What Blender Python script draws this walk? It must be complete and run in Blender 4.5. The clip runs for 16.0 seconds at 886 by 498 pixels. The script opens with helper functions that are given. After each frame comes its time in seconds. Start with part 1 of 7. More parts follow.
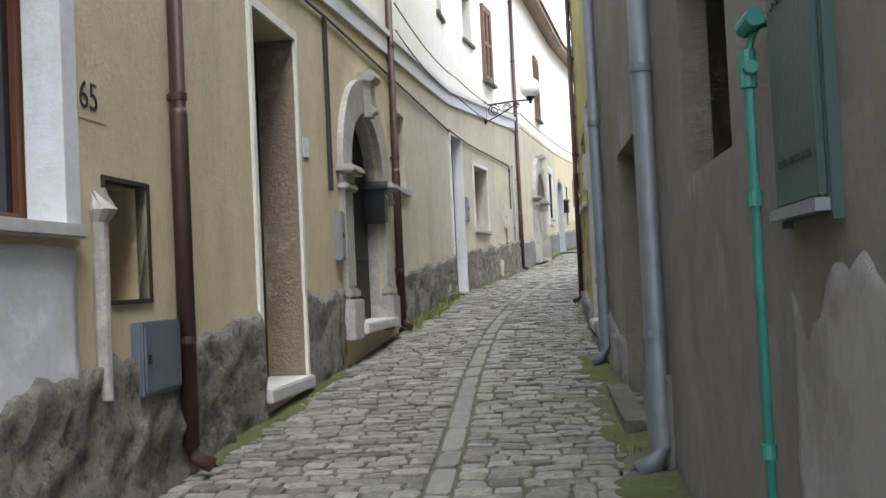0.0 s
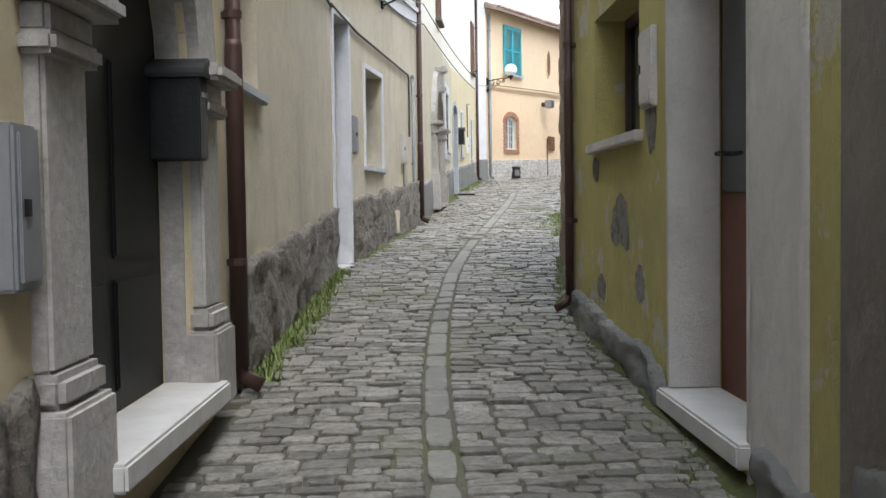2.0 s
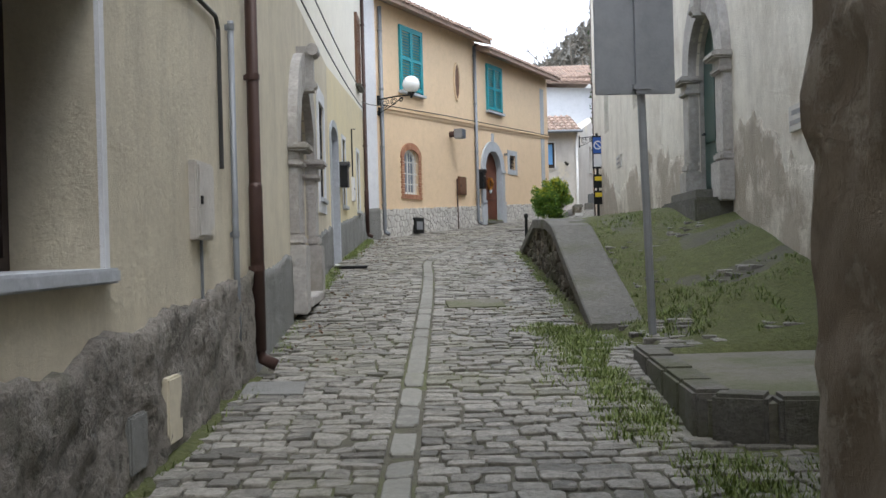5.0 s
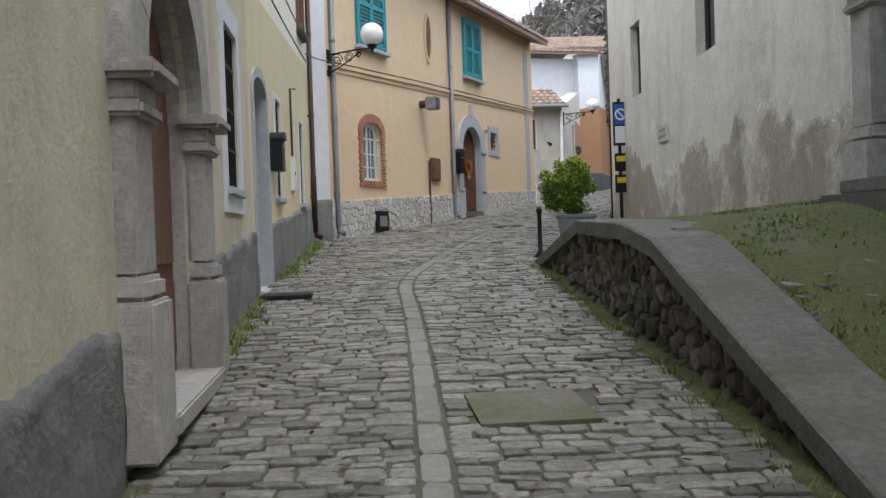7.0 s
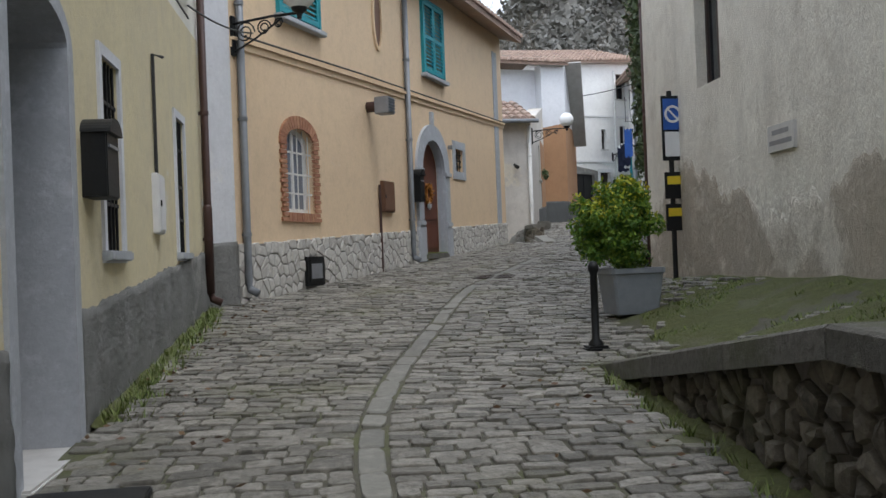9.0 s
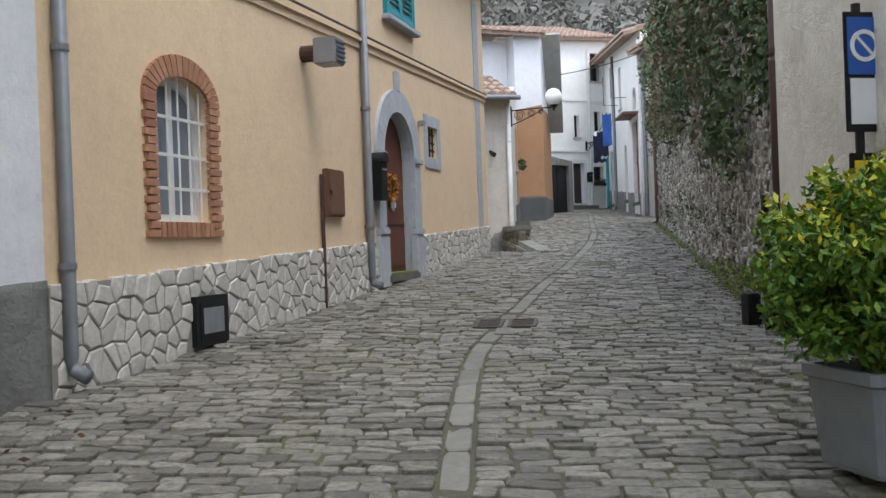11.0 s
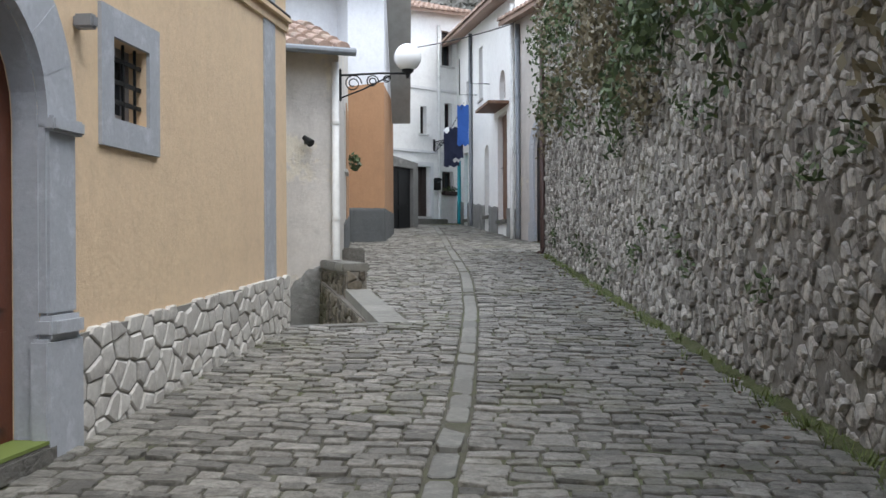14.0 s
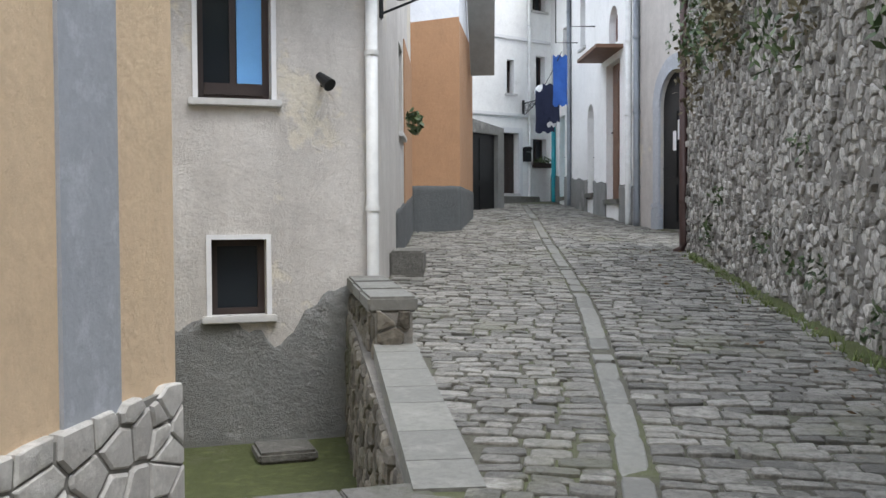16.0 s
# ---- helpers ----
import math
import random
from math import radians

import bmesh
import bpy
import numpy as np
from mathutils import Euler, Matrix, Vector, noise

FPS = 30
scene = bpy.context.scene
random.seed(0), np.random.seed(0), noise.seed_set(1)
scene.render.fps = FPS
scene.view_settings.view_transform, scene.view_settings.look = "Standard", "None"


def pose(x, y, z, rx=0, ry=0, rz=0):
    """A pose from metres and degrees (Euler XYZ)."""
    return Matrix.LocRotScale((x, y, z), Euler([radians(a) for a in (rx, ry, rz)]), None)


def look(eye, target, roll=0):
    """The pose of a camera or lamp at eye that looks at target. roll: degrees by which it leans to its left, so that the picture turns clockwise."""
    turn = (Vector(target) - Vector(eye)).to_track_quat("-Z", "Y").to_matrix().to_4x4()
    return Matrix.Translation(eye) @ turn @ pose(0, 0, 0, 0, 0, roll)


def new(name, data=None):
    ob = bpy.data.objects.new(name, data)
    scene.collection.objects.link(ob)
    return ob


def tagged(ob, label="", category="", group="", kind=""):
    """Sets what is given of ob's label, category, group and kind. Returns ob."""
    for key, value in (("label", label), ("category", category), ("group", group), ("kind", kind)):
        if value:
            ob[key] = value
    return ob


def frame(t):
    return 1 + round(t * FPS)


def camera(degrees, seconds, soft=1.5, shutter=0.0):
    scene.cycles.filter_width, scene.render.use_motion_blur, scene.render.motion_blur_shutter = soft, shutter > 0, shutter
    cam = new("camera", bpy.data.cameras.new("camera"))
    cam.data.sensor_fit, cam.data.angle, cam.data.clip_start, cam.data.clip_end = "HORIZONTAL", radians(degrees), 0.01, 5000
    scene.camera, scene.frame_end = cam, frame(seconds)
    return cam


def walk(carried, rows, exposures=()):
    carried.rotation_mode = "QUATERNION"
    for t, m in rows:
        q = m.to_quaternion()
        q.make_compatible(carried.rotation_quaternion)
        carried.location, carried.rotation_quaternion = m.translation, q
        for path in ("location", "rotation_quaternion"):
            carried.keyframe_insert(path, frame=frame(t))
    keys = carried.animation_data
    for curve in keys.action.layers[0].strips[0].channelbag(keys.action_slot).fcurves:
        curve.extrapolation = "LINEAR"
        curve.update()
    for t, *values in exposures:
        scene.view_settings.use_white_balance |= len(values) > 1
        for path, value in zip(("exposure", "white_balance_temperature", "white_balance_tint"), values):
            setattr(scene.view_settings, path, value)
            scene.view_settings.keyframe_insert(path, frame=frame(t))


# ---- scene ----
cam = camera(47.4, 16.0)
METRES, EYE, TILT, LEAN, TURN = 40.0, 1.15, 0.0, 0.0, 11.7
ROWS = [
    (0.0, 0.0, 0.0, 0.0, 0.09, 1.9, 2.69),
    (0.5, 0.0001, 0.0338, 0.0025, -2.67, -0.42, 2.88),
    (1.0, -0.0017, 0.068, 0.0062, -4.77, -0.24, 0.23),
    (1.5, -0.0026, 0.1029, 0.008, -5.72, -1.08, 1.53),
    (2.0, -0.0038, 0.1364, 0.0099, -8.06, -2.46, 0.85),
    (2.5, -0.0017, 0.1701, 0.0118, -11.79, 0.75, 1.24),
    (3.0, 0.0008, 0.203, 0.0134, -11.88, 0.56, 1.6),
    (3.5, 0.0057, 0.235, 0.0154, -12.22, -0.27, 2.14),
    (4.0, 0.0114, 0.2669, 0.0174, -13.3, -1.1, 2.13),
    (4.5, 0.0181, 0.2996, 0.0197, -14.37, -0.12, 1.75),
    (5.0, 0.0261, 0.3313, 0.0218, -14.87, -0.18, 1.51),
    (7.5, 0.0564, 0.48, 0.0301, -18.19, -1.22, 2.31),
    (8.0, 0.0635, 0.5108, 0.0322, -19.06, -1.3, 2.58),
    (8.5, 0.0716, 0.5405, 0.0339, -20.84, -0.34, 2.33),
    (9.0, 0.0807, 0.5719, 0.0358, -21.4, 0.39, 2.19),
    (11.5, 0.1298, 0.7089, 0.0454, -27.01, -0.64, 1.58),
    (12.0, 0.1449, 0.7376, 0.0469, -29.71, -1.28, 0.94),
    (12.5, 0.1587, 0.7652, 0.0489, -30.38, -1.46, 1.02),
    (13.0, 0.1731, 0.7911, 0.0506, -32.65, -0.09, 0.34),
    (13.5, 0.189, 0.8176, 0.0534, -34.12, 0.79, 1.08),
    (14.0, 0.205, 0.8411, 0.0559, -34.28, -0.19, 0.28),
    (14.5, 0.2212, 0.8667, 0.0576, -34.21, -0.57, -0.0),
    (15.0, 0.2378, 0.8913, 0.0597, -34.16, -0.61, 0.08),
    (15.5, 0.2545, 0.9167, 0.061, -30.87, -1.66, 0.34),
    (16.0, 0.2689, 0.9412, 0.0624, -29.49, -1.76, 0.31),
]
walk(cam, [(t, pose(0, 0, EYE, TILT, LEAN, TURN) @ pose(METRES * x, METRES * y, METRES * z, 90 + pitch, roll, yaw)) for t, x, y, z, yaw, pitch, roll in ROWS],
     exposures=[(0, 2.0), (2, 1.85), (3, 1.65), (4, 1.45), (5, 1.1), (7.5, 0.8), (8, 0.8), (9, 0.5), (11.5, 1.15), (12.5, 1.65), (13.5, 1.1), (14.5, 1.0), (16, 1.1)])

# ---- world and light ----
world = bpy.data.worlds.new("overcast_sky")
scene.world = world
world.use_nodes = True
wn, wl = world.node_tree.nodes, world.node_tree.links
sky = wn.new("ShaderNodeTexSky")
sky.sky_type, sky.sun_disc = "NISHITA", False
sky.sun_elevation, sky.sun_rotation = radians(60), radians(159)
pale = wn.new("ShaderNodeMix")
pale.data_type = "RGBA"
pale.inputs["Factor"].default_value = 0.8
pale.inputs["B"].default_value = (8.3, 9.0, 10.2, 1)
wl.new(sky.outputs["Color"], pale.inputs["A"])
wl.new(pale.outputs["Result"], wn["Background"].inputs["Color"])
wn["Background"].inputs["Strength"].default_value = 0.15
sun_data = bpy.data.lights.new("sun", "SUN")
sun_data.energy, sun_data.angle, sun_data.color = 1.0, radians(25), (1, 0.98, 0.95)
sun = new("sun", sun_data)
sun.matrix_world = look((0, 0, 30), (-5, 13, 0))


# ---- materials ----
def mat(name, rough=0.85, metal=0.0):
    m = bpy.data.materials.new(name)
    m.use_nodes = True
    b = m.node_tree.nodes["Principled BSDF"]
    b.inputs["Roughness"].default_value, b.inputs["Metallic"].default_value = rough, metal
    return m, m.node_tree.nodes, m.node_tree.links, b


def noise_tex(n, l, scale, detail=6, rough=0.6, stretch=None):
    t = n.new("ShaderNodeTexNoise")
    t.inputs["Scale"].default_value, t.inputs["Detail"].default_value, t.inputs["Roughness"].default_value = scale, detail, rough
    c = n.new("ShaderNodeTexCoord")
    if stretch:
        mp = n.new("ShaderNodeMapping")
        mp.inputs["Scale"].default_value = stretch
        l.new(c.outputs["Object"], mp.inputs["Vector"])
        l.new(mp.outputs["Vector"], t.inputs["Vector"])
    else:
        l.new(c.outputs["Object"], t.inputs["Vector"])
    return t.outputs["Fac"]


def ramp(n, l, fac, lo, hi, amount=1.0):
    r = n.new("ShaderNodeMapRange")
    r.inputs["From Min"].default_value, r.inputs["From Max"].default_value, r.inputs["To Max"].default_value = lo, hi, amount
    l.new(fac, r.inputs["Value"])
    return r.outputs["Result"]


def blend(n, l, fac, a, b):
    x = n.new("ShaderNodeMix")
    x.data_type = "RGBA"
    for key, v in (("Factor", fac), ("A", a), ("B", b)):
        s = x.inputs[key] if key != "Factor" else x.inputs[0]
        if isinstance(v, (tuple, list)):
            s.default_value = (*v, 1)
        elif isinstance(v, (int, float)):
            s.default_value = v
        else:
            l.new(v, s)
    return x.outputs["Result"]


def bump(n, l, b, height, strength, distance):
    u = n.new("ShaderNodeBump")
    u.inputs["Strength"].default_value, u.inputs["Distance"].default_value = strength, distance
    l.new(height, u.inputs["Height"])
    l.new(u.outputs["Normal"], b.inputs["Normal"])


def plaster(name, base, stain, patch, patch_lo=0.56, streak=0.45, relief=0.02, patch_scale=0.9, patch_hi=0.04, patch_amount=1.0):
    """Old lime plaster: cloudy colour, rain streaks, peeled patches, grain."""
    m, n, l, b = mat(name, 0.9)
    cloud = ramp(n, l, noise_tex(n, l, 1.1, 10, 0.7), 0.36, 0.7, 0.8)
    col = blend(n, l, cloud, base, stain)
    drip = ramp(n, l, noise_tex(n, l, 1.0, 9, 0.72, (2.3, 2.3, 0.5)), 0.5, 0.85, streak)
    col = blend(n, l, drip, col, tuple(c * 0.6 for c in stain))
    peel = ramp(n, l, noise_tex(n, l, patch_scale, 9, 0.68), patch_lo, patch_lo + patch_hi, patch_amount)
    col = blend(n, l, peel, col, patch)
    mottle = noise_tex(n, l, 5.5, 9, 0.78)
    col = blend(n, l, ramp(n, l, mottle, 0.5, 0.72, 0.38), col, tuple(c * 0.72 for c in stain))
    col = blend(n, l, ramp(n, l, mottle, 0.46, 0.3, 0.3), col, tuple(min(0.9, c * 1.12) for c in base))
    grain = noise_tex(n, l, 24, 8, 0.75)
    col = blend(n, l, ramp(n, l, grain, 0.4, 0.75, 0.28), col, tuple(c * 0.6 for c in base))
    l.new(col, b.inputs["Base Color"])
    h = n.new("ShaderNodeMath")
    h.operation = "MULTIPLY_ADD"
    l.new(peel, h.inputs[0])
    h.inputs[1].default_value = -0.35
    l.new(grain, h.inputs[2])
    h2 = n.new("ShaderNodeMath")
    h2.operation = "ADD"
    l.new(h.outputs[0], h2.inputs[0])
    l.new(noise_tex(n, l, 3.2, 4, 0.6), h2.inputs[1])
    bump(n, l, b, h2.outputs[0], 0.8, relief)
    return m


def stone(name, a, c, moss=(0.09, 0.11, 0.03), moss_lo=0.6, vary=0.5, relief=0.012, rough=0.85, moss_amount=0.8):
    """Stone that differs from piece to piece, with lichen and moss."""
    m, n, l, b = mat(name, rough)
    oi, ge = n.new("ShaderNodeObjectInfo"), n.new("ShaderNodeNewGeometry")
    mx = n.new("ShaderNodeMath")
    mx.operation = "ADD"
    l.new(oi.outputs["Random"], mx.inputs[0])
    l.new(ge.outputs["Random Per Island"], mx.inputs[1])
    fr = n.new("ShaderNodeMath")
    fr.operation = "FRACT"
    l.new(mx.outputs[0], fr.inputs[0])
    col = blend(n, l, fr.outputs[0], a, c)
    grain = noise_tex(n, l, 30, 8, 0.7)
    col = blend(n, l, ramp(n, l, grain, 0.42, 0.72, vary), col, tuple(v * 0.5 for v in a))
    col = blend(n, l, ramp(n, l, noise_tex(n, l, 8, 9, 0.75), 0.52, 0.7, 0.6), col, tuple(min(1, v * 1.4) for v in c))
    col = blend(n, l, ramp(n, l, noise_tex(n, l, 1.1, 8, 0.7), moss_lo, moss_lo + 0.14, moss_amount), col, moss)
    l.new(col, b.inputs["Base Color"])
    bump(n, l, b, grain, 0.8, relief)
    return m


def roughcast(name, base, pale_, pit):
    """Coarse thrown render: lumps of pebble size with pits painted dark as if shaded, damp clouds and moss."""
    m, n, l, b = mat(name, 0.95)
    lump = noise_tex(n, l, 17, 7, 0.7)
    col = blend(n, l, ramp(n, l, noise_tex(n, l, 1.6, 8, 0.7), 0.38, 0.68), base, pale_)
    # low spots of the bump get their shade as colour
    col = blend(n, l, ramp(n, l, lump, 0.5, 0.36, 0.85), col, pit)
    col = blend(n, l, ramp(n, l, noise_tex(n, l, 42, 6, 0.7), 0.55, 0.75, 0.5), col, tuple(c * 1.35 for c in pale_))
    col = blend(n, l, ramp(n, l, noise_tex(n, l, 2.3, 8, 0.7), 0.56, 0.72, 0.5), col, (0.09, 0.095, 0.045))
    l.new(col, b.inputs["Base Color"])
    bump(n, l, b, lump, 1.0, 0.06)
    return m


def plain(name, base, rough=0.6, metal=0.0, vary=0.35, scale=9, relief=0.003, other=None):
    m, n, l, b = mat(name, rough, metal)
    f = noise_tex(n, l, scale, 7, 0.65)
    col = blend(n, l, ramp(n, l, f, 0.4, 0.75, vary if other is None else 1.0), base, other or tuple(c * 0.45 for c in base))
    l.new(col, b.inputs["Base Color"])
    bump(n, l, b, noise_tex(n, l, scale * 6, 4, 0.6), 0.5, relief)
    return m


def leafy(name, a, c):
    m, n, l, b = mat(name, 0.6)
    ge = n.new("ShaderNodeNewGeometry")
    l.new(blend(n, l, ge.outputs["Random Per Island"], a, c), b.inputs["Base Color"])
    b.inputs["Subsurface Weight"].default_value = 0.0
    return m


M_beige = plaster("beige_plaster", (0.65, 0.56, 0.37), (0.47, 0.40, 0.28), (0.70, 0.66, 0.56), 0.62, 0.6, 0.01)
M_greybeige = plaster("grey_beige_plaster", (0.62, 0.56, 0.43), (0.47, 0.42, 0.33), (0.64, 0.60, 0.52), 0.66, 0.75, 0.012)
M_pale = plaster("pale_yellow_plaster", (0.72, 0.63, 0.40), (0.63, 0.56, 0.40), (0.68, 0.66, 0.58), 0.64, 0.3, 0.012)
M_cream = plaster("cream_plaster", (0.82, 0.79, 0.70), (0.76, 0.73, 0.65), (0.82, 0.81, 0.78), 0.62, 0.2, 0.012)
M_bluewhite = plaster("bluish_white_paint", (0.70, 0.71, 0.74), (0.62, 0.63, 0.66), (0.74, 0.74, 0.74), 0.64, 0.3, 0.008)
M_white = plaster("white_plaster", (0.86, 0.86, 0.84), (0.80, 0.79, 0.77), (0.72, 0.70, 0.67), 0.68, 0.25, 0.012)
M_orange = plaster("apricot_plaster", (0.76, 0.575, 0.375), (0.71, 0.53, 0.355), (0.73, 0.575, 0.41), 0.68, 0.15, 0.008)
M_deeporange = plaster("orange_plaster", (0.38, 0.21, 0.11), (0.32, 0.18, 0.095), (0.36, 0.225, 0.13), 0.68, 0.3, 0.012)
M_grey = plaster("grey_rough_plaster", (0.27, 0.235, 0.20), (0.165, 0.14, 0.12), (0.36, 0.335, 0.31), 0.57, 0.7, 0.06, 1.3, 0.1, 0.7)
M_patch = plaster("pale_patched_render", (0.40, 0.375, 0.35), (0.29, 0.265, 0.245), (0.25, 0.22, 0.195), 0.54, 0.5, 0.06, 2.2, 0.08, 0.8)
M_lightgrey = plaster("light_grey_plaster", (0.60, 0.57, 0.53), (0.44, 0.41, 0.375), (0.62, 0.57, 0.47), 0.57, 0.6, 0.015)
M_cement = plaster("grey_cement_render", (0.26, 0.26, 0.25), (0.17, 0.17, 0.16), (0.33, 0.325, 0.305), 0.58, 0.5, 0.05)
M_darkplinth = plaster("dark_grey_plinth_paint", (0.10, 0.105, 0.105), (0.07, 0.075, 0.075), (0.15, 0.15, 0.14), 0.6, 0.4, 0.02)
M_mossy = plaster("mossy_yellow_plaster", (0.50, 0.44, 0.15), (0.38, 0.33, 0.13), (0.50, 0.47, 0.39), 0.56, 0.5, 0.035, 1.7)
M_brown = plaster("brown_weathered_masonry", (0.40, 0.32, 0.235), (0.27, 0.21, 0.155), (0.50, 0.43, 0.34), 0.55, 0.6, 0.07, 1.9)
M_church = plaster("stained_cream_plaster", (0.82, 0.78, 0.69), (0.58, 0.53, 0.45), (0.46, 0.40, 0.32), 0.58, 0.75, 0.03, 1.0, 0.12, 0.75)
M_churchlow = plaster("peeled_brown_render", (0.50, 0.44, 0.355), (0.36, 0.315, 0.255), (0.74, 0.69, 0.60), 0.5, 0.7, 0.05, 1.3, 0.09, 0.95)
M_render = roughcast("rough_cast_render", (0.20, 0.18, 0.158), (0.34, 0.31, 0.275), (0.10, 0.092, 0.08))
M_surround = stone("grey_dressed_stone", (0.35, 0.33, 0.31), (0.44, 0.42, 0.39), (0.22, 0.205, 0.17), 0.56, 0.5, 0.012)
M_bluestone = stone("bluish_grey_stone", (0.38, 0.40, 0.43), (0.42, 0.44, 0.47), moss_lo=0.8, vary=0.25, relief=0.004)
M_marble = plain("white_marble", (0.54, 0.53, 0.51), 0.5, vary=0.35)
M_cobble = stone("limestone_cobble", (0.10, 0.094, 0.08), (0.32, 0.303, 0.265), (0.135, 0.135, 0.072), 0.53, 0.85, 0.03, 0.55, 0.55)
M_drainstone = stone("drain_stone", (0.15, 0.146, 0.13), (0.215, 0.21, 0.185), (0.18, 0.19, 0.09), 0.62, 0.4, 0.008, 0.75, 0.5)
M_joint = stone("earth_joint", (0.08, 0.075, 0.056), (0.105, 0.1, 0.074), (0.10, 0.11, 0.045), 0.47, 0.4, 0.02, 0.95)
M_rubble = stone("rubble_stone", (0.14, 0.128, 0.112), (0.58, 0.55, 0.50), (0.16, 0.145, 0.08), 0.6, 0.65, 0.03, 0.9, 0.5)
M_darkrubble = stone("dark_rubble_stone", (0.055, 0.047, 0.036), (0.215, 0.19, 0.15), (0.06, 0.065, 0.025), 0.5, 0.55, 0.02, 0.9, 0.7)
M_mortar = stone("old_mortar", (0.19, 0.175, 0.155), (0.25, 0.232, 0.205), (0.12, 0.115, 0.06), 0.56, 0.5, 0.03, 0.95)
M_flag = stone("pale_flagstone", (0.42, 0.40, 0.37), (0.56, 0.54, 0.50), moss_lo=0.72, vary=0.35, relief=0.008)
M_flagjoint = plain("grey_pointing", (0.24, 0.23, 0.21), 0.9)
M_coping = stone("coping_stone", (0.115, 0.11, 0.096), (0.18, 0.172, 0.152), (0.085, 0.092, 0.045), 0.5, 0.7, 0.03, 0.88, 0.75)
M_moss = stone("moss_turf", (0.072, 0.085, 0.024), (0.125, 0.135, 0.045), (0.13, 0.12, 0.085), 0.54, 0.6, 0.05, 0.95, 0.75)
M_mossyslab = stone("mossy_concrete_slab", (0.14, 0.132, 0.105), (0.17, 0.16, 0.13), (0.09, 0.10, 0.04), 0.47, 0.6, 0.02, 0.9, 0.8)
M_brick = stone("red_brick", (0.34, 0.15, 0.09), (0.46, 0.24, 0.14), moss_lo=0.8, vary=0.4)
M_oldbrick = stone("worn_brick", (0.24, 0.15, 0.10), (0.34, 0.22, 0.15), moss_lo=0.7, vary=0.5)
M_tile = stone("terracotta_tile", (0.24, 0.165, 0.13), (0.38, 0.27, 0.21), (0.20, 0.18, 0.14), 0.55, 0.5)
M_brownpipe = plain("brown_painted_metal", (0.065, 0.034, 0.028), 0.5, 0.2)
M_greypipe = plain("grey_zinc", (0.20, 0.215, 0.235), 0.5, 0.3)
M_whitepipe = plain("white_enamel_pipe", (0.68, 0.68, 0.66), 0.5)
M_greenpipe = plain("green_enamel_pipe", (0.03, 0.20, 0.155), 0.5, 0.0, 0.5)
M_teal = plain("teal_painted_wood", (0.01, 0.28, 0.33), 0.55)
M_darkgreen = plain("dark_green_paint", (0.035, 0.075, 0.065), 0.5, 0.1)
M_black = plain("black_painted_iron", (0.012, 0.013, 0.014), 0.5, 0.4)
M_darkwood = plain("dark_stained_wood", (0.035, 0.022, 0.018), 0.6)
M_redwood = plain("red_brown_wood", (0.13, 0.04, 0.02), 0.5, vary=0.5)
M_brownwood = plain("worn_brown_wood", (0.16, 0.08, 0.045), 0.65, vary=0.5)
M_greymetal = plain("grey_painted_steel", (0.26, 0.27, 0.29), 0.45, 0.3)
M_bluegrey = plain("blue_grey_sheet_metal", (0.13, 0.16, 0.20), 0.5, 0.2)
M_whitepaint = plain("white_paint", (0.72, 0.72, 0.72), 0.6, vary=0.15)
M_yellow = plain("yellow_plastic", (0.75, 0.55, 0.03), 0.5)
M_blue = plain("blue_enamel", (0.02, 0.10, 0.40), 0.45)
M_skyblue = plain("light_blue_panel", (0.16, 0.42, 0.80), 0.5, vary=0.12)
M_cloth = plain("blue_cloth", (0.04, 0.13, 0.45), 0.9)
M_darkcloth = plain("navy_cloth", (0.015, 0.02, 0.05), 0.9)
M_red = plain("red_enamel", (0.5, 0.03, 0.02), 0.45)
M_gold = plain("dried_orange_wreath", (0.45, 0.20, 0.04), 0.7)
M_concrete = plain("concrete", (0.30, 0.29, 0.27), 0.9, vary=0.4, scale=5, relief=0.01)
M_iron = plain("rusty_cast_iron", (0.085, 0.07, 0.062), 0.7, 0.3, 0.5)
M_planter = plain("grey_planter", (0.24, 0.26, 0.29), 0.6)
M_cable = plain("black_cable", (0.03, 0.03, 0.03), 0.6)
M_bark = plain("grey_bark", (0.12, 0.10, 0.08), 0.95)
M_leaf = leafy("shrub_leaf", (0.03, 0.12, 0.014), (0.18, 0.28, 0.02))
M_leaftip = leafy("yellow_leaf", (0.50, 0.42, 0.02), (0.28, 0.36, 0.02))
M_ivy = leafy("ivy_leaf", (0.03, 0.055, 0.02), (0.10, 0.14, 0.05))
M_dry = leafy("dry_creeper", (0.12, 0.10, 0.06), (0.20, 0.17, 0.10))
M_grass = leafy("grass", (0.09, 0.14, 0.025), (0.19, 0.23, 0.06))
M_woods = leafy("winter_woods", (0.10, 0.098, 0.085), (0.17, 0.16, 0.14))
M_litter = leafy("leaf_litter", (0.10, 0.05, 0.03), (0.20, 0.13, 0.07))
mg, ng, lg, bg = mat("window_glass", 0.08)
bg.inputs["Base Color"].default_value = (0.02, 0.025, 0.03, 1)
M_glass = mg
mg, ng, lg, bg = mat("white_glass_globe", 0.25)
bg.inputs["Base Color"].default_value = (0.85, 0.86, 0.86, 1)
M_globe = mg
mg, ng, lg, bg = mat("glass_over_curtain", 0.12)
bg.inputs["Base Color"].default_value = (0.20, 0.23, 0.28, 1)
M_curtain = mg
M_dark = plain("unlit_interior", (0.02, 0.02, 0.02), 0.95)


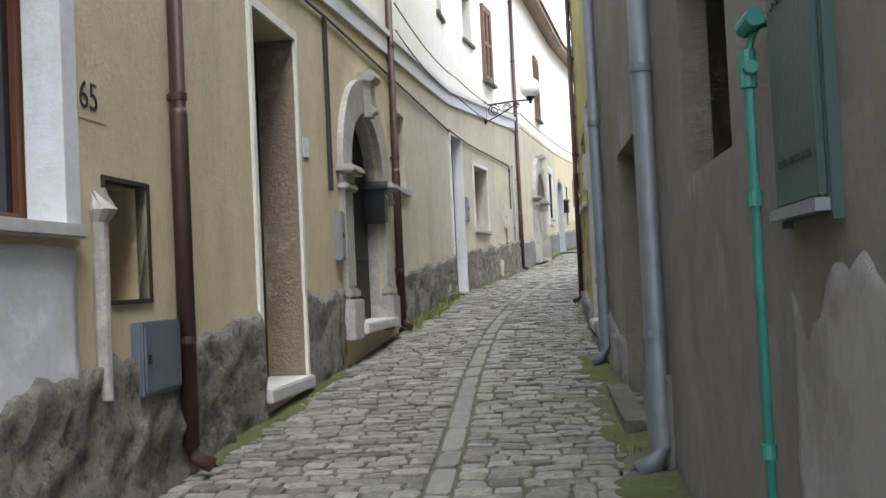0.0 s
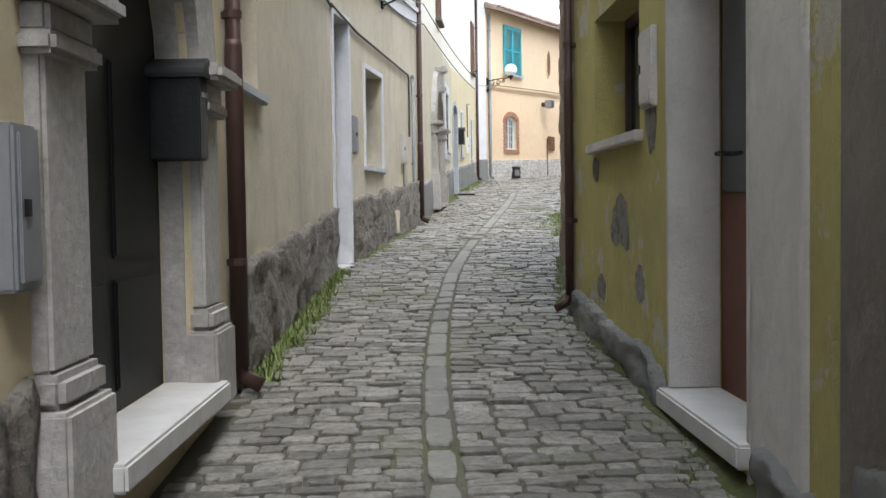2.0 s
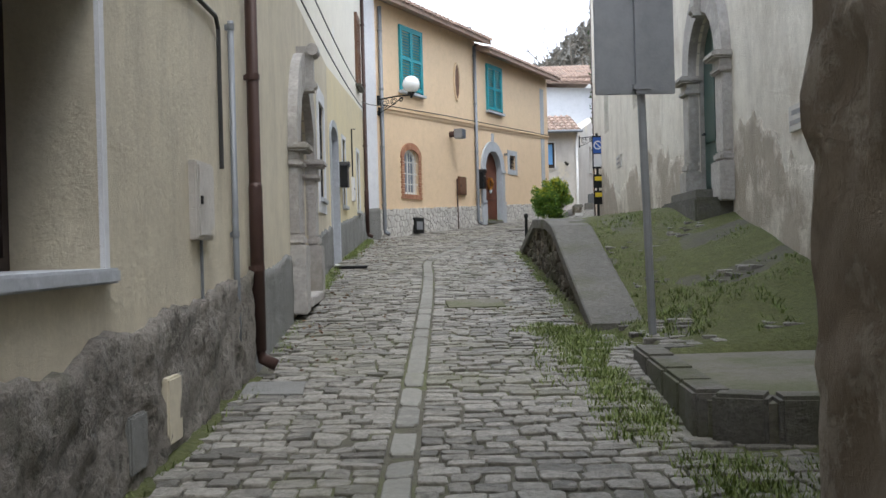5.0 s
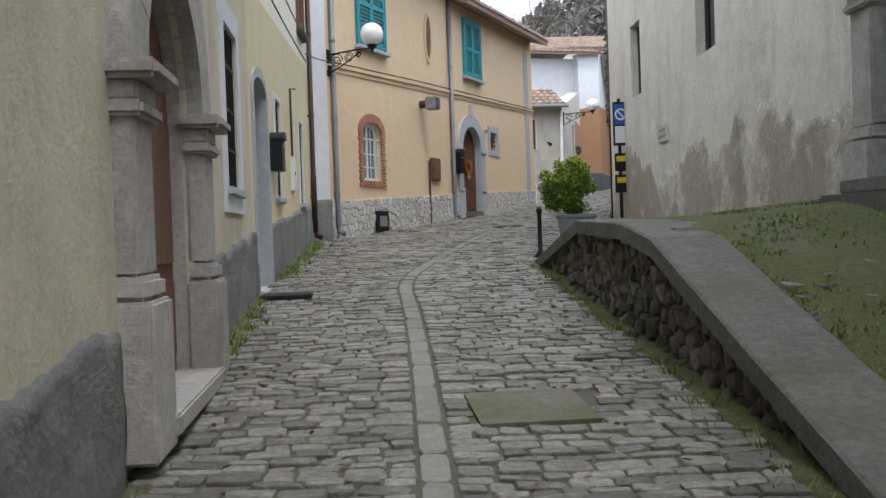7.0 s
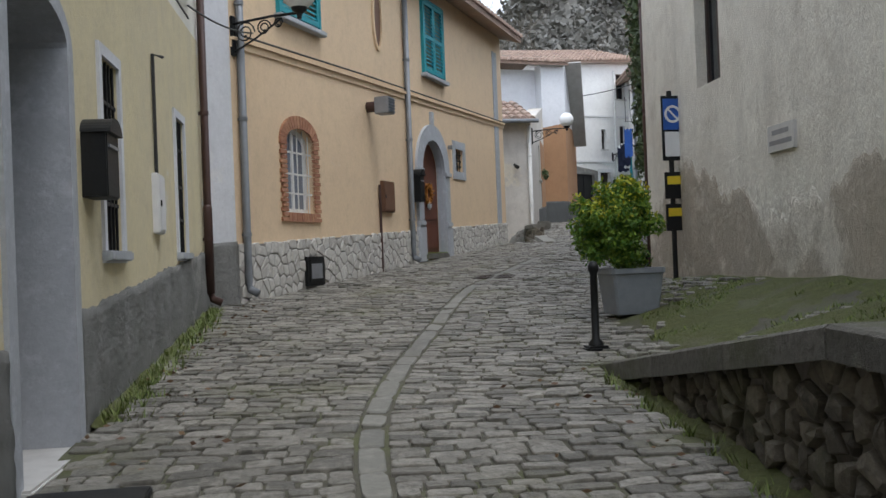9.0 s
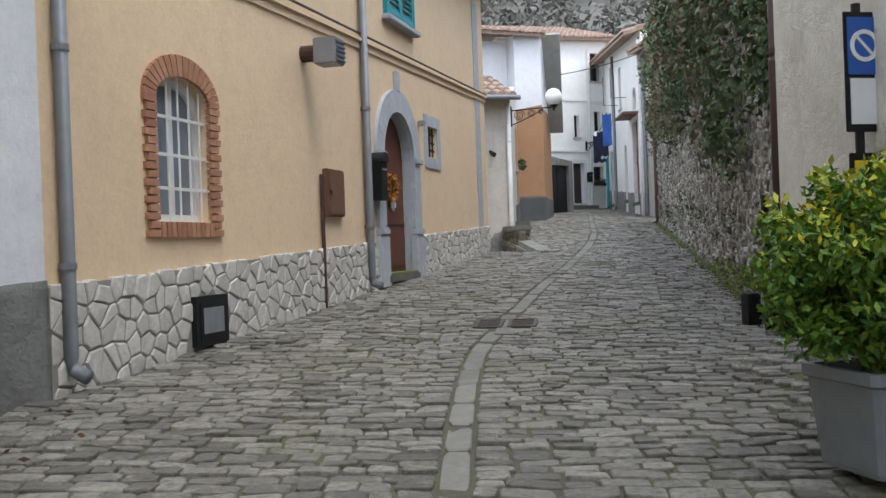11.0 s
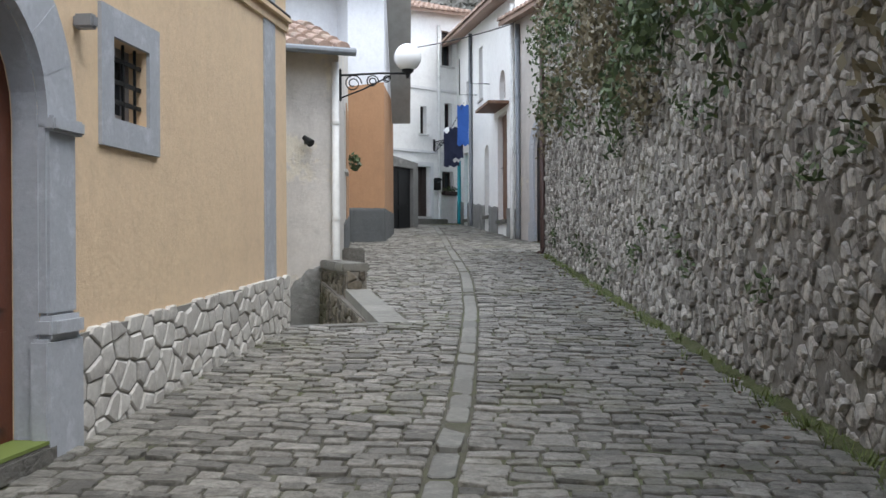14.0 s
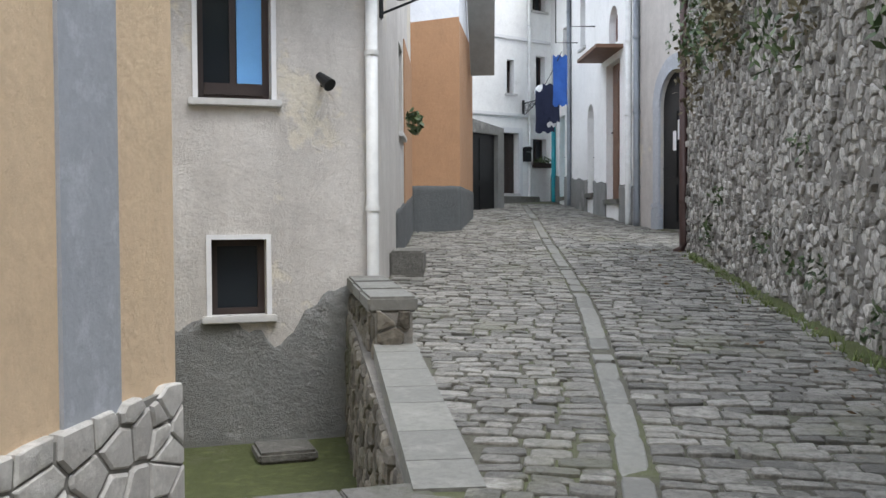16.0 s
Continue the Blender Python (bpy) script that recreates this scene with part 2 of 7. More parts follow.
# ---- mesh helpers ----
class Geo:
    def __init__(self):
        self.v, self.f = [], []

    def add(self, verts, faces):
        o = len(self.v)
        self.v += [tuple(p) for p in verts]
        self.f += [tuple(i + o for i in q) for q in faces]
        return self

    def quad(self, a, b, c, d):
        return self.add((a, b, c, d), ((0, 1, 2, 3),))

    def box(self, x0, x1, y0, y1, z0, z1, ch=0.0):
        if ch <= 0:
            v = [(x, y, z) for x in (x0, x1) for y in (y0, y1) for z in (z0, z1)]
            return self.add(v, ((0, 1, 3, 2), (4, 6, 7, 5), (0, 4, 5, 1), (2, 3, 7, 6), (0, 2, 6, 4), (1, 5, 7, 3)))
        bm = bmesh.new()
        bmesh.ops.create_cube(bm, size=1)
        for w in bm.verts:
            w.co = ((x0 + x1) / 2 + w.co.x * (x1 - x0), (y0 + y1) / 2 + w.co.y * (y1 - y0), (z0 + z1) / 2 + w.co.z * (z1 - z0))
        bmesh.ops.bevel(bm, geom=bm.edges[:], offset=ch, segments=2, affect="EDGES")
        bm.verts.index_update()
        self.add([w.co[:] for w in bm.verts], [[w.index for w in q.verts] for q in bm.faces])
        bm.free()
        return self

    def tube(self, pts, r, n=10, cap=True):
        pts = [Vector(p) for p in pts]
        rs = r if isinstance(r, (list, tuple)) else [r] * len(pts)
        rings, up = [], Vector((0.13, 0.21, 0.97))
        for i, p in enumerate(pts):
            d = (pts[min(i + 1, len(pts) - 1)] - pts[max(i - 1, 0)]).normalized()
            a = d.cross(up if abs(d.dot(up)) < 0.9 else Vector((1, 0, 0))).normalized()
            b = d.cross(a)
            rings.append([p + rs[i] * (math.cos(t) * a + math.sin(t) * b) for t in [2 * math.pi * k / n for k in range(n)]])
        v = [q for ring in rings for q in ring]
        f = [(i * n + k, i * n + (k + 1) % n, (i + 1) * n + (k + 1) % n, (i + 1) * n + k) for i in range(len(pts) - 1) for k in range(n)]
        if cap:
            f += [tuple(range(n)), tuple(range((len(pts) - 1) * n, len(pts) * n))]
        return self.add(v, f)

    def lathe(self, c, prof, n=20):
        v = [(c[0] + r * math.cos(2 * math.pi * k / n), c[1] + r * math.sin(2 * math.pi * k / n), c[2] + z) for r, z in prof for k in range(n)]
        f = [(i * n + k, i * n + (k + 1) % n, (i + 1) * n + (k + 1) % n, (i + 1) * n + k) for i in range(len(prof) - 1) for k in range(n)]
        return self.add(v, f + [tuple(range(n)), tuple(range((len(prof) - 1) * n, len(prof) * n))])

    def globe(self, c, r):
        return self.lathe(c, [(max(0.01, r * math.sin(math.pi * i / 12)), -r * math.cos(math.pi * i / 12)) for i in range(13)], 24)

    def prism(self, poly, n0, n1):
        """poly in (s, z), from depth n0 to n1."""
        k = len(poly)
        v = [(s, n0, z) for s, z in poly] + [(s, n1, z) for s, z in poly]
        return self.add(v, [tuple(range(k)), tuple(range(2 * k - 1, k - 1, -1))] + [(i, (i + 1) % k, k + (i + 1) % k, k + i) for i in range(k)])

    def ribbon(self, inner, outer, n0, n1):
        """A band between two (s, z) lines of the same length, from depth n0 to n1."""
        k = len(inner)
        v = [(s, n, z) for line in (inner, outer) for n in (n0, n1) for s, z in line]
        f = []
        for i in range(k - 1):
            f += [(k + i, k + i + 1, 3 * k + i + 1, 3 * k + i), (i, i + 1, k + i + 1, k + i), (2 * k + i, 2 * k + i + 1, 3 * k + i + 1, 3 * k + i), (i, i + 1, 2 * k + i + 1, 2 * k + i)]
        f += [(0, k, 3 * k, 2 * k), (k - 1, 2 * k - 1, 4 * k - 1, 3 * k - 1)]
        return self.add(v, f)


PLACED = {}


def mesh_of(name, geo, material, m=None, smooth=False, fix=True):
    me = bpy.data.meshes.new(name)
    me.from_pydata([m @ Vector(p) for p in geo.v] if m else geo.v, [], geo.f)
    if fix and len(geo.f) < 20000:
        bm = bmesh.new()
        bm.from_mesh(me)
        bmesh.ops.recalc_face_normals(bm, faces=bm.faces)
        bm.to_mesh(me)
        bm.free()
    me.materials.append(material)
    if smooth:
        me.shade_smooth()
    return me


def part(name, geo, material, parent=None, label="", m=None, smooth=False, category="", kind="", group="", fix=True):
    ob = new(name, mesh_of(name, geo, material, m, smooth, fix))
    PLACED[ob] = Matrix.Identity(4)
    if parent:
        ob.parent = parent
        ob.matrix_parent_inverse = PLACED[parent].inverted()
    return tagged(ob, label, category, group, kind)


def thing(name, place, label, category, group="", kind=""):
    ob = new(name)
    ob.location = place
    ob.empty_display_size = 0.2
    PLACED[ob] = Matrix.Translation(place)
    return tagged(ob, label, category, group, kind)


SLOPE = 0.066


def road_z(y):
    return SLOPE * min(max(y, -30), 63)


class Line:
    """A wall's ground line from a to b with the street on its right hand: (s, n, z) is along, out towards the street, up."""

    def __init__(self, a, b):
        self.a, self.b = Vector((*a, 0)), Vector((*b, 0))
        self.len = (self.b - self.a).length
        self.d = (self.b - self.a) / self.len
        self.n = Vector((self.d.y, -self.d.x, 0))
        self.m = Matrix.Translation(self.a) @ Matrix((self.d, self.n, (0, 0, 1))).transposed().to_4x4()
        self.read = lambda s, n, z: Matrix.Translation(self.at(s, n, z)) @ Matrix((self.d, (0, 0, 1), self.n)).transposed().to_4x4()

    def s(self, y):
        return (y - self.a.y) / (self.b.y - self.a.y) * self.len

    def at(self, s, n, z):
        return self.a + self.d * s + self.n * n + Vector((0, 0, z))

    def ground(self, s):
        return road_z((self.a + self.d * s).y)


def top_of(o, s):
    s0, s1, z0, z1, rise = o
    if rise <= 0:
        return z1
    u = min(1, abs((s - (s0 + s1) / 2) / ((s1 - s0) / 2)))
    return z1 - rise + rise * math.sqrt(max(0, 1 - u * u))


def arc(s0, s1, z1, rise, n=14, grow=0.0):
    c, h = (s0 + s1) / 2, (s1 - s0) / 2 + grow
    return [(c - h * math.cos(math.pi * i / n), z1 - rise + (rise + grow) * math.sin(math.pi * i / n)) for i in range(n + 1)]


def wall_geo(line, bottom, top, openings=(), thick=0.4, s0=0.0, s1=None):
    """A thick wall between two heights (pairs: at its start and end), with openings (s0, s1, z0, z1, rise of the arch) right through it."""
    s1 = line.len if s1 is None else s1
    openings = [o for o in openings if s0 - 0.01 <= o[0] and o[1] <= s1 + 0.01]
    lo = lambda s: bottom[0] + (bottom[1] - bottom[0]) * s / line.len
    hi = lambda s: top[0] + (top[1] - top[0]) * s / line.len
    cuts = {s0, s1}
    for o in openings:
        k = 14 if o[4] > 0 else 1
        cuts |= {(o[0] + o[1]) / 2 - (o[1] - o[0]) / 2 * math.cos(math.pi * i / k) if k > 1 else (o[0], o[1])[i] for i in range(k + 1)}
    cuts = sorted(c for c in cuts if s0 - 1e-6 <= c <= s1 + 1e-6)
    g = Geo()
    for a, b in zip(cuts, cuts[1:]):
        if b - a < 1e-5:
            continue
        here = sorted((o for o in openings if o[0] <= (a + b) / 2 <= o[1]), key=lambda o: o[2])
        la, lb = lo(a), lo(b)
        for o in here:
            ta, tb = top_of(o, a), top_of(o, b)
            for n in (0, -thick):
                g.quad((a, n, la), (b, n, lb), (b, n, o[2]), (a, n, o[2]))
            g.quad((a, 0, o[2]), (b, 0, o[2]), (b, -thick, o[2]), (a, -thick, o[2]))
            g.quad((a, 0, ta), (b, 0, tb), (b, -thick, tb), (a, -thick, ta))
            la, lb = ta, tb
        for n in (0, -thick):
            g.quad((a, n, la), (b, n, lb), (b, n, hi(b)), (a, n, hi(a)))
        g.quad((a, 0, hi(a)), (b, 0, hi(b)), (b, -thick, hi(b)), (a, -thick, hi(a)))
    for o in openings:
        for s in o[:2]:
            g.quad((s, 0, o[2]), (s, -thick, o[2]), (s, -thick, top_of(o, s)), (s, 0, top_of(o, s)))
    for s in (s0, s1):
        g.quad((s, 0, lo(s)), (s, -thick, lo(s)), (s, -thick, hi(s)), (s, 0, hi(s)))
    return g


def rough_geo(line, spans, z0, z1, proud=0.02, amp=0.02, ragged=0.03, step=0.045, rows=14, seed=0.0):
    """Uneven render over the foot of a wall, with a ragged upper edge. z0, z1: functions of s."""
    g = Geo()
    for a, b in spans:
        n = max(2, int((b - a) / step))
        o = len(g.v)
        for i in range(n + 1):
            s = a + (b - a) * i / n
            t = z1(s) + ragged * noise.noise((s * 2.3 + seed, 7.1, seed)) + ragged * 0.5 * noise.noise((s * 9 + seed, 3.3, 1))
            base = z0(s)
            for j in range(rows + 1):
                z = base + (t - base) * j / rows
                w = noise.noise((s * 4.1 + seed, z * 4.1, 2.0)) + 0.8 * noise.noise((s * 10 + seed, z * 12, 5.0)) + 0.5 * noise.noise((s * 23 + seed, z * 25, 8.0))
                g.v.append((s, max(0.004, proud + amp * w), z))
            g.v.append((s, -0.01, t + 0.01))
        k = rows + 2
        g.f += [(o + i * k + j, o + (i + 1) * k + j, o + (i + 1) * k + j + 1, o + i * k + j + 1) for i in range(n) for j in range(k - 1)]
        for i in (0, n):
            e = len(g.v)
            g.v += [(a if i == 0 else b, -0.01, z0(a if i == 0 else b))]
            g.f.append(tuple([e] + [o + i * k + j for j in range(k)]))
    return g


def shell(line, bottom, top, depth, thick=0.4):
    """The unseen sides and back of a house."""
    g, z = Geo(), min(top) - 0.05
    g.box(0.003, 0.3, -depth, -thick - 0.003, min(bottom), z)
    g.box(line.len - 0.3, line.len - 0.003, -depth, -thick - 0.003, min(bottom), z)
    g.box(0.303, line.len - 0.303, -depth, -depth + 0.3, min(bottom), z)
    return g


def roof_geo(line, eave, depth, over=0.35, pitch=0.32, s0=-0.05, s1=None, spacing=0.2):
    """A sloping roof with rows of round tiles that end at the eave. eave: heights at both ends."""
    s1 = line.len + 0.05 if s1 is None else s1
    hi = lambda s: eave[0] + (eave[1] - eave[0]) * s / line.len
    slab, tiles = Geo(), Geo()
    back = depth / 2
    for n0, n1, zz0, zz1 in ((over, -back, -over * pitch, back * pitch), (-back, -depth, back * pitch, 0)):
        v = [(s, n, hi(s) + z + t) for s in (s0, s1) for n, z in ((n0, zz0), (n1, zz1)) for t in (0, 0.09)]
        slab.add(v, ((0, 1, 3, 2), (4, 6, 7, 5), (0, 4, 5, 1), (2, 3, 7, 6), (0, 2, 6, 4), (1, 5, 7, 3)))
    k = int((s1 - s0) / spacing)
    for i in range(k):
        s = s0 + (i + 0.5) * (s1 - s0) / k
        rows = max(3, int((back + over) / 0.38))
        for j in range(rows):
            n0 = over + 0.05 - j * (back + over) / rows
            n1 = n0 - (back + over) / rows - 0.05
            jit = random.uniform(-0.012, 0.012)
            pts = []
            for n, r, lift in ((n0, 0.085, 0.035), (n1, 0.07, 0.005)):
                zc = hi(s) - n * pitch + 0.09 + lift - 0.02
                pts += [(s + jit + r * math.cos(a), n, zc + r * 0.85 * math.sin(a)) for a in [math.pi * q / 6 for q in range(7)]]
            tiles.add(pts, [(q, q + 1, 8 + q, 7 + q) for q in range(6)] + [tuple(range(7))])
    return slab, tiles


def cell_stones(w, h, size, jitter=0.42, aspect=1.3, seed=1, keep=None):
    """Irregular stones that fill a w by h rectangle: polygons of a jittered lattice."""
    rnd = random.Random(seed)
    dx, dz = size * aspect, size
    nx, nz = max(1, round(w / dx)), max(1, round(h / dz))
    dx, dz = w / nx, h / nz
    pt = {(i, j): ((i + 0.5 + (0.5 if j % 2 else 0) * 0.7 + rnd.uniform(-jitter, jitter)) * dx, (j + 0.5 + rnd.uniform(-jitter, jitter)) * dz) for i in range(-2, nx + 2) for j in range(-2, nz + 2)}
    out = []
    for i in range(-1, nx + 1):
        for j in range(nz):
            c = pt[i, j]
            if keep and not keep(c):
                continue
            poly = [(max(0, c[0] - 2 * dx), max(0, c[1] - 2 * dz)), (min(w, c[0] + 2 * dx), max(0, c[1] - 2 * dz)), (min(w, c[0] + 2 * dx), min(h, c[1] + 2 * dz)), (max(0, c[0] - 2 * dx), min(h, c[1] + 2 * dz))]
            for p in range(-2, 3):
                for q in range(-2, 3):
                    e = pt.get((i + p, j + q))
                    if (p or q) and e:
                        mx, mz, nx_, nz_ = (c[0] + e[0]) / 2, (c[1] + e[1]) / 2, e[0] - c[0], e[1] - c[1]
                        side = [(x - mx) * nx_ + (z - mz) * nz_ for x, z in poly]
                        res = []
                        for k in range(len(poly)):
                            a, b, sa, sb = poly[k], poly[(k + 1) % len(poly)], side[k], side[(k + 1) % len(poly)]
                            if sa <= 0:
                                res.append(a)
                            if (sa < 0 < sb) or (sb < 0 < sa):
                                t = sa / (sa - sb)
                                res.append((a[0] + (b[0] - a[0]) * t, a[1] + (b[1] - a[1]) * t))
                        poly = res
                        if len(poly) < 3:
                            break
                if len(poly) < 3:
                    break
            if len(poly) >= 3 and 0 < c[0] < w and max(p[0] for p in poly) - min(p[0] for p in poly) > 0.02:
                out.append((c, poly))
    return out


def stone_geo(g, c, poly, place, gap, lift, bulge):
    """One stone from its outline: sides, a rounded shoulder and a crown. place(s, z, n) gives the point."""
    cx, cz = sum(p[0] for p in poly) / len(poly), sum(p[1] for p in poly) / len(poly)
    size = max(0.02, sum(math.hypot(p[0] - cx, p[1] - cz) for p in poly) / len(poly))
    rings = []
    for shrink, n in ((gap, -0.03), (gap * 1.15, lift * 0.35), (gap * 1.2 + size * 0.11, lift)):
        k = max(0.2, 1 - shrink / size)
        rings.append([place(cx + (x - cx) * k, cz + (z - cz) * k, n * (random.uniform(0.75, 1.2) if n > 0 and lift > 0.015 else 1)) for x, z in poly])
    m = len(poly)
    v = [q for r in rings for q in r] + [place(cx + random.uniform(-0.2, 0.2) * size, cz + random.uniform(-0.2, 0.2) * size, lift + bulge)]
    f = [(r * m + i, r * m + (i + 1) % m, (r + 1) * m + (i + 1) % m, (r + 1) * m + i) for r in range(2) for i in range(m)]
    f += [(2 * m + i, 2 * m + (i + 1) % m, 3 * m) for i in range(m)]
    g.add(v, f)


def leaves_geo(g, centre, radius, count, size, rnd, flat=1.0, hang=0.0):
    for _ in range(count):
        while True:
            p = Vector((rnd.uniform(-1, 1), rnd.uniform(-1, 1), rnd.uniform(-1, 1)))
            if p.length <= 1:
                break
        p = Vector(centre) + Vector((p.x * radius[0], p.y * radius[1], p.z * radius[2]))
        a = Vector((rnd.gauss(0, 1), rnd.gauss(0, 1), rnd.gauss(0, flat) - hang)).normalized()
        b = a.cross(Vector((rnd.gauss(0, 1), rnd.gauss(0, 1), rnd.gauss(0, 1)))).normalized()
        r = size * rnd.uniform(0.6, 1.3)
        g.add((p - a * r, p + b * r * 0.42, p + a * r, p - b * r * 0.42), ((0, 1, 2, 3),))


# ---- kinds of house parts ----
def window(house, line, s0, s1, z0, z1, rise=0.0, recess=0.2, frame_mat=M_darkwood, pane_mat=M_glass, sill=None, trim=None, bars=0, muntins=1, trim_mat=None, label="recessed window with dark panes"):
    """A framed window set back in its opening, with its sill, surround and iron bars where it has them."""
    base = part("window", Geo().ribbon([(s0 + 0.05, z0 + 0.05), (s1 - 0.05, z0 + 0.05), (s1 - 0.05, z1 - rise - 0.05 if rise else z1 - 0.05)] + ([p for p in reversed(arc(s0 + 0.05, s1 - 0.05, z1 - 0.05, rise))] if rise else [(s0 + 0.05, z1 - 0.05)]) + [(s0 + 0.05, z0 + 0.05)],
                                                         [(s0 - 0.02, z0 - 0.02), (s1 + 0.02, z0 - 0.02), (s1 + 0.02, z1 - rise if rise else z1 + 0.02)] + ([p for p in reversed(arc(s0 - 0.02, s1 + 0.02, z1 + 0.02, rise))] if rise else [(s0 - 0.02, z1 + 0.02)]) + [(s0 - 0.02, z0 - 0.02)], -recess - 0.05, -recess), frame_mat, house, label, line.m)
    bn = -0.35 * recess
    g = Geo()
    for i in range(muntins):
        s = s0 + (s1 - s0) * (i + 1) / (muntins + 1)
        g.box(s - 0.022, s + 0.022, -recess - 0.045, -recess - 0.004, z0 + 0.05, z1 - 0.05)
    if muntins:
        part("mullion", g, frame_mat, base, m=line.m)
    part("pane", Geo().box(s0 - 0.01, s1 + 0.01, -recess - 0.035, -recess - 0.025, z0, z1), pane_mat, base, m=line.m)
    if sill:
        part("sill", Geo().box(s0 - 0.07, s1 + 0.07, -recess, 0.05, z0 - 0.05, z0 + 0.004, 0.008), sill, base, "pale stone sill", line.m)
    if trim:
        for a, b, c, d in ((s0 - trim, s0, z0 - trim, z1 + trim), (s1, s1 + trim, z0 - trim, z1 + trim), (s0, s1, z1, z1 + trim), (s0, s1, z0 - trim, z0 - (0.05 if sill else 0))):
            if d - c > 0.004:
                part("surround", Geo().box(a, b, 0.0, 0.018, c, d), trim_mat or M_whitepaint, base, m=line.m)
    for i in range(bars):
        s = s0 + (s1 - s0) * (i + 0.5) / bars
        part("bar", Geo().tube([(s, bn, z0), (s, bn, z1 - (rise * (1 - math.sqrt(max(0, 1 - (2 * (i + 0.5) / bars - 1) ** 2))) if rise else 0))], 0.008, 6), M_black if frame_mat != M_whitepaint else M_whitepipe, base, m=line.m)
    if bars:
        for k in (0.25, 0.5, 0.78):
            z = z0 + (z1 - rise * 0.5 - z0) * k
            part("cross_bar", Geo().box(s0, s1, bn - 0.006, bn + 0.006, z - 0.01, z + 0.01), M_black if frame_mat != M_whitepaint else M_whitepipe, base, m=line.m)
    return base


def door(house, line, s0, s1, z0, z1, rise=0.0, recess=0.3, leaf=M_darkwood, panels=2, sill=None, label="closed wooden door", glass=False, out=0.06):
    """A panelled door leaf set back in its opening, with a threshold and a handle."""
    top = z1 + 0.02
    poly = [(s0 - 0.02, z0 - 0.01), (s1 + 0.02, z0 - 0.01)] + (list(reversed(arc(s0 - 0.02, s1 + 0.02, top, rise))) if rise else [(s1 + 0.02, top), (s0 - 0.02, top)])
    d = part("door", Geo().prism(poly, -recess - 0.06, -recess), leaf, house, label, line.m)
    w, h = (s1 - s0) / panels, z1 - rise - z0
    for i in range(panels):
        for k, (a, b) in enumerate(((0.06, 0.36), (0.42, 0.95))):
            x0, x1 = s0 + w * i + 0.06, s0 + w * (i + 1) - 0.06
            part("panel", Geo().box(x0, x1, -recess - 0.01, -recess + 0.015, z0 + h * a, z0 + h * b, 0.008), M_glass if glass and k else leaf, d, m=line.m)
    part("handle", Geo().tube([(s0 + 0.1, -recess, z0 + h * 0.5), (s0 + 0.1, -recess + 0.05, z0 + h * 0.5), (s0 + 0.2, -recess + 0.05, z0 + h * 0.5)], 0.01, 8), M_black, d, "dark metal handle", line.m)
    if sill:
        part("threshold", Geo().box(s0 - 0.03, s1 + 0.03, -recess + 0.002, out, z0 - 0.08, z0 + 0.005, 0.01), sill, d, "worn stone threshold", line.m)
    return d


def arch_surround(house, line, s0, s1, z0, z1, rise, w=0.28, proud=0.05, stone_mat=M_surround, caps=True, blocks=0.5, key=True):
    """A dressed-stone doorway: jambs, foot blocks, capitals, an arch of wedge stones and a carved keystone."""
    spring = z1 - rise
    sur = part("door_surround", Geo().box(s0 - w, s0, -0.03, proud, z0 + blocks, spring, 0.012), stone_mat, house, "dressed stone door surround", line.m)
    part("jamb", Geo().box(s1, s1 + w, -0.03, proud, z0 + blocks, spring, 0.012), stone_mat, sur, m=line.m)
    for a in (s0 - w - 0.03, s1 - 0.03):
        part("foot_block", Geo().box(a, a + w + 0.06, -0.03, proud + (0.05 if caps else 0.015), z0 - 0.12, z0 + blocks - 0.09, 0.012).box(a + 0.015, a + w + 0.045, -0.03, proud + 0.03, z0 + blocks - 0.09, z0 + blocks, 0.02), stone_mat, sur, m=line.m)
        if caps:
            part("capital", Geo().box(a, a + w + 0.06, -0.04, proud + 0.04, spring - 0.2, spring - 0.14, 0.015).box(a + 0.02, a + w + 0.04, -0.04, proud + 0.02, spring - 0.15, spring - 0.06, 0.015).box(a - 0.03, a + w + 0.09, -0.05, proud + 0.1, spring - 0.07, spring, 0.02), stone_mat, sur, "moulded stone capital", line.m)
    if caps:
        for a in (s0, s1 - 0.012):
            part("reveal", Geo().box(a, a + 0.012, -0.12, -0.031, z0 + 0.004, spring), stone_mat, sur, m=line.m)
        part("soffit", Geo().ribbon(arc(s0 + 0.012, s1 - 0.012, z1 - 0.012, rise - 0.012), arc(s0, s1, z1, rise), -0.12, -0.031), stone_mat, sur, m=line.m)
    k = 9
    inner, outer = arc(s0, s1, z1, rise, k * 3), arc(s0, s1, z1, rise, k * 3, w)
    for i in range(k):
        part("arch_stone", Geo().ribbon(inner[i * 3:i * 3 + 4], outer[i * 3:i * 3 + 4], -0.03, proud + 0.002 * (i % 2)), stone_mat, sur, m=line.m)
    if key:
        c = (s0 + s1) / 2
        part("keystone", Geo().prism([(c - 0.07, z1 - 0.03), (c + 0.07, z1 - 0.03), (c + 0.11, z1 + w + 0.06), (c - 0.11, z1 + w + 0.06)], -0.02, proud + 0.07).tube([(c - 0.13, proud + 0.07, z1 + w + 0.03), (c + 0.13, proud + 0.07, z1 + w + 0.03)], 0.055, 10).tube([(c - 0.07, proud + 0.07, z1 + 0.03), (c + 0.07, proud + 0.07, z1 + 0.03)], 0.035, 10), stone_mat, sur, "scrolled keystone", line.m)
    return sur


